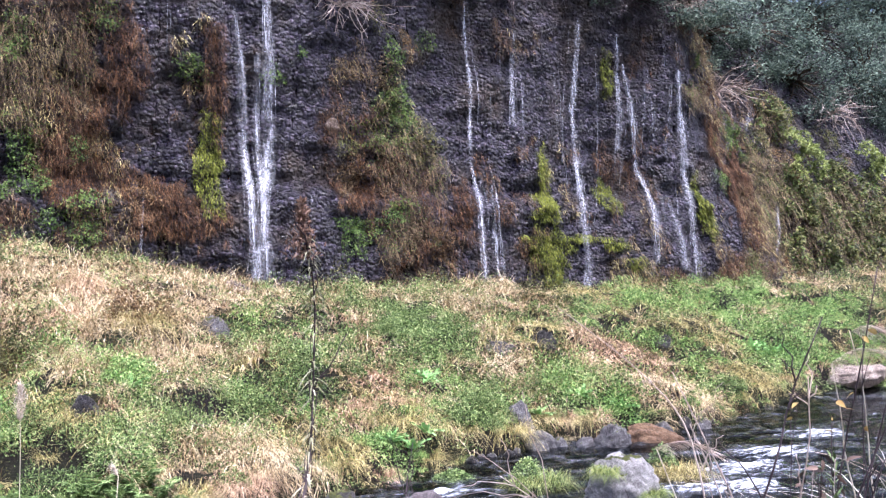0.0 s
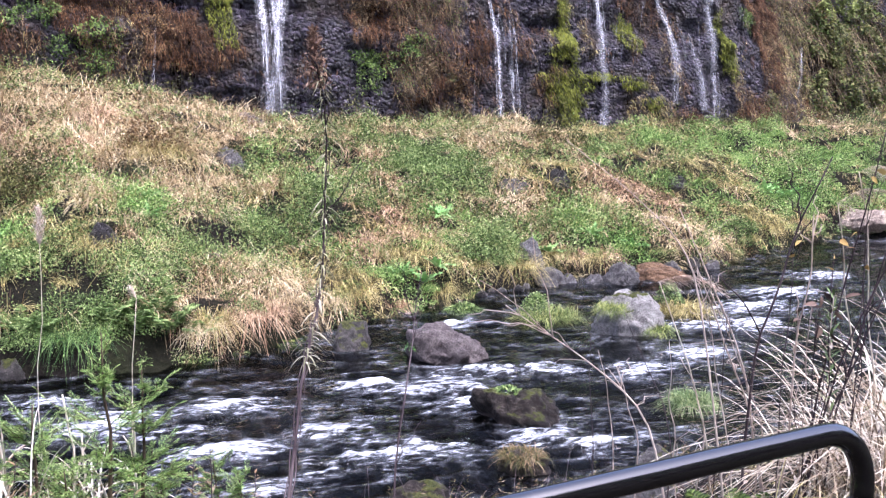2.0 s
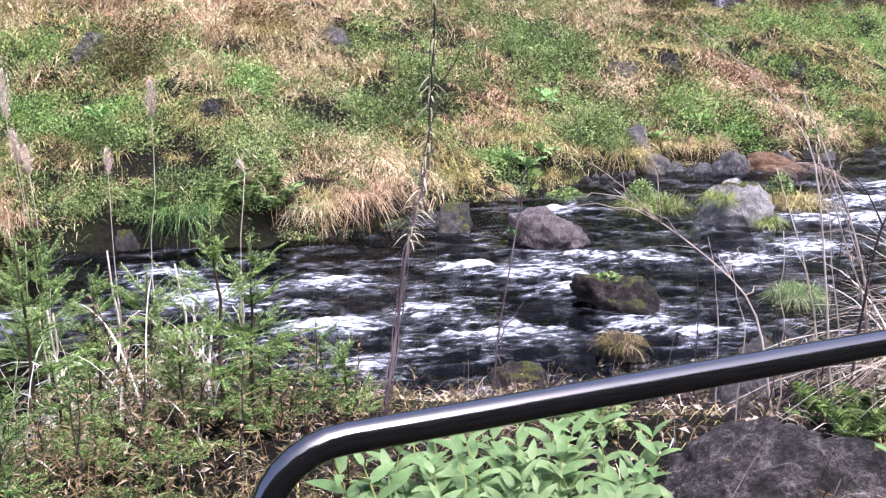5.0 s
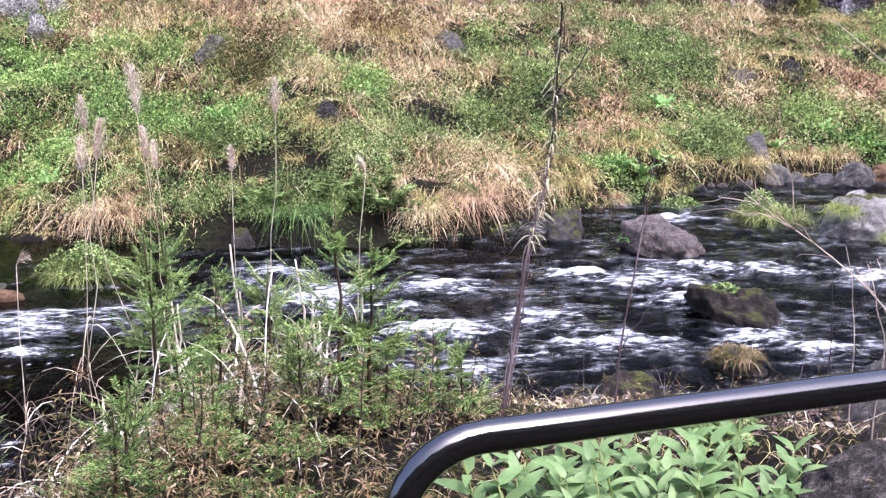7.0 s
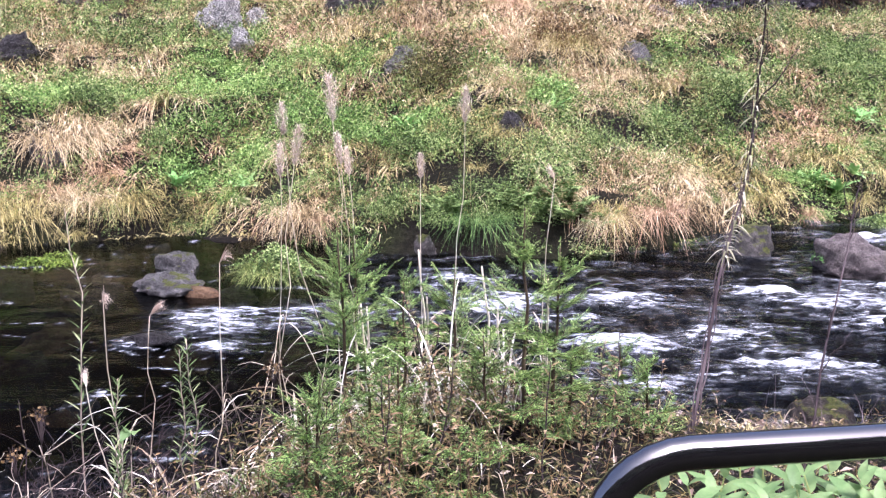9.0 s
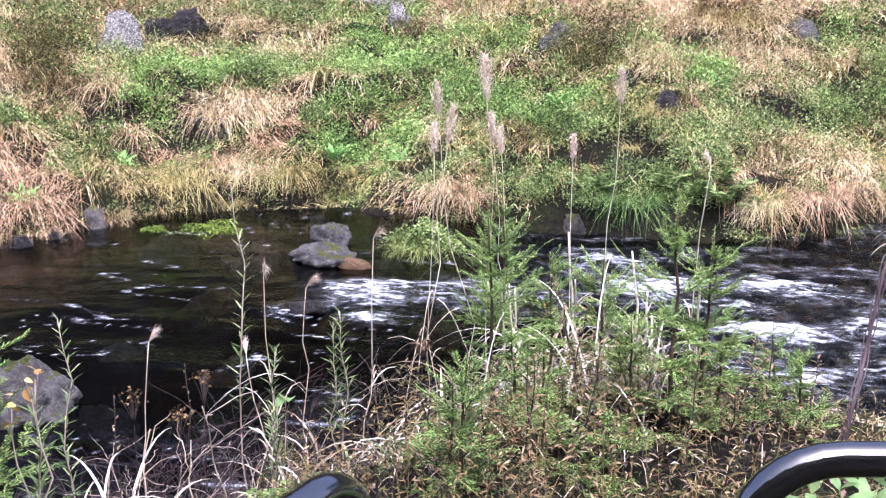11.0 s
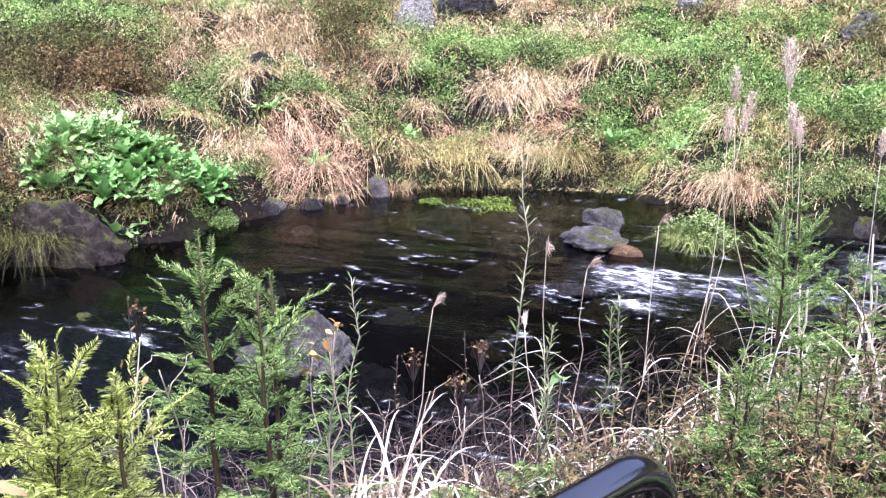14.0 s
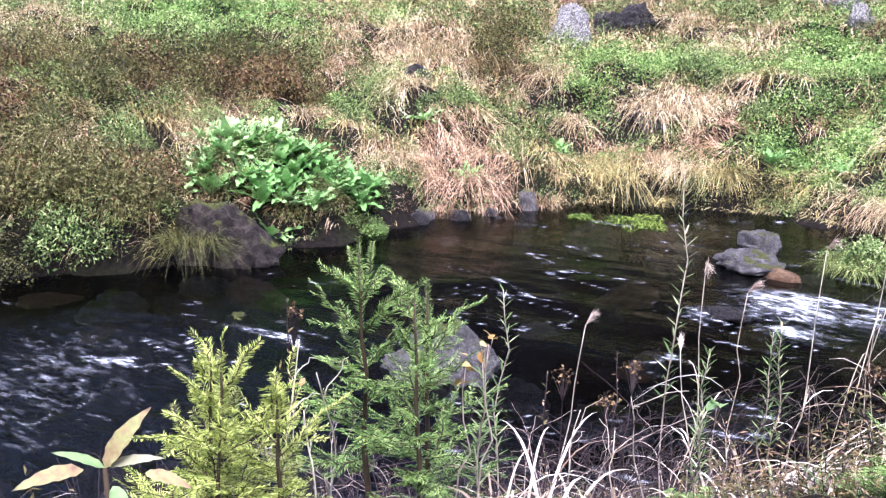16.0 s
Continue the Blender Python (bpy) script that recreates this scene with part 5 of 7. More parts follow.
for i, (x, y) in enumerate(DOCKS):
    dock(x, y, 0.6 if y > 30 else 0.42 if y < 8 else 0.36, 14 if y < 8 else 10, i * 1.3)

# ---- the wet cliff: springs, hanging plants, trees on top ----
def waterfall(u0, v0, u1, v1, width, seed):
    """Many thin broken threads of water, with a faint veil behind them in the wider falls."""
    drop = v0 - v1
    base = thing("waterfall", "thin white spring waterfall running down dark rock" if width < 0.2 else "white spring waterfall pouring down dark rock", "waterfall", tuple(cliff(np.array(u1), np.array(v1)).tolist()), "spring waterfalls on the cliff")
    off = np.array(base.location[:])

    def ribbon(name, shift, w0, s0, s1, push, material):
        n = max(5, int(drop * (s1 - s0) / 0.16))
        s = np.linspace(s0, s1, n)
        v = v0 - drop * s
        u = u0 + (u1 - u0) * s + 0.3 * width * vnoise(s * drop * 0.4, seed * 3.7, 0, 61) + 0.06 * width * vnoise(s * drop * 1.7, seed + shift * 9, 0, 63) + shift * width * (0.45 + 0.7 * s)
        w = w0 * (0.55 + 0.6 * np.abs(vnoise(s * drop * 1.1, seed + shift * 23, 0, 62))) * (0.8 + 0.4 * s)
        w[0] = w[-1] = w0 * 0.15
        cols = np.stack([cliff(u + w * q, v, push - 0.06 * abs(q)) for q in (-0.5, 0.0, 0.5)], 1) - off
        # the water falls clear of the small hollows
        depth = cols[:, 1, :2] @ CLIFF_FRONT
        far_out = np.pad(depth, 5, "edge")
        far_out = np.pad(np.max([far_out[k:k + n] for k in range(11)], 0), 3, "edge")
        even = np.mean([far_out[k:k + n] for k in range(7)], 0)
        cols[..., :2] += ((even - depth) * 0.8)[:, None, None] * CLIFF_FRONT
        f = []
        for i in range(n - 1):
            for j in range(2):
                f.append((i * 3 + j, i * 3 + j + 1, i * 3 + j + 4, i * 3 + j + 3))
        me = mesh_of(name, cols.reshape(-1, 3), f, material, True)
        thick = np.clip(0.75 + 0.6 * vnoise(s * drop * 0.9, seed * 1.7 + shift, 0, 64), 0.1, 1.0)
        me.attributes.new("sheet", "FLOAT", "POINT").data.foreach_set("value", np.stack([thick * 0.05, thick, thick * 0.05], 1).ravel().astype(np.float32))
        part(name, me, base)

    if width > 0.12:
        ribbon("veil", 0.0, width * 1.6, 0.0, 1.0, 0.12, M_veil)
        ribbon("veil", rng.normal() * 0.5, width * 0.8, rng.uniform(0, 0.3), 1.0, 0.135, M_veil)
    count = max(1, int(width / 0.04))
    for k in range(count):
        shift = 0.0 if count == 1 else rng.normal() * 0.6
        s0 = 0.0 if k < 2 else rng.uniform(0, 0.55)
        s1 = 1.0 if k < 2 else min(1.0, s0 + rng.uniform(0.2, 0.6))
        ribbon("strand", shift, rng.uniform(0.014, 0.045) if width > 0.1 else rng.uniform(0.014, 0.03), s0, s1, 0.15 + 0.004 * k, M_fall)
    return base


FALLS = [(0.9, 11.6, 1.0, 6.3, 0.27), (1.0, 6.3, 0.2, 1.0, 0.36), (-0.1, 10.0, 0.1, 6.1, 0.23), (0.1, 6.1, 0.1, 1.0, 0.26), (0.5, 8.5, 0.5, 1.2, 0.2), (8.5, 11.8, 8.1, 5.6, 0.15), (8.1, 5.6, 8.1, 0.9, 0.2), (10.2, 10.1, 9.9, 6.5, 0.13),
         (13.0, 10.8, 12.7, 7.2, 0.29), (12.7, 7.2, 12.3, 0.6, 0.32), (15.0, 9.3, 15.4, 5.6, 0.2), (15.4, 5.6, 15.2, 1.5, 0.24), (17.4, 9.1, 17.4, 5.2, 0.3), (17.4, 5.2, 17.0, 0.7, 0.32)]
THIN = [(17.0, 8.6, 16.8, 5.7, 0.12), (16.1, 4.1, 16.4, 1.3, 0.31), (-2.1, 5.8, -1.8, 4.7, 0.11), (-3.1, 4.0, -3.3, 1.8, 0.11), (-2.2, 10.8, -2.2, 8.3, 0.09), (-3.9, 9.1, -3.6, 5.6, 0.07), (-1.3, 10.8, -1.2, 9.5, 0.08), (-0.6, 2.6, -0.5, 1.3, 0.11), (2.0, 4.1, 1.9, 2.9, 0.09),
        (7.2, 2.6, 7.1, 0.9, 0.1), (8.6, 4.4, 8.7, 1.1, 0.16), (10.2, 4.2, 10.2, 3.3, 0.1), (11.8, 8.7, 11.8, 5.9, 0.11), (14.8, 10.4, 14.6, 5.8, 0.14), (16.0, 9.4, 15.9, 6.5, 0.11), (23.1, 3.8, 22.3, 1.8, 0.15), (23.6, 8.5, 23.0, 7.1, 0.13), (13.2, 4.5, 12.8, 3.0, 0.11)]
for i, fall in enumerate(FALLS):
    waterfall(*fall, i)
for i, fall in enumerate(THIN):
    waterfall(*fall, 40 + i)
for i in range(42):
    u0, v0 = rng.uniform(6.5, 17.5), rng.uniform(4, 11)
    waterfall(u0, v0, u0 - rng.uniform(0, 0.25), v0 - rng.uniform(1.0, 3.0), rng.uniform(0.02, 0.04), 80 + i)

RUST = [(-2.4, 3.5, 1.6, 1.2), (-3.1, 4.2, 1.1, 0.7), (3.6, 4.1, 0.9, 0.9), (-4.6, 6.4, 0.7, 2.2), (-3.5, 7.9, 0.6, 1.8), (-0.8, 7.9, 0.4, 2.2), (5.8, 2.6, 0.6, 1.1), (7.6, 3.8, 0.5, 0.8), (21.2, 4.7, 1.5, 3.0), (19.9, 6.5, 0.7, 1.5), (16.0, 1.0, 0.9, 0.4), (19.1, 1.2, 1.4, 0.6), (-5.1, 4.7, 0.9, 1.4), (-5.5, 5.7, 0.7, 1.8), (-8.5, 5, 1.2, 3)]
TAN = [(5.1, 5.1, 1.2, 1.2), (5.4, 3.0, 0.8, 1.3), (-6.6, 7.7, 0.9, 2.2), (-5.0, 7.9, 0.7, 1.5), (4.5, 2.2, 0.4, 0.9), (6.6, 4.8, 0.5, 1.0), (18.7, 8.3, 1.2, 0.7), (23.1, 5.5, 1.0, 2.1), (-8, 7.5, 1.2, 2), (20.3, 1.3, 1.5, 0.6), (22.5, 3.2, 1.0, 1.2)]
FERN = [(5.4, 7.1, 0.8, 1.2), (5.3, 8.7, 0.4, 1.0), (4.9, 5.9, 1.2, 0.8), (-6.4, 5.6, 0.8, 0.9), (-6.3, 4.3, 0.8, 0.7), (-4.8, 3.5, 0.7, 0.7), (5.0, 3.5, 0.6, 0.6), (1.1, 7.8, 0.4, 0.4), (2.1, 8.7, 0.25, 0.25), (-6.7, 8.5, 0.7, 0.9), (-4.2, 9.4, 0.6, 0.7), (-5.9, 3.1, 0.4, 0.5), (-1.5, 8.0, 0.6, 0.6), (3.8, 3.0, 1.1, 0.4), (-8.0, 4.0, 1.0, 1.0)]
MOSSY = [(11.1, 4.6, 0.3, 1.5), (10.9, 2.2, 0.9, 0.8), (10.9, 3.6, 0.6, 0.8), (12.3, 2.5, 1.2, 0.2), (13.5, 2.2, 0.6, 0.3), (13.8, 4.2, 0.5, 0.6), (14.2, 1.5, 0.4, 0.4), (18.0, 3.9, 0.3, 1.1), (11.1, 1.4, 0.5, 0.8), (14.3, 8.8, 0.3, 0.9), (18.2, 3.2, 0.3, 0.9), (-1.0, 5.0, 0.5, 1.6)]
SHRUBS = [(25.7, 2.5, 3.2, 2.1), (27.4, 1.0, 2.1, 1.3), (25.1, 8.1, 1.6, 1.1), (28.2, 3.6, 1.7, 1.7), (24.9, 4.3, 1.6, 1.6), (29.9, 2.5, 1.7, 1.7), (28.4, 5.2, 1.4, 1.4), (32.5, 3.5, 3.0, 2.5), (36.5, 4.0, 3.5, 3.0)]


def spread(u, v, ru, rv, n):
    a, q = rng.uniform(0, 6.28, n), np.sqrt(rng.uniform(0, 1, n))
    ragged = 0.75 + 0.5 * vnoise(np.cos(a) * 2.2 + u, np.sin(a) * 2.2 + v, 0, 71)
    return u + ru * 1.15 * q * np.cos(a) * ragged, v + rv * 1.1 * q * np.sin(a) * ragged


def hanging(u, v, ru, rv, per, material, name, label, length=(0.25, 0.7), width=0.02):
    n = int(per * ru * rv)
    uu, vv = spread(u, v, ru, rv, n)
    root = cliff(uu, vv, 0.05 + rng.uniform(0, 0.16, n))
    w = np.tile(np.array((*CLIFF_FRONT, 0.1)), (n, 1)) + rng.normal(size=(n, 3)) * 0.6
    off = np.array(cliff(np.array(u), np.array(v)))
    ob = new(name, Soup().blades(root - off, w, rng.uniform(*length, n), width * rng.uniform(0.6, 1.4, n), rng.uniform(0.9, 2.0, n), 3).mesh(name, material))
    ob.location = off
    tagged(ob, label, "hanging plants", kind="stuff")


def leafy_patch(u, v, ru, rv, per, material, name, label, size=(0.08, 0.18), out=(0.05, 0.35)):
    n = int(per * ru * rv)
    uu, vv = spread(u, v, ru, rv, n)
    depth = np.clip(1 - ((uu - u) / (1.3 * ru)) ** 2 - ((vv - v) / (1.3 * rv)) ** 2, 0.1, 1)
    clump = 0.5 + 0.5 * vnoise(uu * 1.6, vv * 1.6, 0, 72)
    root = cliff(uu, vv, out[0] + (out[1] - out[0]) * depth * clump + rng.uniform(-0.08, 0.08, n))
    w = np.tile(np.array((*CLIFF_FRONT, -0.3)), (n, 1)) + rng.normal(size=(n, 3)) * 0.7
    nor = np.tile(np.array((*CLIFF_FRONT, 0.8)), (n, 1)) + rng.normal(size=(n, 3)) * 0.4
    off = np.array(cliff(np.array(u), np.array(v)))
    ln = rng.uniform(*size, n)
    ob = new(name, Soup().leaves(root - off, w, nor, ln, ln * 0.5).mesh(name, material))
    ob.location = off
    tagged(ob, label, "plant", kind="stuff")


for p in RUST:
    hanging(*p, 1700, M_cliffrust, "moss_curtain", "rust brown curtain of withered moss on wet rock", (0.08, 0.3), 0.018)
for p in TAN:
    hanging(*p, 900, M_clifftan, "hanging_grass", "tan withered grass hanging down the cliff", (0.12, 0.45), 0.016)
    leafy_patch(*p, 420, M_cliffgreen, "cliff_herb", "sparse green leaves in the hanging grass", (0.05, 0.1))
for p in FERN:
    leafy_patch(*p, 1100, M_cliffgreen, "cliff_fern", "green fern clump growing on the cliff", (0.06, 0.14), (0.05, 0.5))
for p in MOSSY:
    hanging(*p, 2600, M_moss, "moss_cushion", "yellow-green wet moss cushion on the cliff", (0.06, 0.16), 0.03)
for p in SHRUBS:
    leafy_patch(*p, 420, M_darkherb, "hillside_shrub", "faded olive shrub on the steep hillside", (0.1, 0.22), (0.1, 1.0))
    hanging(*p, 160, M_clifftan, "hillside_grass", "withered tan grass on the steep hillside", (0.4, 1.0), 0.03)
    leafy_patch(*p, 260, M_cliffgreen, "hillside_herb", "green leaves on the steep hillside", (0.1, 0.2), (0.1, 0.9))
for p in [(26.2, 6.4, 1.25, 1.15), (31.0, 6.1, 1.0, 1.0)]:
    leafy_patch(*p, 1100, M_yellowshrub, "yellow_shrub", "yellow-green leafy shrub on the hillside", (0.1, 0.22), (0.2, 1.6))
lodged = cliff(np.array(3.05), np.array(6.4), -0.05)
stone(lodged[0], lodged[1], lodged[2] - 0.1, 0.42, 0.4, 0.26, 0.6, M_rock_tan, "pale stone lodged in the wet cliff", 240, name="stone")
# small mixed patches that break up the slopes beside the falls
for k in range(90):
    u = rng.uniform(18.5, 31) if k % 2 else rng.uniform(-13, -2.5) if k % 4 else rng.uniform(3.2, 7.2)
    v, r = rng.uniform(0.4, 10.5 if u < 20 else 7.5), rng.uniform(0.25, 0.7)
    m, name, label = [(M_cliffrust, "cliff_shrub", "withered rust brown plant on the cliff"), (M_clifftan, "cliff_shrub", "withered tan plant on the cliff"), (M_cliffgreen, "cliff_fern", "small green fern on the cliff"), (M_darkherb, "cliff_shrub", "olive shrub on the cliff"), (M_thicket, "cliff_shrub", "dark withered shrub on the cliff")][int(rng.integers(0, 5))]
    leafy_patch(u, v, r, r * rng.uniform(0.8, 1.6), 1500, m, name, label, (0.04, 0.1), (0.05, 0.6))
# ragged growth over the whole face
def face_growth():
    n = 260000
    uu, vv = rng.uniform(-22, 26, n), rng.uniform(0.1, 14.0, n)
    bare = 0.25 + 0.6 * smooth(-uu, 2.6, 4.5) + 0.55 * smooth(uu, 18.3, 19.5) + 0.55 * np.exp(-((uu - 5.2) / 1.6) ** 2) * smooth(-vv, -8.0, -6.0)
    ok = fbm(uu * 0.7, vv * 0.4, 0, 75, 3) * 0.55 + 0.35 * fbm(uu * 2.5, vv * 1.8, 0, 76, 2) > 0.7 - bare
    uu, vv = uu[ok], vv[ok]
    n = len(uu)
    kind = fbm(uu * 0.6, vv * 0.3, 0, 77, 2) + rng.normal(size=n) * 0.45
    push = 0.04 + 0.22 * np.maximum(vnoise(uu * 1.8, vv * 1.5, 0, 78), 0) + rng.uniform(0, 0.1, n)
    root = cliff(uu, vv, push)
    for name, sel, m, label, ln, wd in (("seep_moss", kind < 0.15, M_cliffrust, "rust brown withered moss over the wet cliff", (0.08, 0.3), 0.016), ("cliff_grass", (kind >= 0.15) & (kind < 0.55), M_clifftan, "tan withered grass tufts over the cliff", (0.12, 0.45), 0.015), ("cliff_moss", kind >= 0.55, M_olive, "olive green moss tufts over the cliff", (0.06, 0.2), 0.02)):
        k = sel.sum()
        w = np.tile(np.array((*CLIFF_FRONT, 0.15)), (k, 1)) + rng.normal(size=(k, 3)) * 0.55
        tagged(new(name, Soup().blades(root[sel], w, rng.uniform(*ln, k), wd * rng.uniform(0.5, 1.5, k), rng.uniform(0.8, 1.9, k), 3).mesh(name, m)), label, "moss", kind="stuff")


face_growth()


def tree(u, v, ru, rv, n, label, material, seed, reach=1.2):
    """A tree leaning out over the rim: trunk, limbs and a ragged crown of leaf clumps."""
    foot = cliff(np.array(u), np.array(min(v, 14.6)), -1.2)
    top = cliff(np.array(u), np.array(min(v, 14.6)), 0.4 + reach * 0.5)
    top[2] = v - 0.2
    base = thing("tree", label, "tree", tuple(foot.tolist()), "evergreen trees on the rim")
    s = Soup()
    c = top - foot
    s.tube(curve_path((0, 0, -0.5), c * 0.9, 0.3, 9, 0.3, seed), np.linspace(0.2, 0.05, 9), 8)
    clumps = []
    for k in range(30):
        d = rng.normal(size=3)
        d /= np.linalg.norm(d)
        p = c + (CLIFF_DIR[0] * d[0] * ru, CLIFF_DIR[1] * d[0] * ru, d[2] * rv) + np.array((*CLIFF_FRONT, 0)) * d[1] * reach
        s.tube(curve_path(c * rng.uniform(0.4, 0.9), p, 0.2, 6, 0.2, seed + k), np.linspace(0.06, 0.012, 6), 5)
        clumps.append(p)
    part("trunk", s.mesh("trunk", M_bark, True), base)
    clumps = np.array(clumps)
    which = rng.integers(0, len(clumps), n)
    spot = clumps[which] + rng.normal(size=(n, 3)) * np.array((ru, ru, rv)) * 0.15
    w = ways(n, 50, 130)
    ln = rng.uniform(0.09, 0.19, n)
    part("crown", Soup().leaves(spot, w, unit(rng.normal(size=(n, 3)) * 0.5 + (0, -0.4, 1)), ln, ln * 0.5).mesh("crown", material), base)


TREES = [(25.5, 12.4, 2.9, 2.3), (31.1, 13.1, 3.8, 2.8), (33.6, 10.8, 2.5, 2.5), (18.5, 12.2, 2.4, 1.1), (14.2, 12.4, 2.0, 0.8), (8.6, 12.4, 2.0, 0.7), (4.6, 12.0, 1.6, 0.8), (37.1, 14.8, 3.2, 3.2), (22.0, 11.8, 2.2, 1.5), (28.5, 10.2, 2.2, 1.8), (36.5, 9.5, 3.2, 3.0), (30.0, 16.5, 4, 3), (22, 15.5, 3.5, 2.5), (38, 19, 5, 4), (44, 14, 5, 5), (28, 20, 5, 3)]
# the last eight are unseen, added to keep low sky off the pool
TREES += [(40, 24, 6, 5), (33, 23, 5, 4), (47, 20, 5, 5), (52, 26, 6, 6), (34.5, 15.6, 3.0, 2.0), (37, 16, 3.0, 2.2), (39.5, 16, 3.0, 2.5), (42, 17, 3, 3), (44, 28, 6, 5), (37, 28, 5, 4), (58, 22, 6, 6)] + [(-12 - 9 * k, 17 + (k % 3), 5.5, 3.5) for k in range(8)]
for i, t4 in enumerate(TREES):
    tree(*t4, 7500 if t4[2] > 2.1 else 2200, "dark evergreen tree overhanging the cliff rim", M_hazy_treeleaf, 11 * i)


def bare_bush(u, v, r, label, material, seed, n=26):
    p0 = cliff(np.array(u), np.array(v), 0.1)
    s = Soup()
    for k in range(n):
        d = unit(np.array((*(CLIFF_FRONT * rng.uniform(0.3, 1.0) + CLIFF_DIR * rng.normal() * 0.9), rng.uniform(-0.9, 0.3))))
        e = d * r * rng.uniform(0.6, 1.1)
        path = curve_path((0, 0, 0), e, 0.15 * r, 7, 0.15 * r, seed + k)
        s.tube(path, np.linspace(0.02, 0.006, 7), 4)
        for _ in range(3):
            i = rng.integers(2, 6)
            s.tube(curve_path(path[i], path[i] + e * 0.35 + rng.normal(size=3) * 0.2 * r, 0, 4, 0.05, seed), np.linspace(0.01, 0.004, 4), 3)
    ob = new("bare_bush", s.mesh("bare_bush", material))
    ob.location = p0
    tagged(ob, label, "bush")


bare_bush(3.6, 10.4, 1.6, "leafless pale twiggy bush hanging from the cliff", M_twig, 3)
bare_bush(18.6, 12.0, 1.7, "leafless pale branches hanging from the rim", M_twig, 5)
bare_bush(22.0, 9.0, 1.8, "leafless tangle of branches on the slope", M_twig, 8)
bare_bush(30.0, 8.5, 2.0, "leafless grey branches on the hillside", M_twig, 9)
bare_bush(15.5, 11.6, 1.5, "leafless grey twigs at the rim", M_darktwig, 12)
bare_bush(10.5, 11.6, 1.4, "leafless grey twigs hanging at the rim", M_darktwig, 14)

# ---- plants on the near bank ----
def conifer(x, y, h, material, label, seed, bare=0.35, needle=1.0):
    """A conifer sapling: a thin stem with rising shoots and flat comb-like sprays."""
    z = float(land(x, y))
    base = thing("conifer_sapling", label, "sapling", (x, y, z), "conifer saplings by the stream")
    stem = curve_path((0, 0, -0.05), (rng.normal() * 0.03, rng.normal() * 0.03, h), 0, 9, 0.02 * h, seed)
    s, t = Soup(), Soup()
    t.tube(stem, np.linspace(0.012, 0.003, 9) * (0.7 + 0.4 * h), 7)
    tops = []
    count = int(9 + 10 * h)
    for k in range(count):
        f = bare * rng.uniform(0.6, 1) + (1 - bare) * k / count
        p = np.array([np.interp(f, np.linspace(0, 1, 9), stem[:, i]) for i in range(3)])
        a = k * 2.4 + seed + rng.normal() * 0.5
        reach = (0.15 + 0.24 * (1 - f) ** 0.8) * rng.choice([0.45, 0.9, 1.1, 1.3]) * (0.6 + 0.4 * h)
        d = np.array((math.cos(a), math.sin(a), 0.1 + 1.3 * f ** 2 + rng.normal() * 0.15))
        e = p + unit(d) * reach
        first = curve_path(p, e, reach * rng.uniform(-0.12, 0.1), 8, 0.03, seed + k)
        tops.append(first)
        for q in range(int(3 + 5 * (1 - f))):
            i = 1 + (q // 2) % 5
            side = np.cross(unit(e - p), (0, 0, 1)) * (1 if q % 2 else -1)
            way = unit(e - p) * 0.8 + side * rng.uniform(0.4, 0.8) + np.array((0, 0, rng.normal() * 0.2))
            tops.append(curve_path(first[i], first[i] + way * reach * (0.6 - 0.07 * i) * rng.uniform(0.7, 1.2), rng.uniform(-0.015, 0.012), 6, 0.012, k + q))
    tops.append(curve_path(stem[-3], stem[-1] + (0, 0, 0.04), 0, 6, 0.0, 1))
    for path in tops:
        t.tube(path, np.linspace(0.0024, 0.001, len(path)), 3)
        ln = np.linalg.norm(np.diff(path, axis=0), axis=1).sum()
        m = max(12, int(ln / 0.0028))
        f = np.linspace(0.04, 1.0, m)
        pts = np.stack([np.interp(f, np.linspace(0, 1, len(path)), path[:, i]) for i in range(3)], 1)
        d = unit(path[-1] - path[0])
        side = unit(np.cross(d, (0, 0, 1.0)) + rng.normal(size=3) * 0.25)
        sg = np.where(np.arange(m) % 2, 1.0, -1.0)[:, None]
        w = unit(side * sg + d * 0.75 + rng.normal(size=(m, 3)) * 0.16 + (0, 0, 0.12))
        s.leaves(pts, w, unit(rng.normal(size=(m, 3)) * 0.3 + (0, 0, 1)), rng.uniform(0.021, 0.033, m) * needle * (1.05 - 0.5 * f ** 2), 0.0025)
    part("crown", s.mesh("crown", material), base)
    part("trunk", t.mesh("trunk", M_bark, True), base)
    return base


SAPLINGS = [(-3.02, 4.7, 1.31, 0.45), (-2.35, 4.58, 0.7, 0.3), (-1.84, 3.97, 0.5, 0.05), (-1.71, 4.08, 1.07, 0.25), (-1.63, 4.22, 0.87, 0.3), (-2.14, 3.02, 0.48, 0.1), (-1.47, 4.84, 0.38, 0.15), (-2.87, 1.34, 1.01, 0.3), (-2.76, 1.48, 0.84, 0.2),
            (-2.12, 3.06, 0.56, 0.1), (-2.71, 4.16, 1.09, 0.5), (-3.08, 1.63, 1.06, 0.2), (-2.6, 4.5, 0.7, 0.2), (-1.6, 4.3, 0.4, 0.05), (-2.4, 3.9, 0.45, 0.05), (-1.3, 4.6, 0.35, 0.05)]
for i, (x, y, h, bare) in enumerate(SAPLINGS):
    conifer(x, y, h, M_conifer, "slender green conifer sapling with feathery twigs", i * 5, bare)
for i, (x, y, h) in enumerate([(-2.68, 0.74, 0.6), (-2.59, 0.94, 0.55), (-2.74, 0.82, 0.6), (-2.55, 0.72, 0.42)]):
    conifer(x, y, h, M_conifer_yellow, "yellow-green young conifer sapling beside the path", 90 + i * 3, 0.05, 1.15)


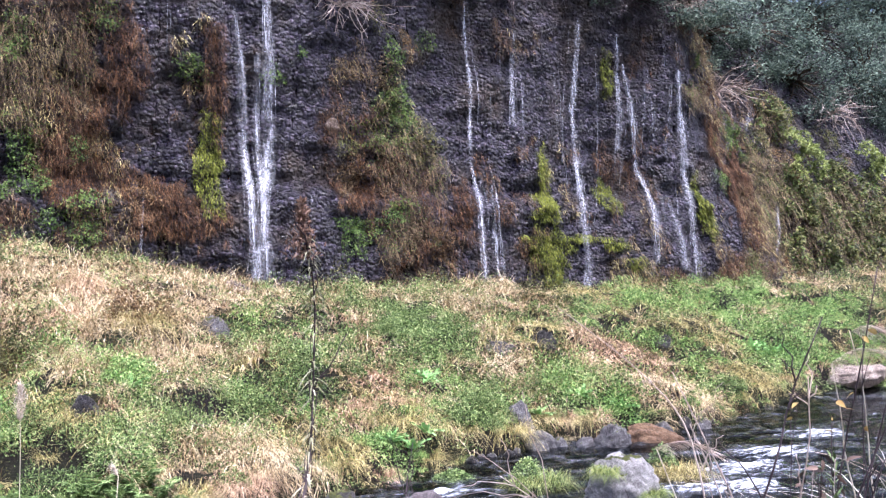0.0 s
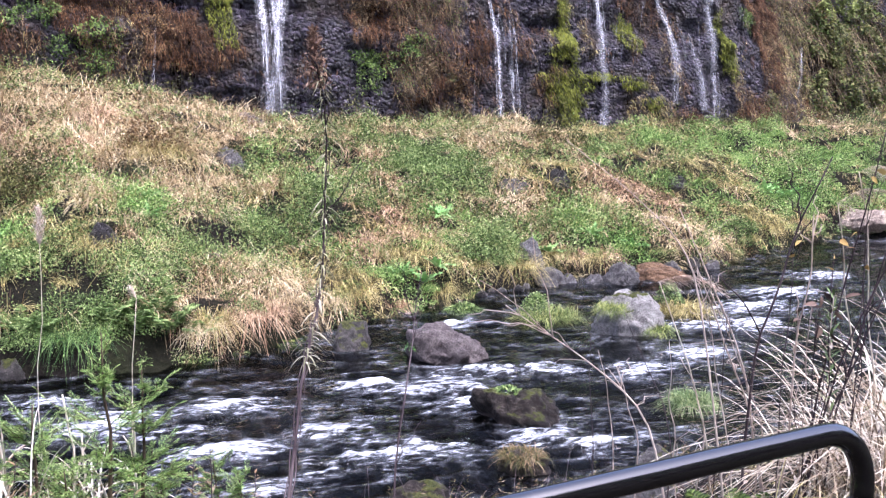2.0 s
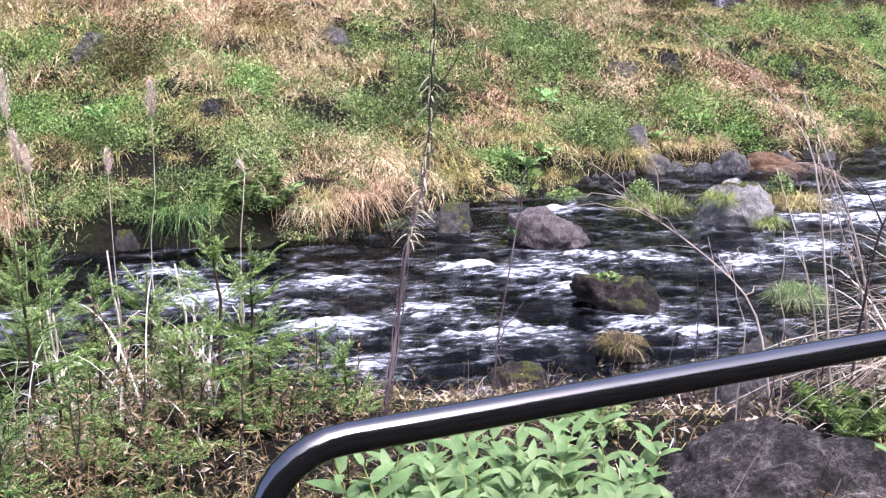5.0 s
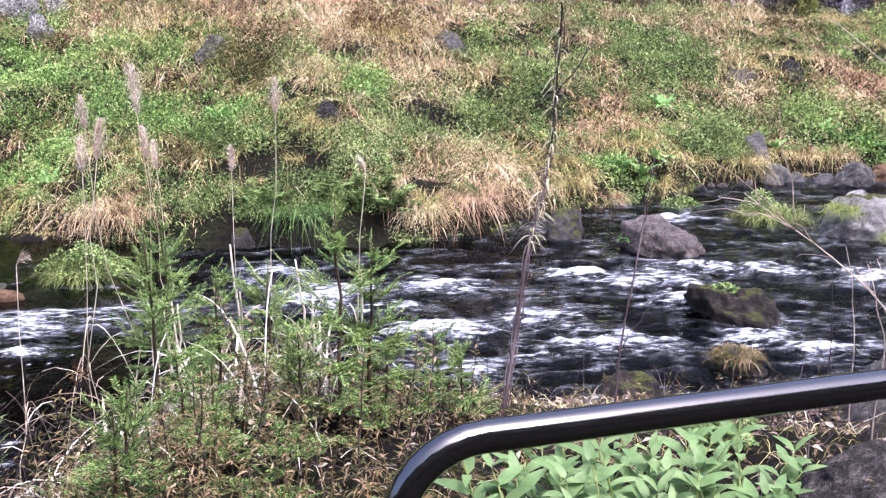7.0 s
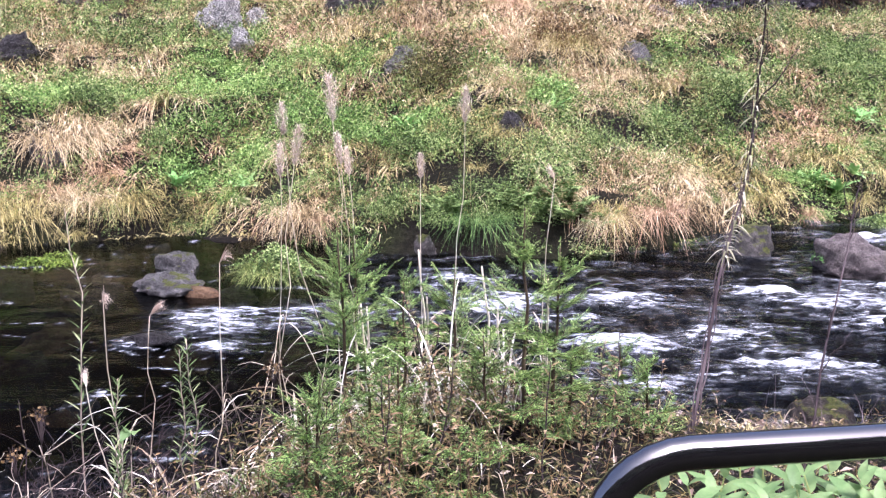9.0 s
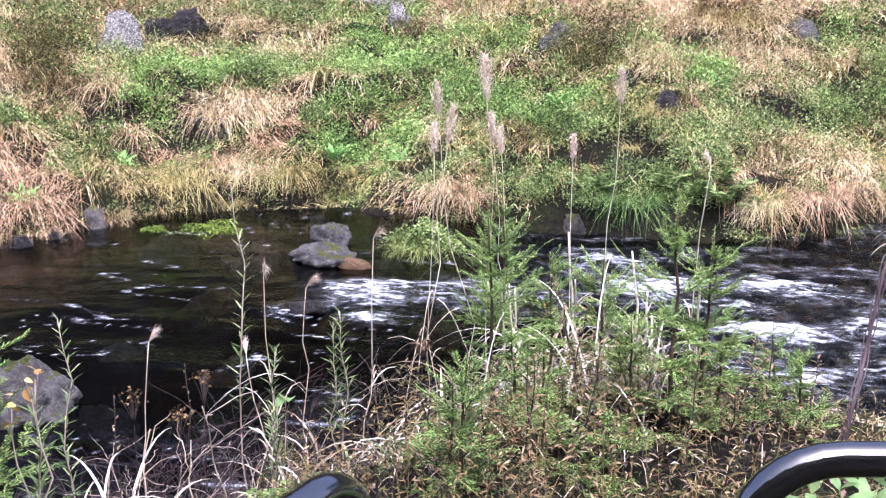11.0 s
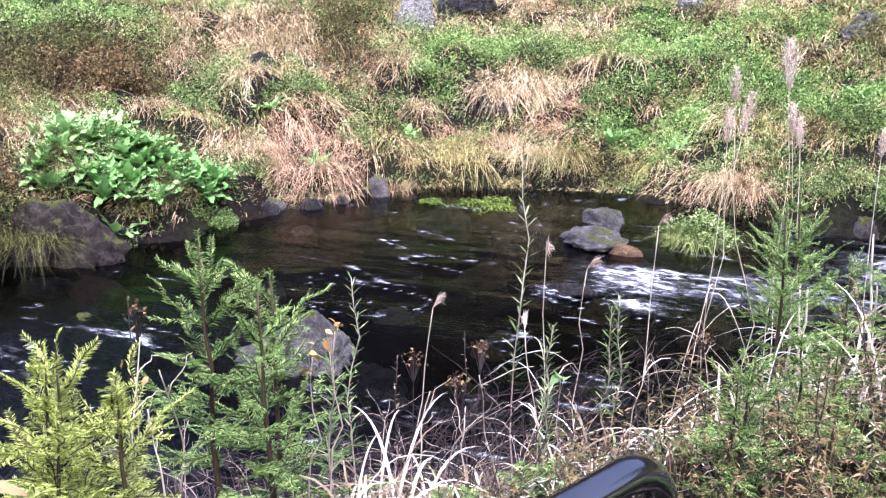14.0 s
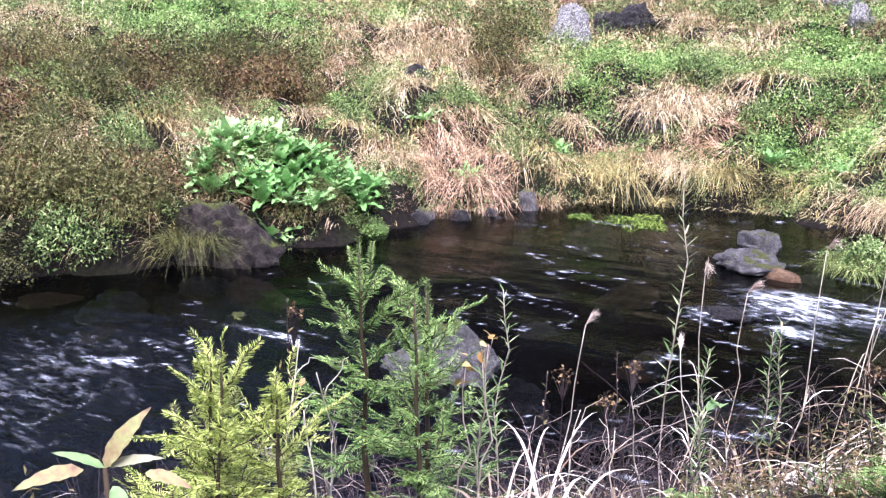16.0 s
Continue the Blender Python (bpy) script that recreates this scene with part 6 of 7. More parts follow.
def reed(x, y, h, plume, label, seed, lean=(0, 0), leaves=5, thin=1.0):
    """A stalk of silver grass with a few arching leaves and a plume."""
    z = float(land(x, y))
    base = thing("silver_grass", label, "reed", (x, y, z), "silver grass stalks on the near bank")
    top = np.array((lean[0] * h, lean[1] * h, h))
    path = curve_path((0, 0, -0.05), top, 0, 9, 0.03 * h, seed)
    part("stem", Soup().tube(path, np.linspace(0.0035, 0.0018, 9) * thin, 5).mesh("stem", M_reed, True), base)
    n = leaves
    f = rng.uniform(0.05, 0.55, n)
    root = np.stack([np.interp(f, np.linspace(0, 1, 9), path[:, i]) for i in range(3)], 1)
    if n:
        part("leaves", Soup().blades(root, ways(n, 10, 40), rng.uniform(0.35, 0.75, n) * min(1.2, h), 0.009, rng.uniform(0.9, 1.9, n), 7).mesh("leaves", M_reed), base)
    if plume > 0.15:
        m = 420
        f = rng.uniform(0, 1, m)
        d = unit(path[-1] - path[-3])
        root = path[-1] - d * plume * 0.5 + d * (plume * f)[:, None] + rng.normal(size=(m, 3)) * (0.075 * plume * np.sin(math.pi * np.clip(f, 0.03, 0.97)))[:, None]
        w = d + rng.normal(size=(m, 3)) * 0.28
        part("plume", Soup().blades(root, w, rng.uniform(0.25, 0.45, m) * plume, 0.003, 0.5, 2).mesh("plume", M_plume), base, "soft pinkish-tan seed plume")
    elif plume:
        m = 110
        f = rng.uniform(0, 1, m)
        d = unit(path[-1] - path[-3])
        flop = np.array((math.cos(seed), math.sin(seed), 0.0))
        root = path[-1] + (d * 0.5 + flop * 0.25) * (plume * 0.8 * f)[:, None]
        w = d * 0.8 + flop * rng.uniform(0.3, 1.0, m)[:, None] + rng.normal(size=(m, 3)) * 0.12
        part("plume", Soup().blades(root, w, rng.uniform(0.45, 0.9, m) * plume, 0.0028, rng.uniform(0.1, 0.8, m), 4).mesh("plume", M_plume), base, "small pale cream seed plume hanging to one side")
    return base


REEDS = [(-3.8, 5.73, 2.63, 0.3), (-3.89, 5.66, 2.52, 0.2), (-4.07, 5.23, 2.34, 0.24), (-3.97, 5.3, 2.23, 0.2), (-3.61, 5.82, 2.29, 0.2), (-3.66, 5.76, 2.15, 0.18), (-3.35, 5.95, 2.08, 0.16), (-3.03, 5.97, 2.36, 0.22), (-3.53, 3.37, 1.28, 0.12), (-3.5, 4.01, 1.38, 0.1), (-3.41, 3.46, 1.11, 0.1), (-3.61, 2.51, 1.14, 0.09), (-3.15, 3.06, 0.8, 0.09), (-2.05, 5.05, 1.3, 0.1)]
for i, (x, y, h, pl) in enumerate(REEDS):
    reed(x, y, h, pl, "tall silver grass stalk with a pinkish plume" if pl > 0.15 else "dry silver grass stalk with a small pale plume", i * 7, (rng.normal() * 0.05, rng.normal() * 0.05), 3 if h > 1.5 else 5)


def grass_clump(x, y, h, n, material, label, r=0.2, width=0.015, lean=(3, 38), bend=(0.5, 2.2), name="dry_grass_clump"):
    z = float(land(x, y))
    s = Soup()
    a, q = rng.uniform(0, 6.28, n), np.sqrt(rng.uniform(0, 1, n)) * r
    px, py = x + q * np.cos(a), y + q * np.sin(a)
    root = np.stack([px - x, py - y, land(px, py) - z - 0.02], 1)
    s.blades(root, ways(n, *lean), rng.uniform(0.5, 1.25, n) * h * 1.1, width * rng.uniform(0.5, 1.2, n), rng.uniform(*bend, n), 8)
    ob = new(name, s.mesh(name, material))
    ob.location = (x, y, z)
    return tagged(ob, label, "grass")


CLUMPS = [(-2.81, 4.27, 0.9), (-2.69, 4.48, 0.82), (-2.81, 3.65, 0.65), (-3.22, 1.99, 0.85), (-2.73, 4.86, 1.06), (-2.9, 4.73, 1.01), (-2.45, 4.78, 0.87), (-2.61, 4.79, 0.92), (-3.18, 2.07, 0.79), (-3.08, 1.81, 0.65), (-3.17, 3.65, 0.81), (-2.78, 3.98, 0.67), (-3.3, 2.6, 0.65), (-3.0, 3.0, 0.6), (-2.9, 2.4, 0.55), (-3.6, 2.9, 0.6), (-3.5, 1.9, 0.6)]
for i, (x, y, h) in enumerate(CLUMPS):
    grass_clump(x, y, h * 1.05, 20, M_reed, "bleached dry grass clump with arching blades", width=0.02)
    grass_clump(x + 0.1, y - 0.12, h * 0.7, 14, M_reedgreen, "grey-green grass blades among the dry clump", name="grass_clump")
for x, y, h in [(-2.5, 4.2, 0.85), (-2.3, 4.4, 0.8), (-2.15, 4.1, 0.7), (-2.55, 3.8, 0.75), (-1.9, 4.2, 0.6), (-2.7, 4.6, 1.0), (-3.0, 4.9, 1.05), (-2.0, 4.6, 0.75)]:
    grass_clump(x, y, h * 1.2, 9, M_reed, "bleached dry grass clump among the saplings", 0.1, 0.014, (2, 22), (0.3, 1.2))
for x, y, h in [(-2.75, 1.9, 0.55), (-2.85, 2.05, 0.6), (-2.7, 1.72, 0.5), (-2.62, 1.95, 0.45)]:
    grass_clump(x, y, h * 1.3, 16, M_reed, "bleached arching grass blades among the saplings", 0.1, 0.015, (5, 35), (0.5, 1.3))
for x, y, h in [(1.62, 4.85, 0.8), (1.7, 4.8, 0.8), (1.8, 4.9, 0.85), (1.55, 5.1, 0.95), (1.85, 5.2, 0.95), (2.1, 5.3, 1.0), (2.4, 5.6, 1.1), (1.75, 4.6, 0.6)]:
    grass_clump(x, y, h * 1.65, 110, M_reed, "heap of bleached dry grass by the railing post", 0.26, 0.011, (3, 42), (0.35, 1.1))
for x, y, h in [(1.2, 4.3, 0.5), (1.35, 4.0, 0.45), (1.5, 4.3, 0.55), (1.3, 4.7, 0.5)]:
    grass_clump(x, y, h, 70, M_olive, "yellowing green grass at the railing post", 0.16, 0.008, (3, 40), (0.3, 1.5), name="grass_clump")


def fern(x, y, z_up, n, size, material, label, seed, group="ferns on the near bank"):
    """Fronds of paired leaflets from one crown."""
    base = thing("fern", label, "fern", (x, y, float(land(x, y)) - 0.01 + z_up), group)
    for k in range(n):
        a = seed + k * 2.4
        ti = math.radians(rng.uniform(25, 65))
        e = np.array((math.sin(ti) * math.cos(a), math.sin(ti) * math.sin(a), math.cos(ti) * 0.8)) * size * rng.uniform(0.7, 1.1)
        path = curve_path((0, 0, 0), e, 0.12 * size, 14, 0.01, seed + k)
        s = Soup().tube(path, np.linspace(0.002, 0.0008, 14), 4)
        f = np.linspace(0.15, 1, 40)
        pts = np.stack([np.interp(f, np.linspace(0, 1, 14), path[:, i]) for i in range(3)], 1)
        d = unit(e)
        side = unit(np.cross(d, (0, 0, 1.0)))
        w = side * np.where(np.arange(40) % 2, 1.0, -1.0)[:, None] + d * 0.35 + rng.normal(size=(40, 3)) * 0.08
        s.leaves(pts, w, np.tile((0.0, 0.0, 1.0), (40, 1)) + rng.normal(size=(40, 3)) * 0.15, size * 0.24 * np.sin(math.pi * (0.12 + 0.86 * f)) + 0.006, size * 0.045)
        part("frond", s.mesh("frond", material), base)
    return base


for i, (x, y, size) in enumerate([(0.95, 4.15, 0.27), (1.05, 4.4, 0.28), (0.85, 4.5, 0.25), (-0.1, 4.3, 0.26), (-2.9, 2.75, 0.24), (-2.75, 2.2, 0.2), (-2.1, 3.7, 0.2), (-1.6, 4.2, 0.2), (-2.5, 3.3, 0.18)]):
    fern(x, y, 0, 9, size, M_cliffgreen if i < 3 else M_fern, "green fern in litter on the near bank", i * 1.9)

for i, (x, y, size) in enumerate([(-5.67, 14.5, 0.7), (-6.1, 14.35, 0.6), (-5.3, 14.7, 0.55), (-6.5, 14.3, 0.6), (-7.35, 13.75, 0.5), (-7.6, 13.7, 0.5), (-5.9, 14.7, 0.6)]):
    fern(x, y, 0.05, 9, size, M_fern, "large green fern hanging over the far water edge", i * 1.3, "ferns on the far water edge")


def leafy_stalk(x, y, h, n, material, label, seed, leaf=(0.07, 0.13), wide=0.22, lean=(0, 0), stem=M_twig, start=0.15, droop=0.25):
    z = float(land(x, y))
    base = thing("leafy_stalk", label, "plant", (x, y, z), "leafy stalks on the near bank")
    path = curve_path((0, 0, -0.05), (lean[0], lean[1], h), 0, 10, 0.04 * h, seed)
    part("stem", Soup().tube(path, np.linspace(0.005, 0.0018, 10), 5).mesh("stem", stem, True), base)
    f = start + (1 - start) * (np.arange(n) + 0.5) / n
    root = np.stack([np.interp(f, np.linspace(0, 1, 10), path[:, i]) for i in range(3)], 1)
    a = np.arange(n) * 2.4 + seed
    w = np.stack([np.cos(a), np.sin(a), 0.6 + 0.4 * f + rng.normal(size=n) * 0.2], 1)
    ln = rng.uniform(*leaf, n) * (1 - 0.45 * f)
    part("leaves", Soup().broad(root, w, unit(np.cross(np.cross(unit(w), (0, 0, 1)), unit(w))), ln, ln * wide, droop, 0.2, 4).mesh("leaves", material, True), base)
    return base


for i, (x, y, h) in enumerate([(-3.57, 3.24, 1.77), (-3.18, 3.53, 0.88), (-3.23, 3.15, 0.82), (-3.93, 2.51, 1.33), (-3.2, 3.5, 0.84), (-3.0, 2.9, 0.5), (-2.85, 1.75, 0.7)]):
    leafy_stalk(x, y, h, 64, M_reedgreen, "upright stalk with narrow pale green leaves", i * 3, (0.07, 0.12), 0.13, start=0.35, droop=0.1)
for i, (x, y, h) in enumerate([(-3.64, 1.35, 1.21), (-3.41, 2.78, 0.98), (-3.48, 2.46, 0.9), (-3.1, 2.2, 0.42)]):
    leafy_stalk(x, y, h, 9, M_withered, "withered brown flower stalk", 40 + i * 3, (0.03, 0.06), 0.4, start=0.7, stem=M_darktwig)


def leafy_shrub(x, y, h, seed):
    """A knee-high shrub of opposite pointed light green leaves."""
    z = float(land(x, y))
    base = thing("leafy_shrub", "low shrub with pointed light green leaves under the railing", "shrub", (x, y, z), "light green shrubs below the railing")
    for k in range(5):
        a = seed + k * 1.7
        e = np.array((math.cos(a) * 0.14, math.sin(a) * 0.14, h * rng.uniform(0.8, 1.08)))
        path = curve_path((0, 0, -0.03), e, 0.03, 7, 0.02, seed + k)
        stem = part("stem", Soup().tube(path, np.linspace(0.004, 0.002, 7), 5).mesh("stem", M_grass, True), base)
        m = 7
        for j in range(m):
            f = 0.3 + 0.7 * j / (m - 1)
            p = np.array([np.interp(f, np.linspace(0, 1, 7), path[:, i]) for i in range(3)])
            b = a + j * 1.57
            for sgn in (0, math.pi):
                w = np.array([[math.cos(b + sgn), math.sin(b + sgn), 0.75 + 0.5 * (f > 0.9) + rng.normal() * 0.25]])
                ln = rng.uniform(0.07, 0.105) * (0.75 if f > 0.9 else 1)
                part("leaf", Soup().broad(p[None], w, np.array([(0.0, -0.25, 1.0)]) + rng.normal(size=(1, 3)) * 0.15, ln, ln * 0.36, 0.3, 0.3, 6).mesh("leaf", M_shrubleaf, True), stem)


for i, (x, y, h) in enumerate([(-0.46, 2.39, 0.45), (-0.34, 2.53, 0.45), (-0.13, 2.67, 0.43), (-0.03, 2.37, 0.38), (-0.21, 2.24, 0.42), (0.1, 2.47, 0.36), (0.05, 2.72, 0.42), (-0.25, 2.45, 0.44), (-0.6, 2.25, 0.36), (-0.15, 2.5, 0.44), (-0.4, 2.3, 0.42)]):
    leafy_shrub(x, y, h, i * 2.1)


# seedlings, withered herbs and broken reed stems under the saplings
for i in range(4):
    x, y = rng.uniform(-2.75, -1.35), rng.uniform(3.1, 4.3)
    conifer(x, y, rng.uniform(0.2, 0.36), M_conifer, "low conifer seedling in withered herbs", 200 + i * 7, 0.0)
for i in range(26):
    x, y = rng.uniform(-2.7, -1.2), rng.uniform(3.3, 4.7)
    leafy_stalk(x, y, rng.uniform(0.3, 0.6), 34, M_withered, "withered herb stalk with drooping brown-green leaves", 300 + i, (0.04, 0.085), 0.26, (rng.normal() * 0.08, rng.normal() * 0.08), M_darktwig, 0.1, 0.5)
for i, (x, y, h) in enumerate([(-2.95, 4.55, 0.78), (-2.88, 4.6, 0.7), (-2.55, 4.75, 0.85), (-2.5, 4.6, 0.6), (-2.2, 4.75, 0.72), (-2.1, 4.6, 0.5), (-1.75, 4.4, 0.7), (-2.7, 4.3, 0.66)]):
    reed(x, y, h, 0, "broken bleached reed stem among the saplings", 500 + i, (rng.normal() * 0.06, rng.normal() * 0.06), 4, 2.4)


# withered leaves and litter between the railing and the saplings
def near_cover():
    n = 150000
    x, y = rng.uniform(-7.5, 7.5, n), rng.uniform(0.0, 20, n)
    out = (x - RAIL_A[0]) * RAIL_OUT[0] + (y - RAIL_A[1]) * RAIL_OUT[1]
    wet = -shore_distance(NEAR_SHORE, x, y)
    ok = (out > 0.1) & (wet > 0.0) & (rng.uniform(0, 1, n) < np.clip(6 / np.hypot(x, y), 0, 1))
    x, y, out, wet = x[ok], y[ok], out[ok], wet[ok]
    n = len(x)
    p = np.stack([x, y, land(x, y)], 1)
    r, m = rng.uniform(0, 1, n), fbm(x * 1.1, y * 1.1, 0, 81, 2)
    close = np.exp(-((x + 1.9) ** 2 + (y - 3.4) ** 2) / 1.3)
    edge = smooth(wet, 0.2, 1.8)
    # withered leafy herbs: thin stems with small leaves
    sel = r < 0.03 + 0.36 * close
    k = sel.sum()
    h = rng.uniform(0.15, 0.5, k) * (0.45 + 0.75 * close[sel])
    w = ways(k, 0, 35)
    tagged(new("withered_stems", Soup().blades(p[sel], w, h, 0.004, rng.uniform(0.1, 0.6, k), 3).mesh("withered_stems", M_thicket)), "thin brown stems of withered herbs", "ground cover", kind="stuff")
    per = 14
    f = rng.uniform(0.25, 1.0, k * per)
    root = np.repeat(p[sel], per, 0) + np.repeat(w * h[:, None], per, 0) * f[:, None]
    tagged(new("withered_herbs", Soup().leaves(root, ways(k * per, 40, 130), unit(rng.normal(size=(k * per, 3)) * 0.5 + (0, -0.4, 0.8)), rng.uniform(0.018, 0.045, k * per), rng.uniform(0.004, 0.009, k * per)).mesh("withered_herbs", M_withered)), "withered brown-green leafy herbs below the saplings", "ground cover", kind="stuff")
    g = (r > 0.5) & (r < 0.5 + 0.22 * smooth(x, -2.6, -1.0) + 0.05) & (m > -0.15)
    k = g.sum()
    tagged(new("near_grass", Soup().blades(p[g], ways(k, 5, 60), rng.uniform(0.08, 0.3, k) * (0.4 + 0.6 * edge[g]) * np.clip(y[g] / 6, 1, 2), 0.005 * np.clip(y[g] / 6, 1, 2.5), rng.uniform(0.4, 1.6, k), 4).mesh("near_grass", M_olive)), "thin yellowing grass on the near bank", "grass", kind="stuff")
    d = (r > 0.93) & (rng.uniform(0, 1, n) < (0.15 + 0.7 * edge) * np.where(x < -2.7, 0.4, 1.0))
    k = d.sum()
    tagged(new("near_dry_grass", Soup().blades(p[d], ways(k, 10, 80), rng.uniform(0.12, 0.45, k), 0.006, rng.uniform(0.6, 2.0, k), 5).mesh("near_dry_grass", M_reed)), "bleached fallen grass on the near bank", "grass", kind="stuff")
    b = ((r > 0.75) & (r < 0.9)) | ((x < -2.7) & (y > 0.6) & (y < 5.5) & (r > 0.05) & (r < 0.5))
    k = b.sum()
    tagged(new("brush", Soup().blades(p[b], ways(k, 10, 75), rng.uniform(0.15, 0.6, k), 0.004, rng.uniform(0.1, 1.5, k), 5).mesh("brush", M_darktwig)), "tangled dark brown brushwood on the near bank", "brush", kind="stuff")


near_cover()


# fallen leaves on the near bank
def litter():
    n = 4000
    x, y = rng.uniform(-4.6, 2.6, n), rng.uniform(0.3, 7.5, n)
    out = (x - RAIL_A[0]) * RAIL_OUT[0] + (y - RAIL_A[1]) * RAIL_OUT[1]
    ok = (out > 0.05) & (-shore_distance(NEAR_SHORE, x, y) > 0.4)
    x, y = x[ok], y[ok]
    n = len(x)
    ln = rng.uniform(0.025, 0.06, n)
    p = np.stack([x, y, land(x, y) + rng.uniform(0.01, 0.06, n)], 1)
    tagged(new("leaf_litter", Soup().leaves(p, ways(n, 65, 105), unit(rng.normal(size=(n, 3)) * 0.35 + (0, -0.2, 1)), ln, ln * rng.uniform(0.35, 0.6, n), 0.35).mesh("leaf_litter", M_litter)), "fallen brown and pinkish leaves on the near bank", "leaf litter", kind="stuff")


litter()


def twig(points, r0, r1, material, label, seed, name="bare_twig", side=0, spread_r=0.25):
    pts = np.array(points, float)
    s = np.linspace(0, 1, len(pts))
    t = np.linspace(0, 1, 14)
    path = np.stack([np.interp(t, s, pts[:, i]) for i in range(3)], 1)
    for _ in range(2):
        path[1:-1] = (path[:-2] + 2 * path[1:-1] + path[2:]) / 4
    path[:, 0] += 0.015 * vnoise(t * 6, seed, 0, 91)
    off = path[0].copy()
    base = thing(name, label, "twig", tuple(off.tolist()))
    part("stem", Soup().tube(path - off, np.linspace(r0, r1, 14), 6).mesh("stem", material, True), base)
    if side:
        for k in range(side):
            i = rng.integers(4, 13)
            d = unit(path[min(i + 1, 13)] - path[i - 1])
            e = path[i] + (d * rng.uniform(0.5, 1) + rng.normal(size=3) * 0.5) * spread_r * rng.uniform(0.5, 1.1)
            part("side_twig", Soup().tube(curve_path(path[i] - off, e - off, 0.02, 6, 0.02, seed + k), np.linspace(r1 * 1.3, r1 * 0.6, 6), 4).mesh("side_twig", material), base)
    return base, path


def gz(x, y):
    return float(land(x, y)) - 0.05


def at_height(x, y, h):
    return (x, y, float(land(x, y)) + h)


# the tall stem in front of the rapids, wound with withered leaves
base, path = twig([(-0.93, 3.8, gz(-0.93, 3.8)), at_height(-1.0, 4.5, 0.75), at_height(-1.04, 5.09, 1.26), at_height(-1.01, 5.19, 2.1), at_height(-1.08, 5.18, 2.5)], 0.009, 0.0035, M_darktwig, "tall withered stalk with curled leaves and a feathery top", 3, "tall_stalk", 5)
n = 230
f = rng.uniform(0.34, 0.97, n)
root = np.stack([np.interp(f, np.linspace(0, 1, 14), path[:, i]) for i in range(3)], 1) - np.array(base.location)
part("curled_leaves", Soup().blades(root, ways(n, 35, 85), rng.uniform(0.045, 0.1, n), 0.011, rng.uniform(0.7, 1.5, n), 7).mesh("curled_leaves", M_curl), base, "narrow grey-green leaves curled downwards")
fine = np.linspace(0, 1, 60)
core = np.stack([np.interp(fine, np.linspace(0, 1, 14), path[:, i]) for i in range(3)], 1) - np.array(base.location)
for turn, share in ((0.0, 46), (2.2, 54), (4.1, 34)):
    own = core + np.stack([0.016 * np.sin(fine * 34 + turn), 0.016 * np.cos(fine * 31 + turn), np.zeros(60)], 1)
    part("winding_vine", Soup().tube(own[:share], np.linspace(0.0035, 0.0014, share), 5).mesh("winding_vine", M_darktwig, True), base, "withered vine wound round the stalk")
n = 420
f = rng.uniform(0, 1, n)
root = path[-1] - np.array(base.location) + np.stack([rng.normal(size=n) * 0.042 * (1.1 - f), rng.normal(size=n) * 0.042 * (1.1 - f), 0.3 * f - 0.18], 1)
tagged(part("seed_head", Soup().leaves(root, ways(n, 20, 80), ways(n, 0, 70), 0.034, 0.011).mesh("seed_head", M_cliffseed), base, "feathery brown seed head"), kind="stuff")
twig([(-0.49, 3.76, gz(-0.49, 3.76)), at_height(-0.5, 4.4, 0.85), at_height(-0.51, 5.02, 1.46)], 0.006, 0.002, M_darktwig, "thin dark forked sapling stem", 7, side=8)
twig([(1.01, 4.63, gz(1.01, 4.63)), at_height(1.02, 4.65, 0.6), at_height(1.1, 4.7, 1.1), at_height(1.35, 4.8, 1.75)], 0.008, 0.003, M_darktwig, "long dark arching stem beside the railing", 9, side=6)
twig([(0.95, 4.6, gz(0.95, 4.6)), at_height(0.8, 4.8, 1.2), at_height(0.67, 4.87, 1.46), at_height(0.19, 4.93, 1.93)], 0.005, 0.0015, M_twig, "pale arching twig leaning over the stream", 11, side=6)
twig([(0.7, 4.7, gz(0.7, 4.7)), at_height(0.6, 4.77, 0.56), at_height(0.25, 4.85, 0.9), at_height(-0.1, 4.92, 1.17)], 0.006, 0.002, M_twig, "bare branching twig above the stream", 13, side=12, spread_r=0.3)
for k in range(12):
    x = 0.35 + 0.09 * k + rng.normal() * 0.03
    y = 4.7 + rng.normal() * 0.15
    twig([(x, y, gz(x, y)), at_height(x + rng.normal() * 0.05, y, 0.45), at_height(x + rng.normal() * 0.12, y, 0.7 + 0.45 * rng.uniform())], 0.0035, 0.0012, M_twig if k % 3 else M_darktwig, "thin bare upright twig beside the railing", 20 + k, side=2, spread_r=0.15)
for k in range(150):
    x, y = rng.uniform(-4.7, -2.9), rng.uniform(1.6, 4.4)
    a = rng.uniform(0, 6.28)
    l = rng.uniform(0.25, 0.65)
    twig([(x, y, gz(x, y)), at_height(x + 0.3 * l * math.cos(a), y + 0.3 * l * math.sin(a), l * 0.8), at_height(x + l * math.cos(a), y + l * math.sin(a), l)], 0.003, 0.001, M_darktwig if k % 6 else M_twig, "tangled bare twig at the water edge", 60 + k, side=4, spread_r=0.2)

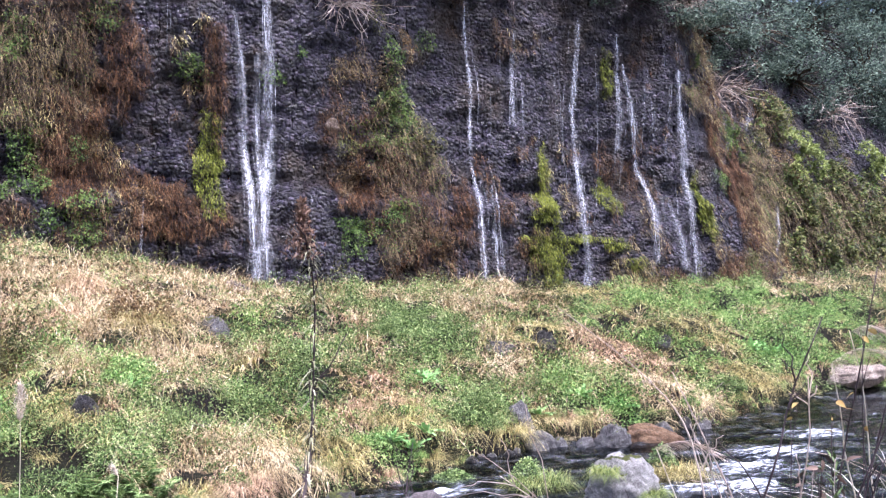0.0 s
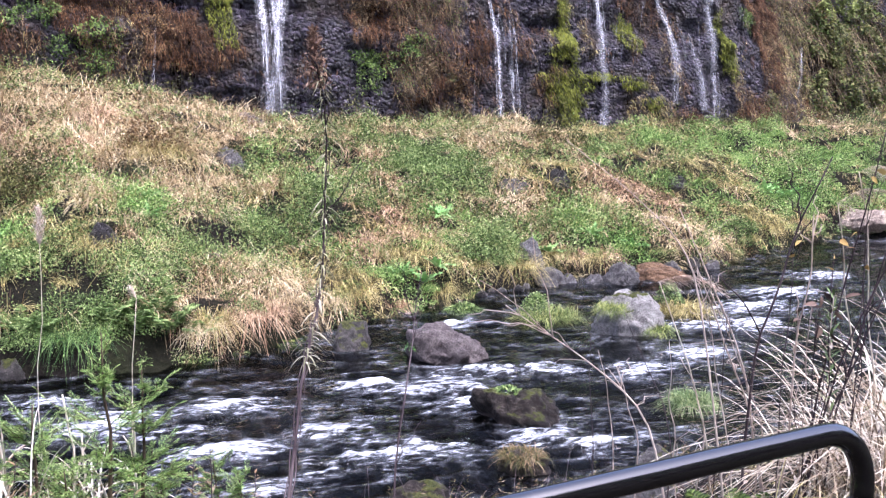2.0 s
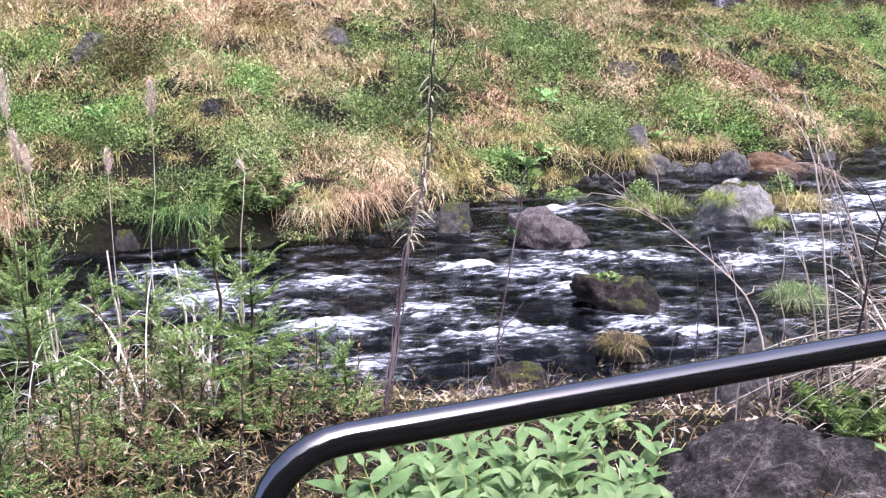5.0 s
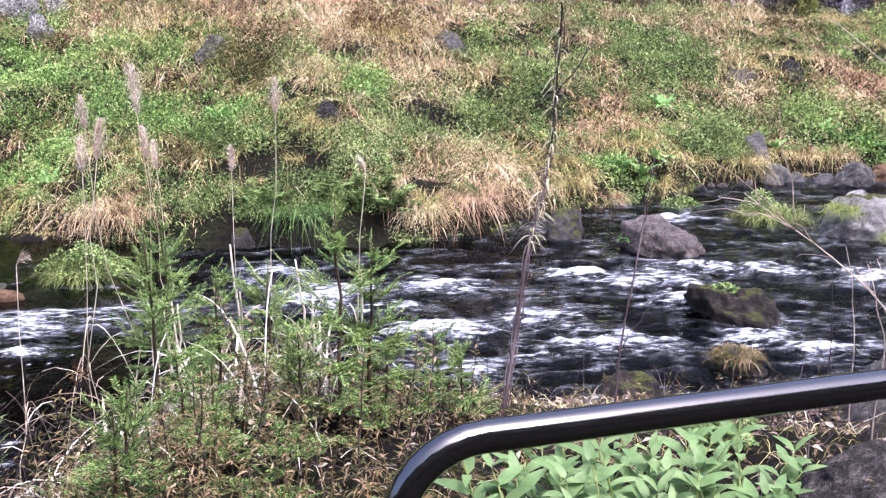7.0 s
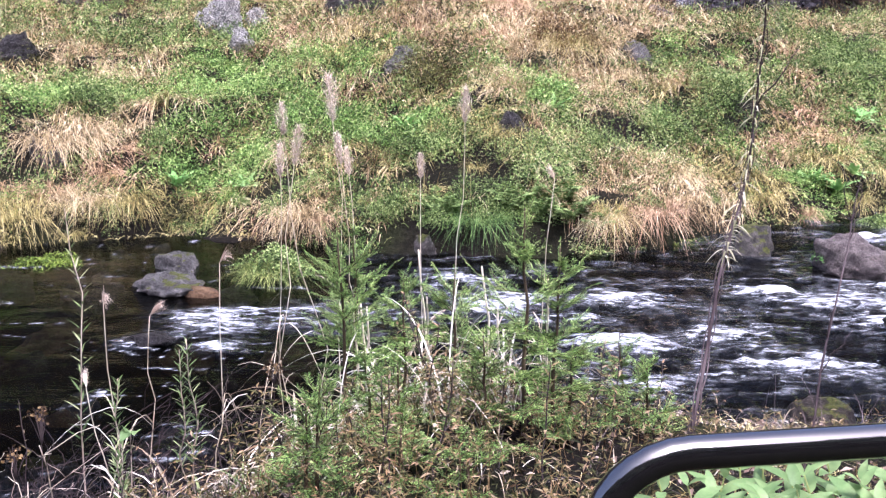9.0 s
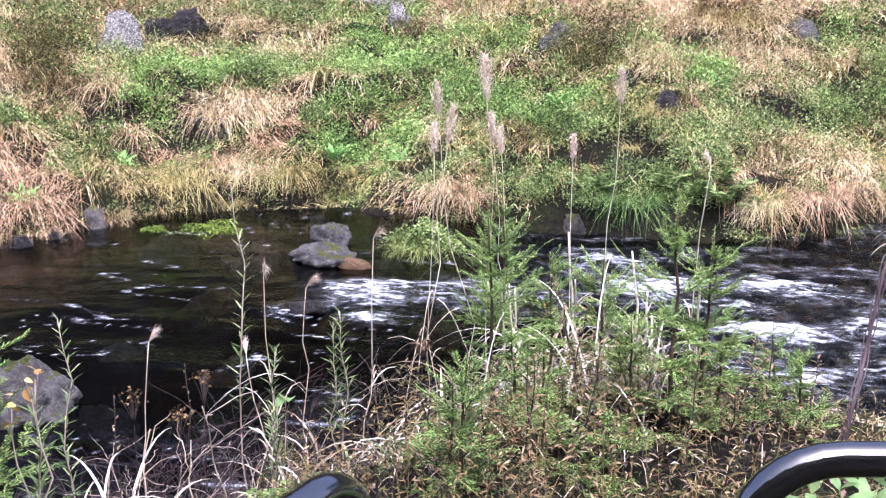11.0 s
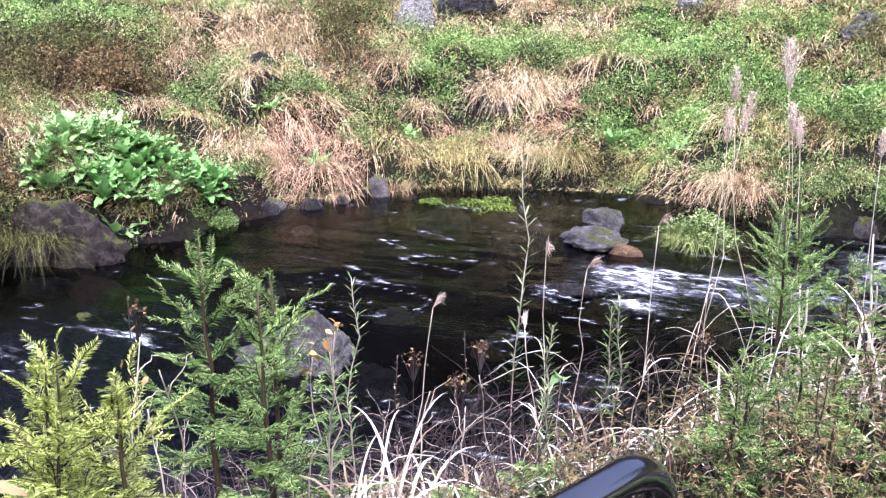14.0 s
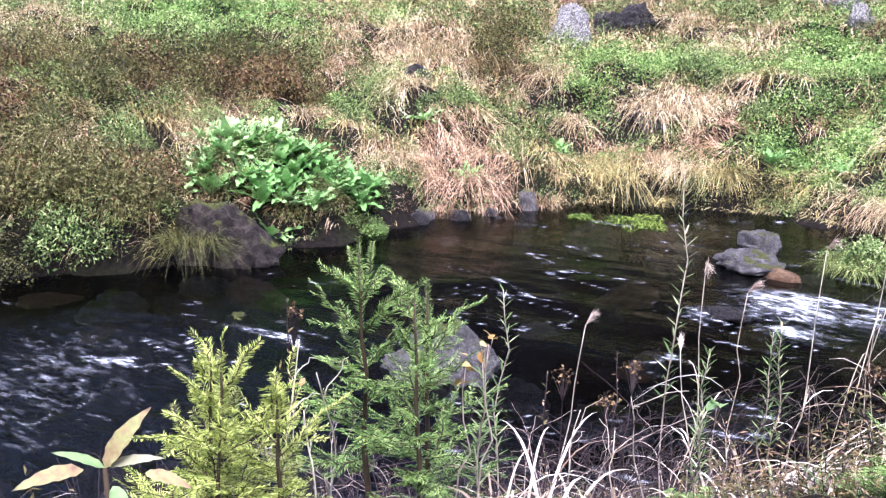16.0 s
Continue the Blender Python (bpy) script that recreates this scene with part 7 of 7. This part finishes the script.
# broad fading leaves beside the path
def broad_plant(x, y, z, leaves):
    big = thing("broad_leaved_plant", "broad-leaved plant with fading pinkish and green leaves", "plant", (x, y, float(land(x, y))))
    top = z - float(land(x, y))
    part("stem", Soup().tube([(0, 0, -0.03), (0.01, 0, top * 0.5), (0, 0, top)], (0.008, 0.007, 0.006), 8).mesh("stem", M_bark, True), big)
    along, toward = np.array((0.2, 0.98, 0.0)), np.array((0.9, -0.2, 0.3))
    for off, rise, front, start, ln, wide, m, label in leaves:
        w = unit(along * off + np.array((0, 0, 1.0)) * rise + toward * front)[None]
        root = np.array([(0, 0, top)]) + w * start
        part("leaf", Soup().broad(root, w, unit(toward * 0.55 + (0, 0, 1.0))[None], ln, wide, 0.3, 0.25, 12, 0.06).mesh("leaf", m, True), big, label)


broad_plant(-2.33, 0.43, 0.369, [(0.45, 0.85, 0.1, 0.0, 0.165, 0.05, M_fade, "upright fading pinkish-green leaf"), (-0.75, 0.6, 0.1, 0.0, 0.12, 0.026, M_shrubleaf, "narrow green leaf"), (1.0, 0.3, 0.3, 0.01, 0.12, 0.03, M_curl, "grey-green leaf"),
                                 (-1.0, 0.12, 0.5, 0.05, 0.15, 0.045, M_fade, "flat pinkish-tan leaf"), (1.0, -0.2, 0.6, 0.1, 0.11, 0.035, M_fade, "browning leaf hanging over the litter"), (0.2, -0.5, 0.5, 0.05, 0.1, 0.04, M_shrubleaf, "low green leaf")])


# yellow leaves and seed heads among the saplings
def sprig(x, y, h, n, leaf, wide, material, label, name="yellow_sprig", spread=0.05, stem=M_twig):
    z = float(land(x, y))
    base = thing(name, label, "plant", (x, y, z))
    path = curve_path((0, 0, -0.03), (0.03, 0.02, h), 0, 8, 0.03, x * 9)
    part("stem", Soup().tube(path, np.linspace(0.004, 0.0015, 8), 5).mesh("stem", stem, True), base)
    p = path[-1] + rng.normal(size=(n, 3)) * spread * np.array((1, 1, 0.8))
    for q in p[::3]:
        part("side_twig", Soup().tube(curve_path(path[-2], q, 0.01, 5), np.linspace(0.0015, 0.0008, 5), 4).mesh("side_twig", stem), base)
    ln = rng.uniform(0.7, 1.2, n) * leaf
    part("leaves", Soup().broad(p, ways(n, 50, 140), ways(n, 20, 80), ln, ln * wide, 0.3, 0.3, 5).mesh("leaves", material, True), base)


sprig(-2.79, 1.7, 0.74, 7, 0.04, 0.55, M_yellowleaf, "thin sprig with yellow and orange autumn leaves")
sprig(-2.8, 1.62, 0.66, 4, 0.04, 0.7, M_yellowleaf, "thin sprig with a few yellow leaves")
sprig(-3.03, 1.11, 0.67, 3, 0.04, 0.6, M_yellowleaf, "pale stem with orange leaves")
sprig(-2.96, 2.9, 0.54, 3, 0.06, 0.8, M_shrubleaf, "stalk with a rounded light green leaf", spread=0.02)
for x, y, h in [(-3.37, 2.8, 0.89), (-2.7, 3.5, 0.6), (-3.53, 2.54, 0.9), (-4.16, 1.53, 1.24), (-3.3, 2.6, 0.75)]:
    sprig(x, y, h, 50, 0.015, 0.8, M_thicket, "dry stalk with a clustered brown seed head", "dry_flower_stalk", 0.022, M_darktwig)
for x, y, h in [(-2.95, 1.05, 0.75), (-3.0, 1.2, 0.6), (-2.85, 1.15, 0.5), (-3.05, 2.3, 0.6), (-3.25, 2.9, 0.7), (-3.1, 2.55, 0.6)]:
    twig([(x, y, gz(x, y)), at_height(x + rng.normal() * 0.05, y + rng.normal() * 0.08, h * 0.6), at_height(x + rng.normal() * 0.12, y + rng.normal() * 0.15, h)], 0.004, 0.0018, M_reed, "bleached bare branching stem on the near bank", int(x * -70), side=3, spread_r=0.16)
# stems and leaves beside the railing post
for (bx, by), (tx, ty, th) in [((1.18, 4.8), (0.72, 4.9, 1.55)), ((1.16, 4.82), (0.78, 4.9, 1.3)), ((1.2, 4.78), (1.3, 4.8, 1.5)), ((1.22, 4.8), (1.95, 4.85, 1.85)), ((1.25, 4.75), (1.7, 4.8, 1.2)), ((1.3, 4.85), (1.6, 4.85, 1.9)), ((1.35, 4.8), (1.75, 4.8, 1.7))]:
    twig([(bx, by, gz(bx, by)), at_height(bx * 0.7 + tx * 0.3, by * 0.7 + ty * 0.3, th * 0.45), at_height(tx, ty, th)], 0.006, 0.0025, M_twig if tx < 1.4 else M_darktwig, "long bare stem rising beside the railing post", int(tx * 100), side=5, spread_r=0.22)
leafy_stalk(1.4, 4.82, 1.12, 40, M_reedgreen, "upright stalk with narrow light green leaves", 5, (0.09, 0.14), 0.16, start=0.5, droop=0.1)
for x, y, h, n, sp in [(1.36, 4.8, 1.28, 3, 0.06), (1.5, 4.8, 1.3, 3, 0.05), (1.18, 4.8, 1.36, 2, 0.04), (1.5, 4.8, 1.62, 2, 0.04), (1.75, 4.85, 1.45, 4, 0.08)]:
    sprig(x, y, h, n, 0.045, 0.5, M_yellowleaf, "bare stem with a few yellow leaves beside the railing", spread=sp, stem=M_darktwig)
sprig(1.3, 4.8, 1.02, 24, 0.06, 0.35, M_litter, "stem hung with shrivelled brown leaves", "withered_sprig", 0.06, M_darktwig)
# silver grass plumes nodding beside the railing post
for i, (bx, by, top, tip) in enumerate([(0.95, 4.85, (0.62, 4.9, 0.72), (0.9, 4.95, 0.68)), (1.6, 4.95, (1.4, 4.9, 1.1), (1.66, 4.95, 1.13)), (1.7, 5.0, (1.5, 4.9, 1.25), (1.68, 4.9, 1.2))]):
    top, tip = np.array(top), np.array(tip)
    base, path = twig([(bx, by, gz(bx, by)), (bx * 0.6 + top[0] * 0.4, by, gz(bx, by) * 0.4 + top[2] * 0.6), tuple(top)], 0.004, 0.002, M_reed, "tall silver grass stem with a nodding cream plume", 700 + i, "silver_grass")
    n = 260
    f = rng.uniform(0, 1, n)
    root = top + (tip - top) * f[:, None] - np.array(base.location) + np.stack([np.zeros(n), np.zeros(n), 0.05 * np.sin(math.pi * f)], 1)
    w = unit(tip - top) + rng.normal(size=(n, 3)) * 0.16
    part("plume", Soup().blades(root, w, rng.uniform(0.05, 0.12, n), 0.003, rng.uniform(0.2, 0.9, n), 4).mesh("plume", M_plume), base, "soft cream seed plume hanging to one side")
# light green leaves at the foot of the railing post
for k, (x, y) in enumerate([(1.02, 3.62), (1.1, 3.6), (0.96, 3.6), (1.15, 3.72)]):
    base = thing("leafy_herb", "low herb with broad light green leaves at the railing post", "plant", (x, y, float(land(x, y))), "leafy herbs at the railing post")
    part("stem", Soup().tube([(0, 0, -0.03), (0.005, 0, 0.06), (0, 0, 0.12)], (0.004, 0.0035, 0.003), 6).mesh("stem", M_grass, True), base)
    for j in range(6):
        a, up = k + j * 1.1, 0.3 + 0.5 * (j % 2)
        w = np.array([(math.cos(a), math.sin(a), up)])
        part("leaf", Soup().broad(np.array([(0, 0, 0.11)]), w, np.array([(0.0, -0.2, 1.0)]), 0.06 + 0.015 * (j % 3), 0.03, 0.3, 0.25, 6).mesh("leaf", M_shrubleaf, True), base)

# ---- unseen wooded slope behind the path, added to darken the rail's reflections ----
def woods():
    s = Soup()
    n = 700
    along, back = rng.uniform(-26, 26, n), rng.uniform(6.5, 24, n)
    p = np.stack([RAIL_A[0] + RAIL_DIR[0] * along - RAIL_OUT[0] * back, RAIL_A[1] + RAIL_DIR[1] * along - RAIL_OUT[1] * back], 1)
    base = land(p[:, 0], p[:, 1])
    per = 60
    own = np.repeat(np.arange(n), per)
    k = n * per
    q = unit(rng.normal(size=(k, 3))) * rng.uniform(0.3, 1, k)[:, None] ** 0.5 * (1.7, 1.7, 2.4)
    root = np.stack([p[own, 0], p[own, 1], base[own] + rng.uniform(1.5, 7, n)[own]], 1) + q
    s.leaves(root, ways(k, 30, 150), ways(k, 0, 90), rng.uniform(0.4, 0.7, k), 0.4)
    tagged(new("woods", s.mesh("woods", M_hazy_treeleaf)), "unseen dark evergreen woods added behind the path to block low sky", "woods", kind="stuff")


woods()
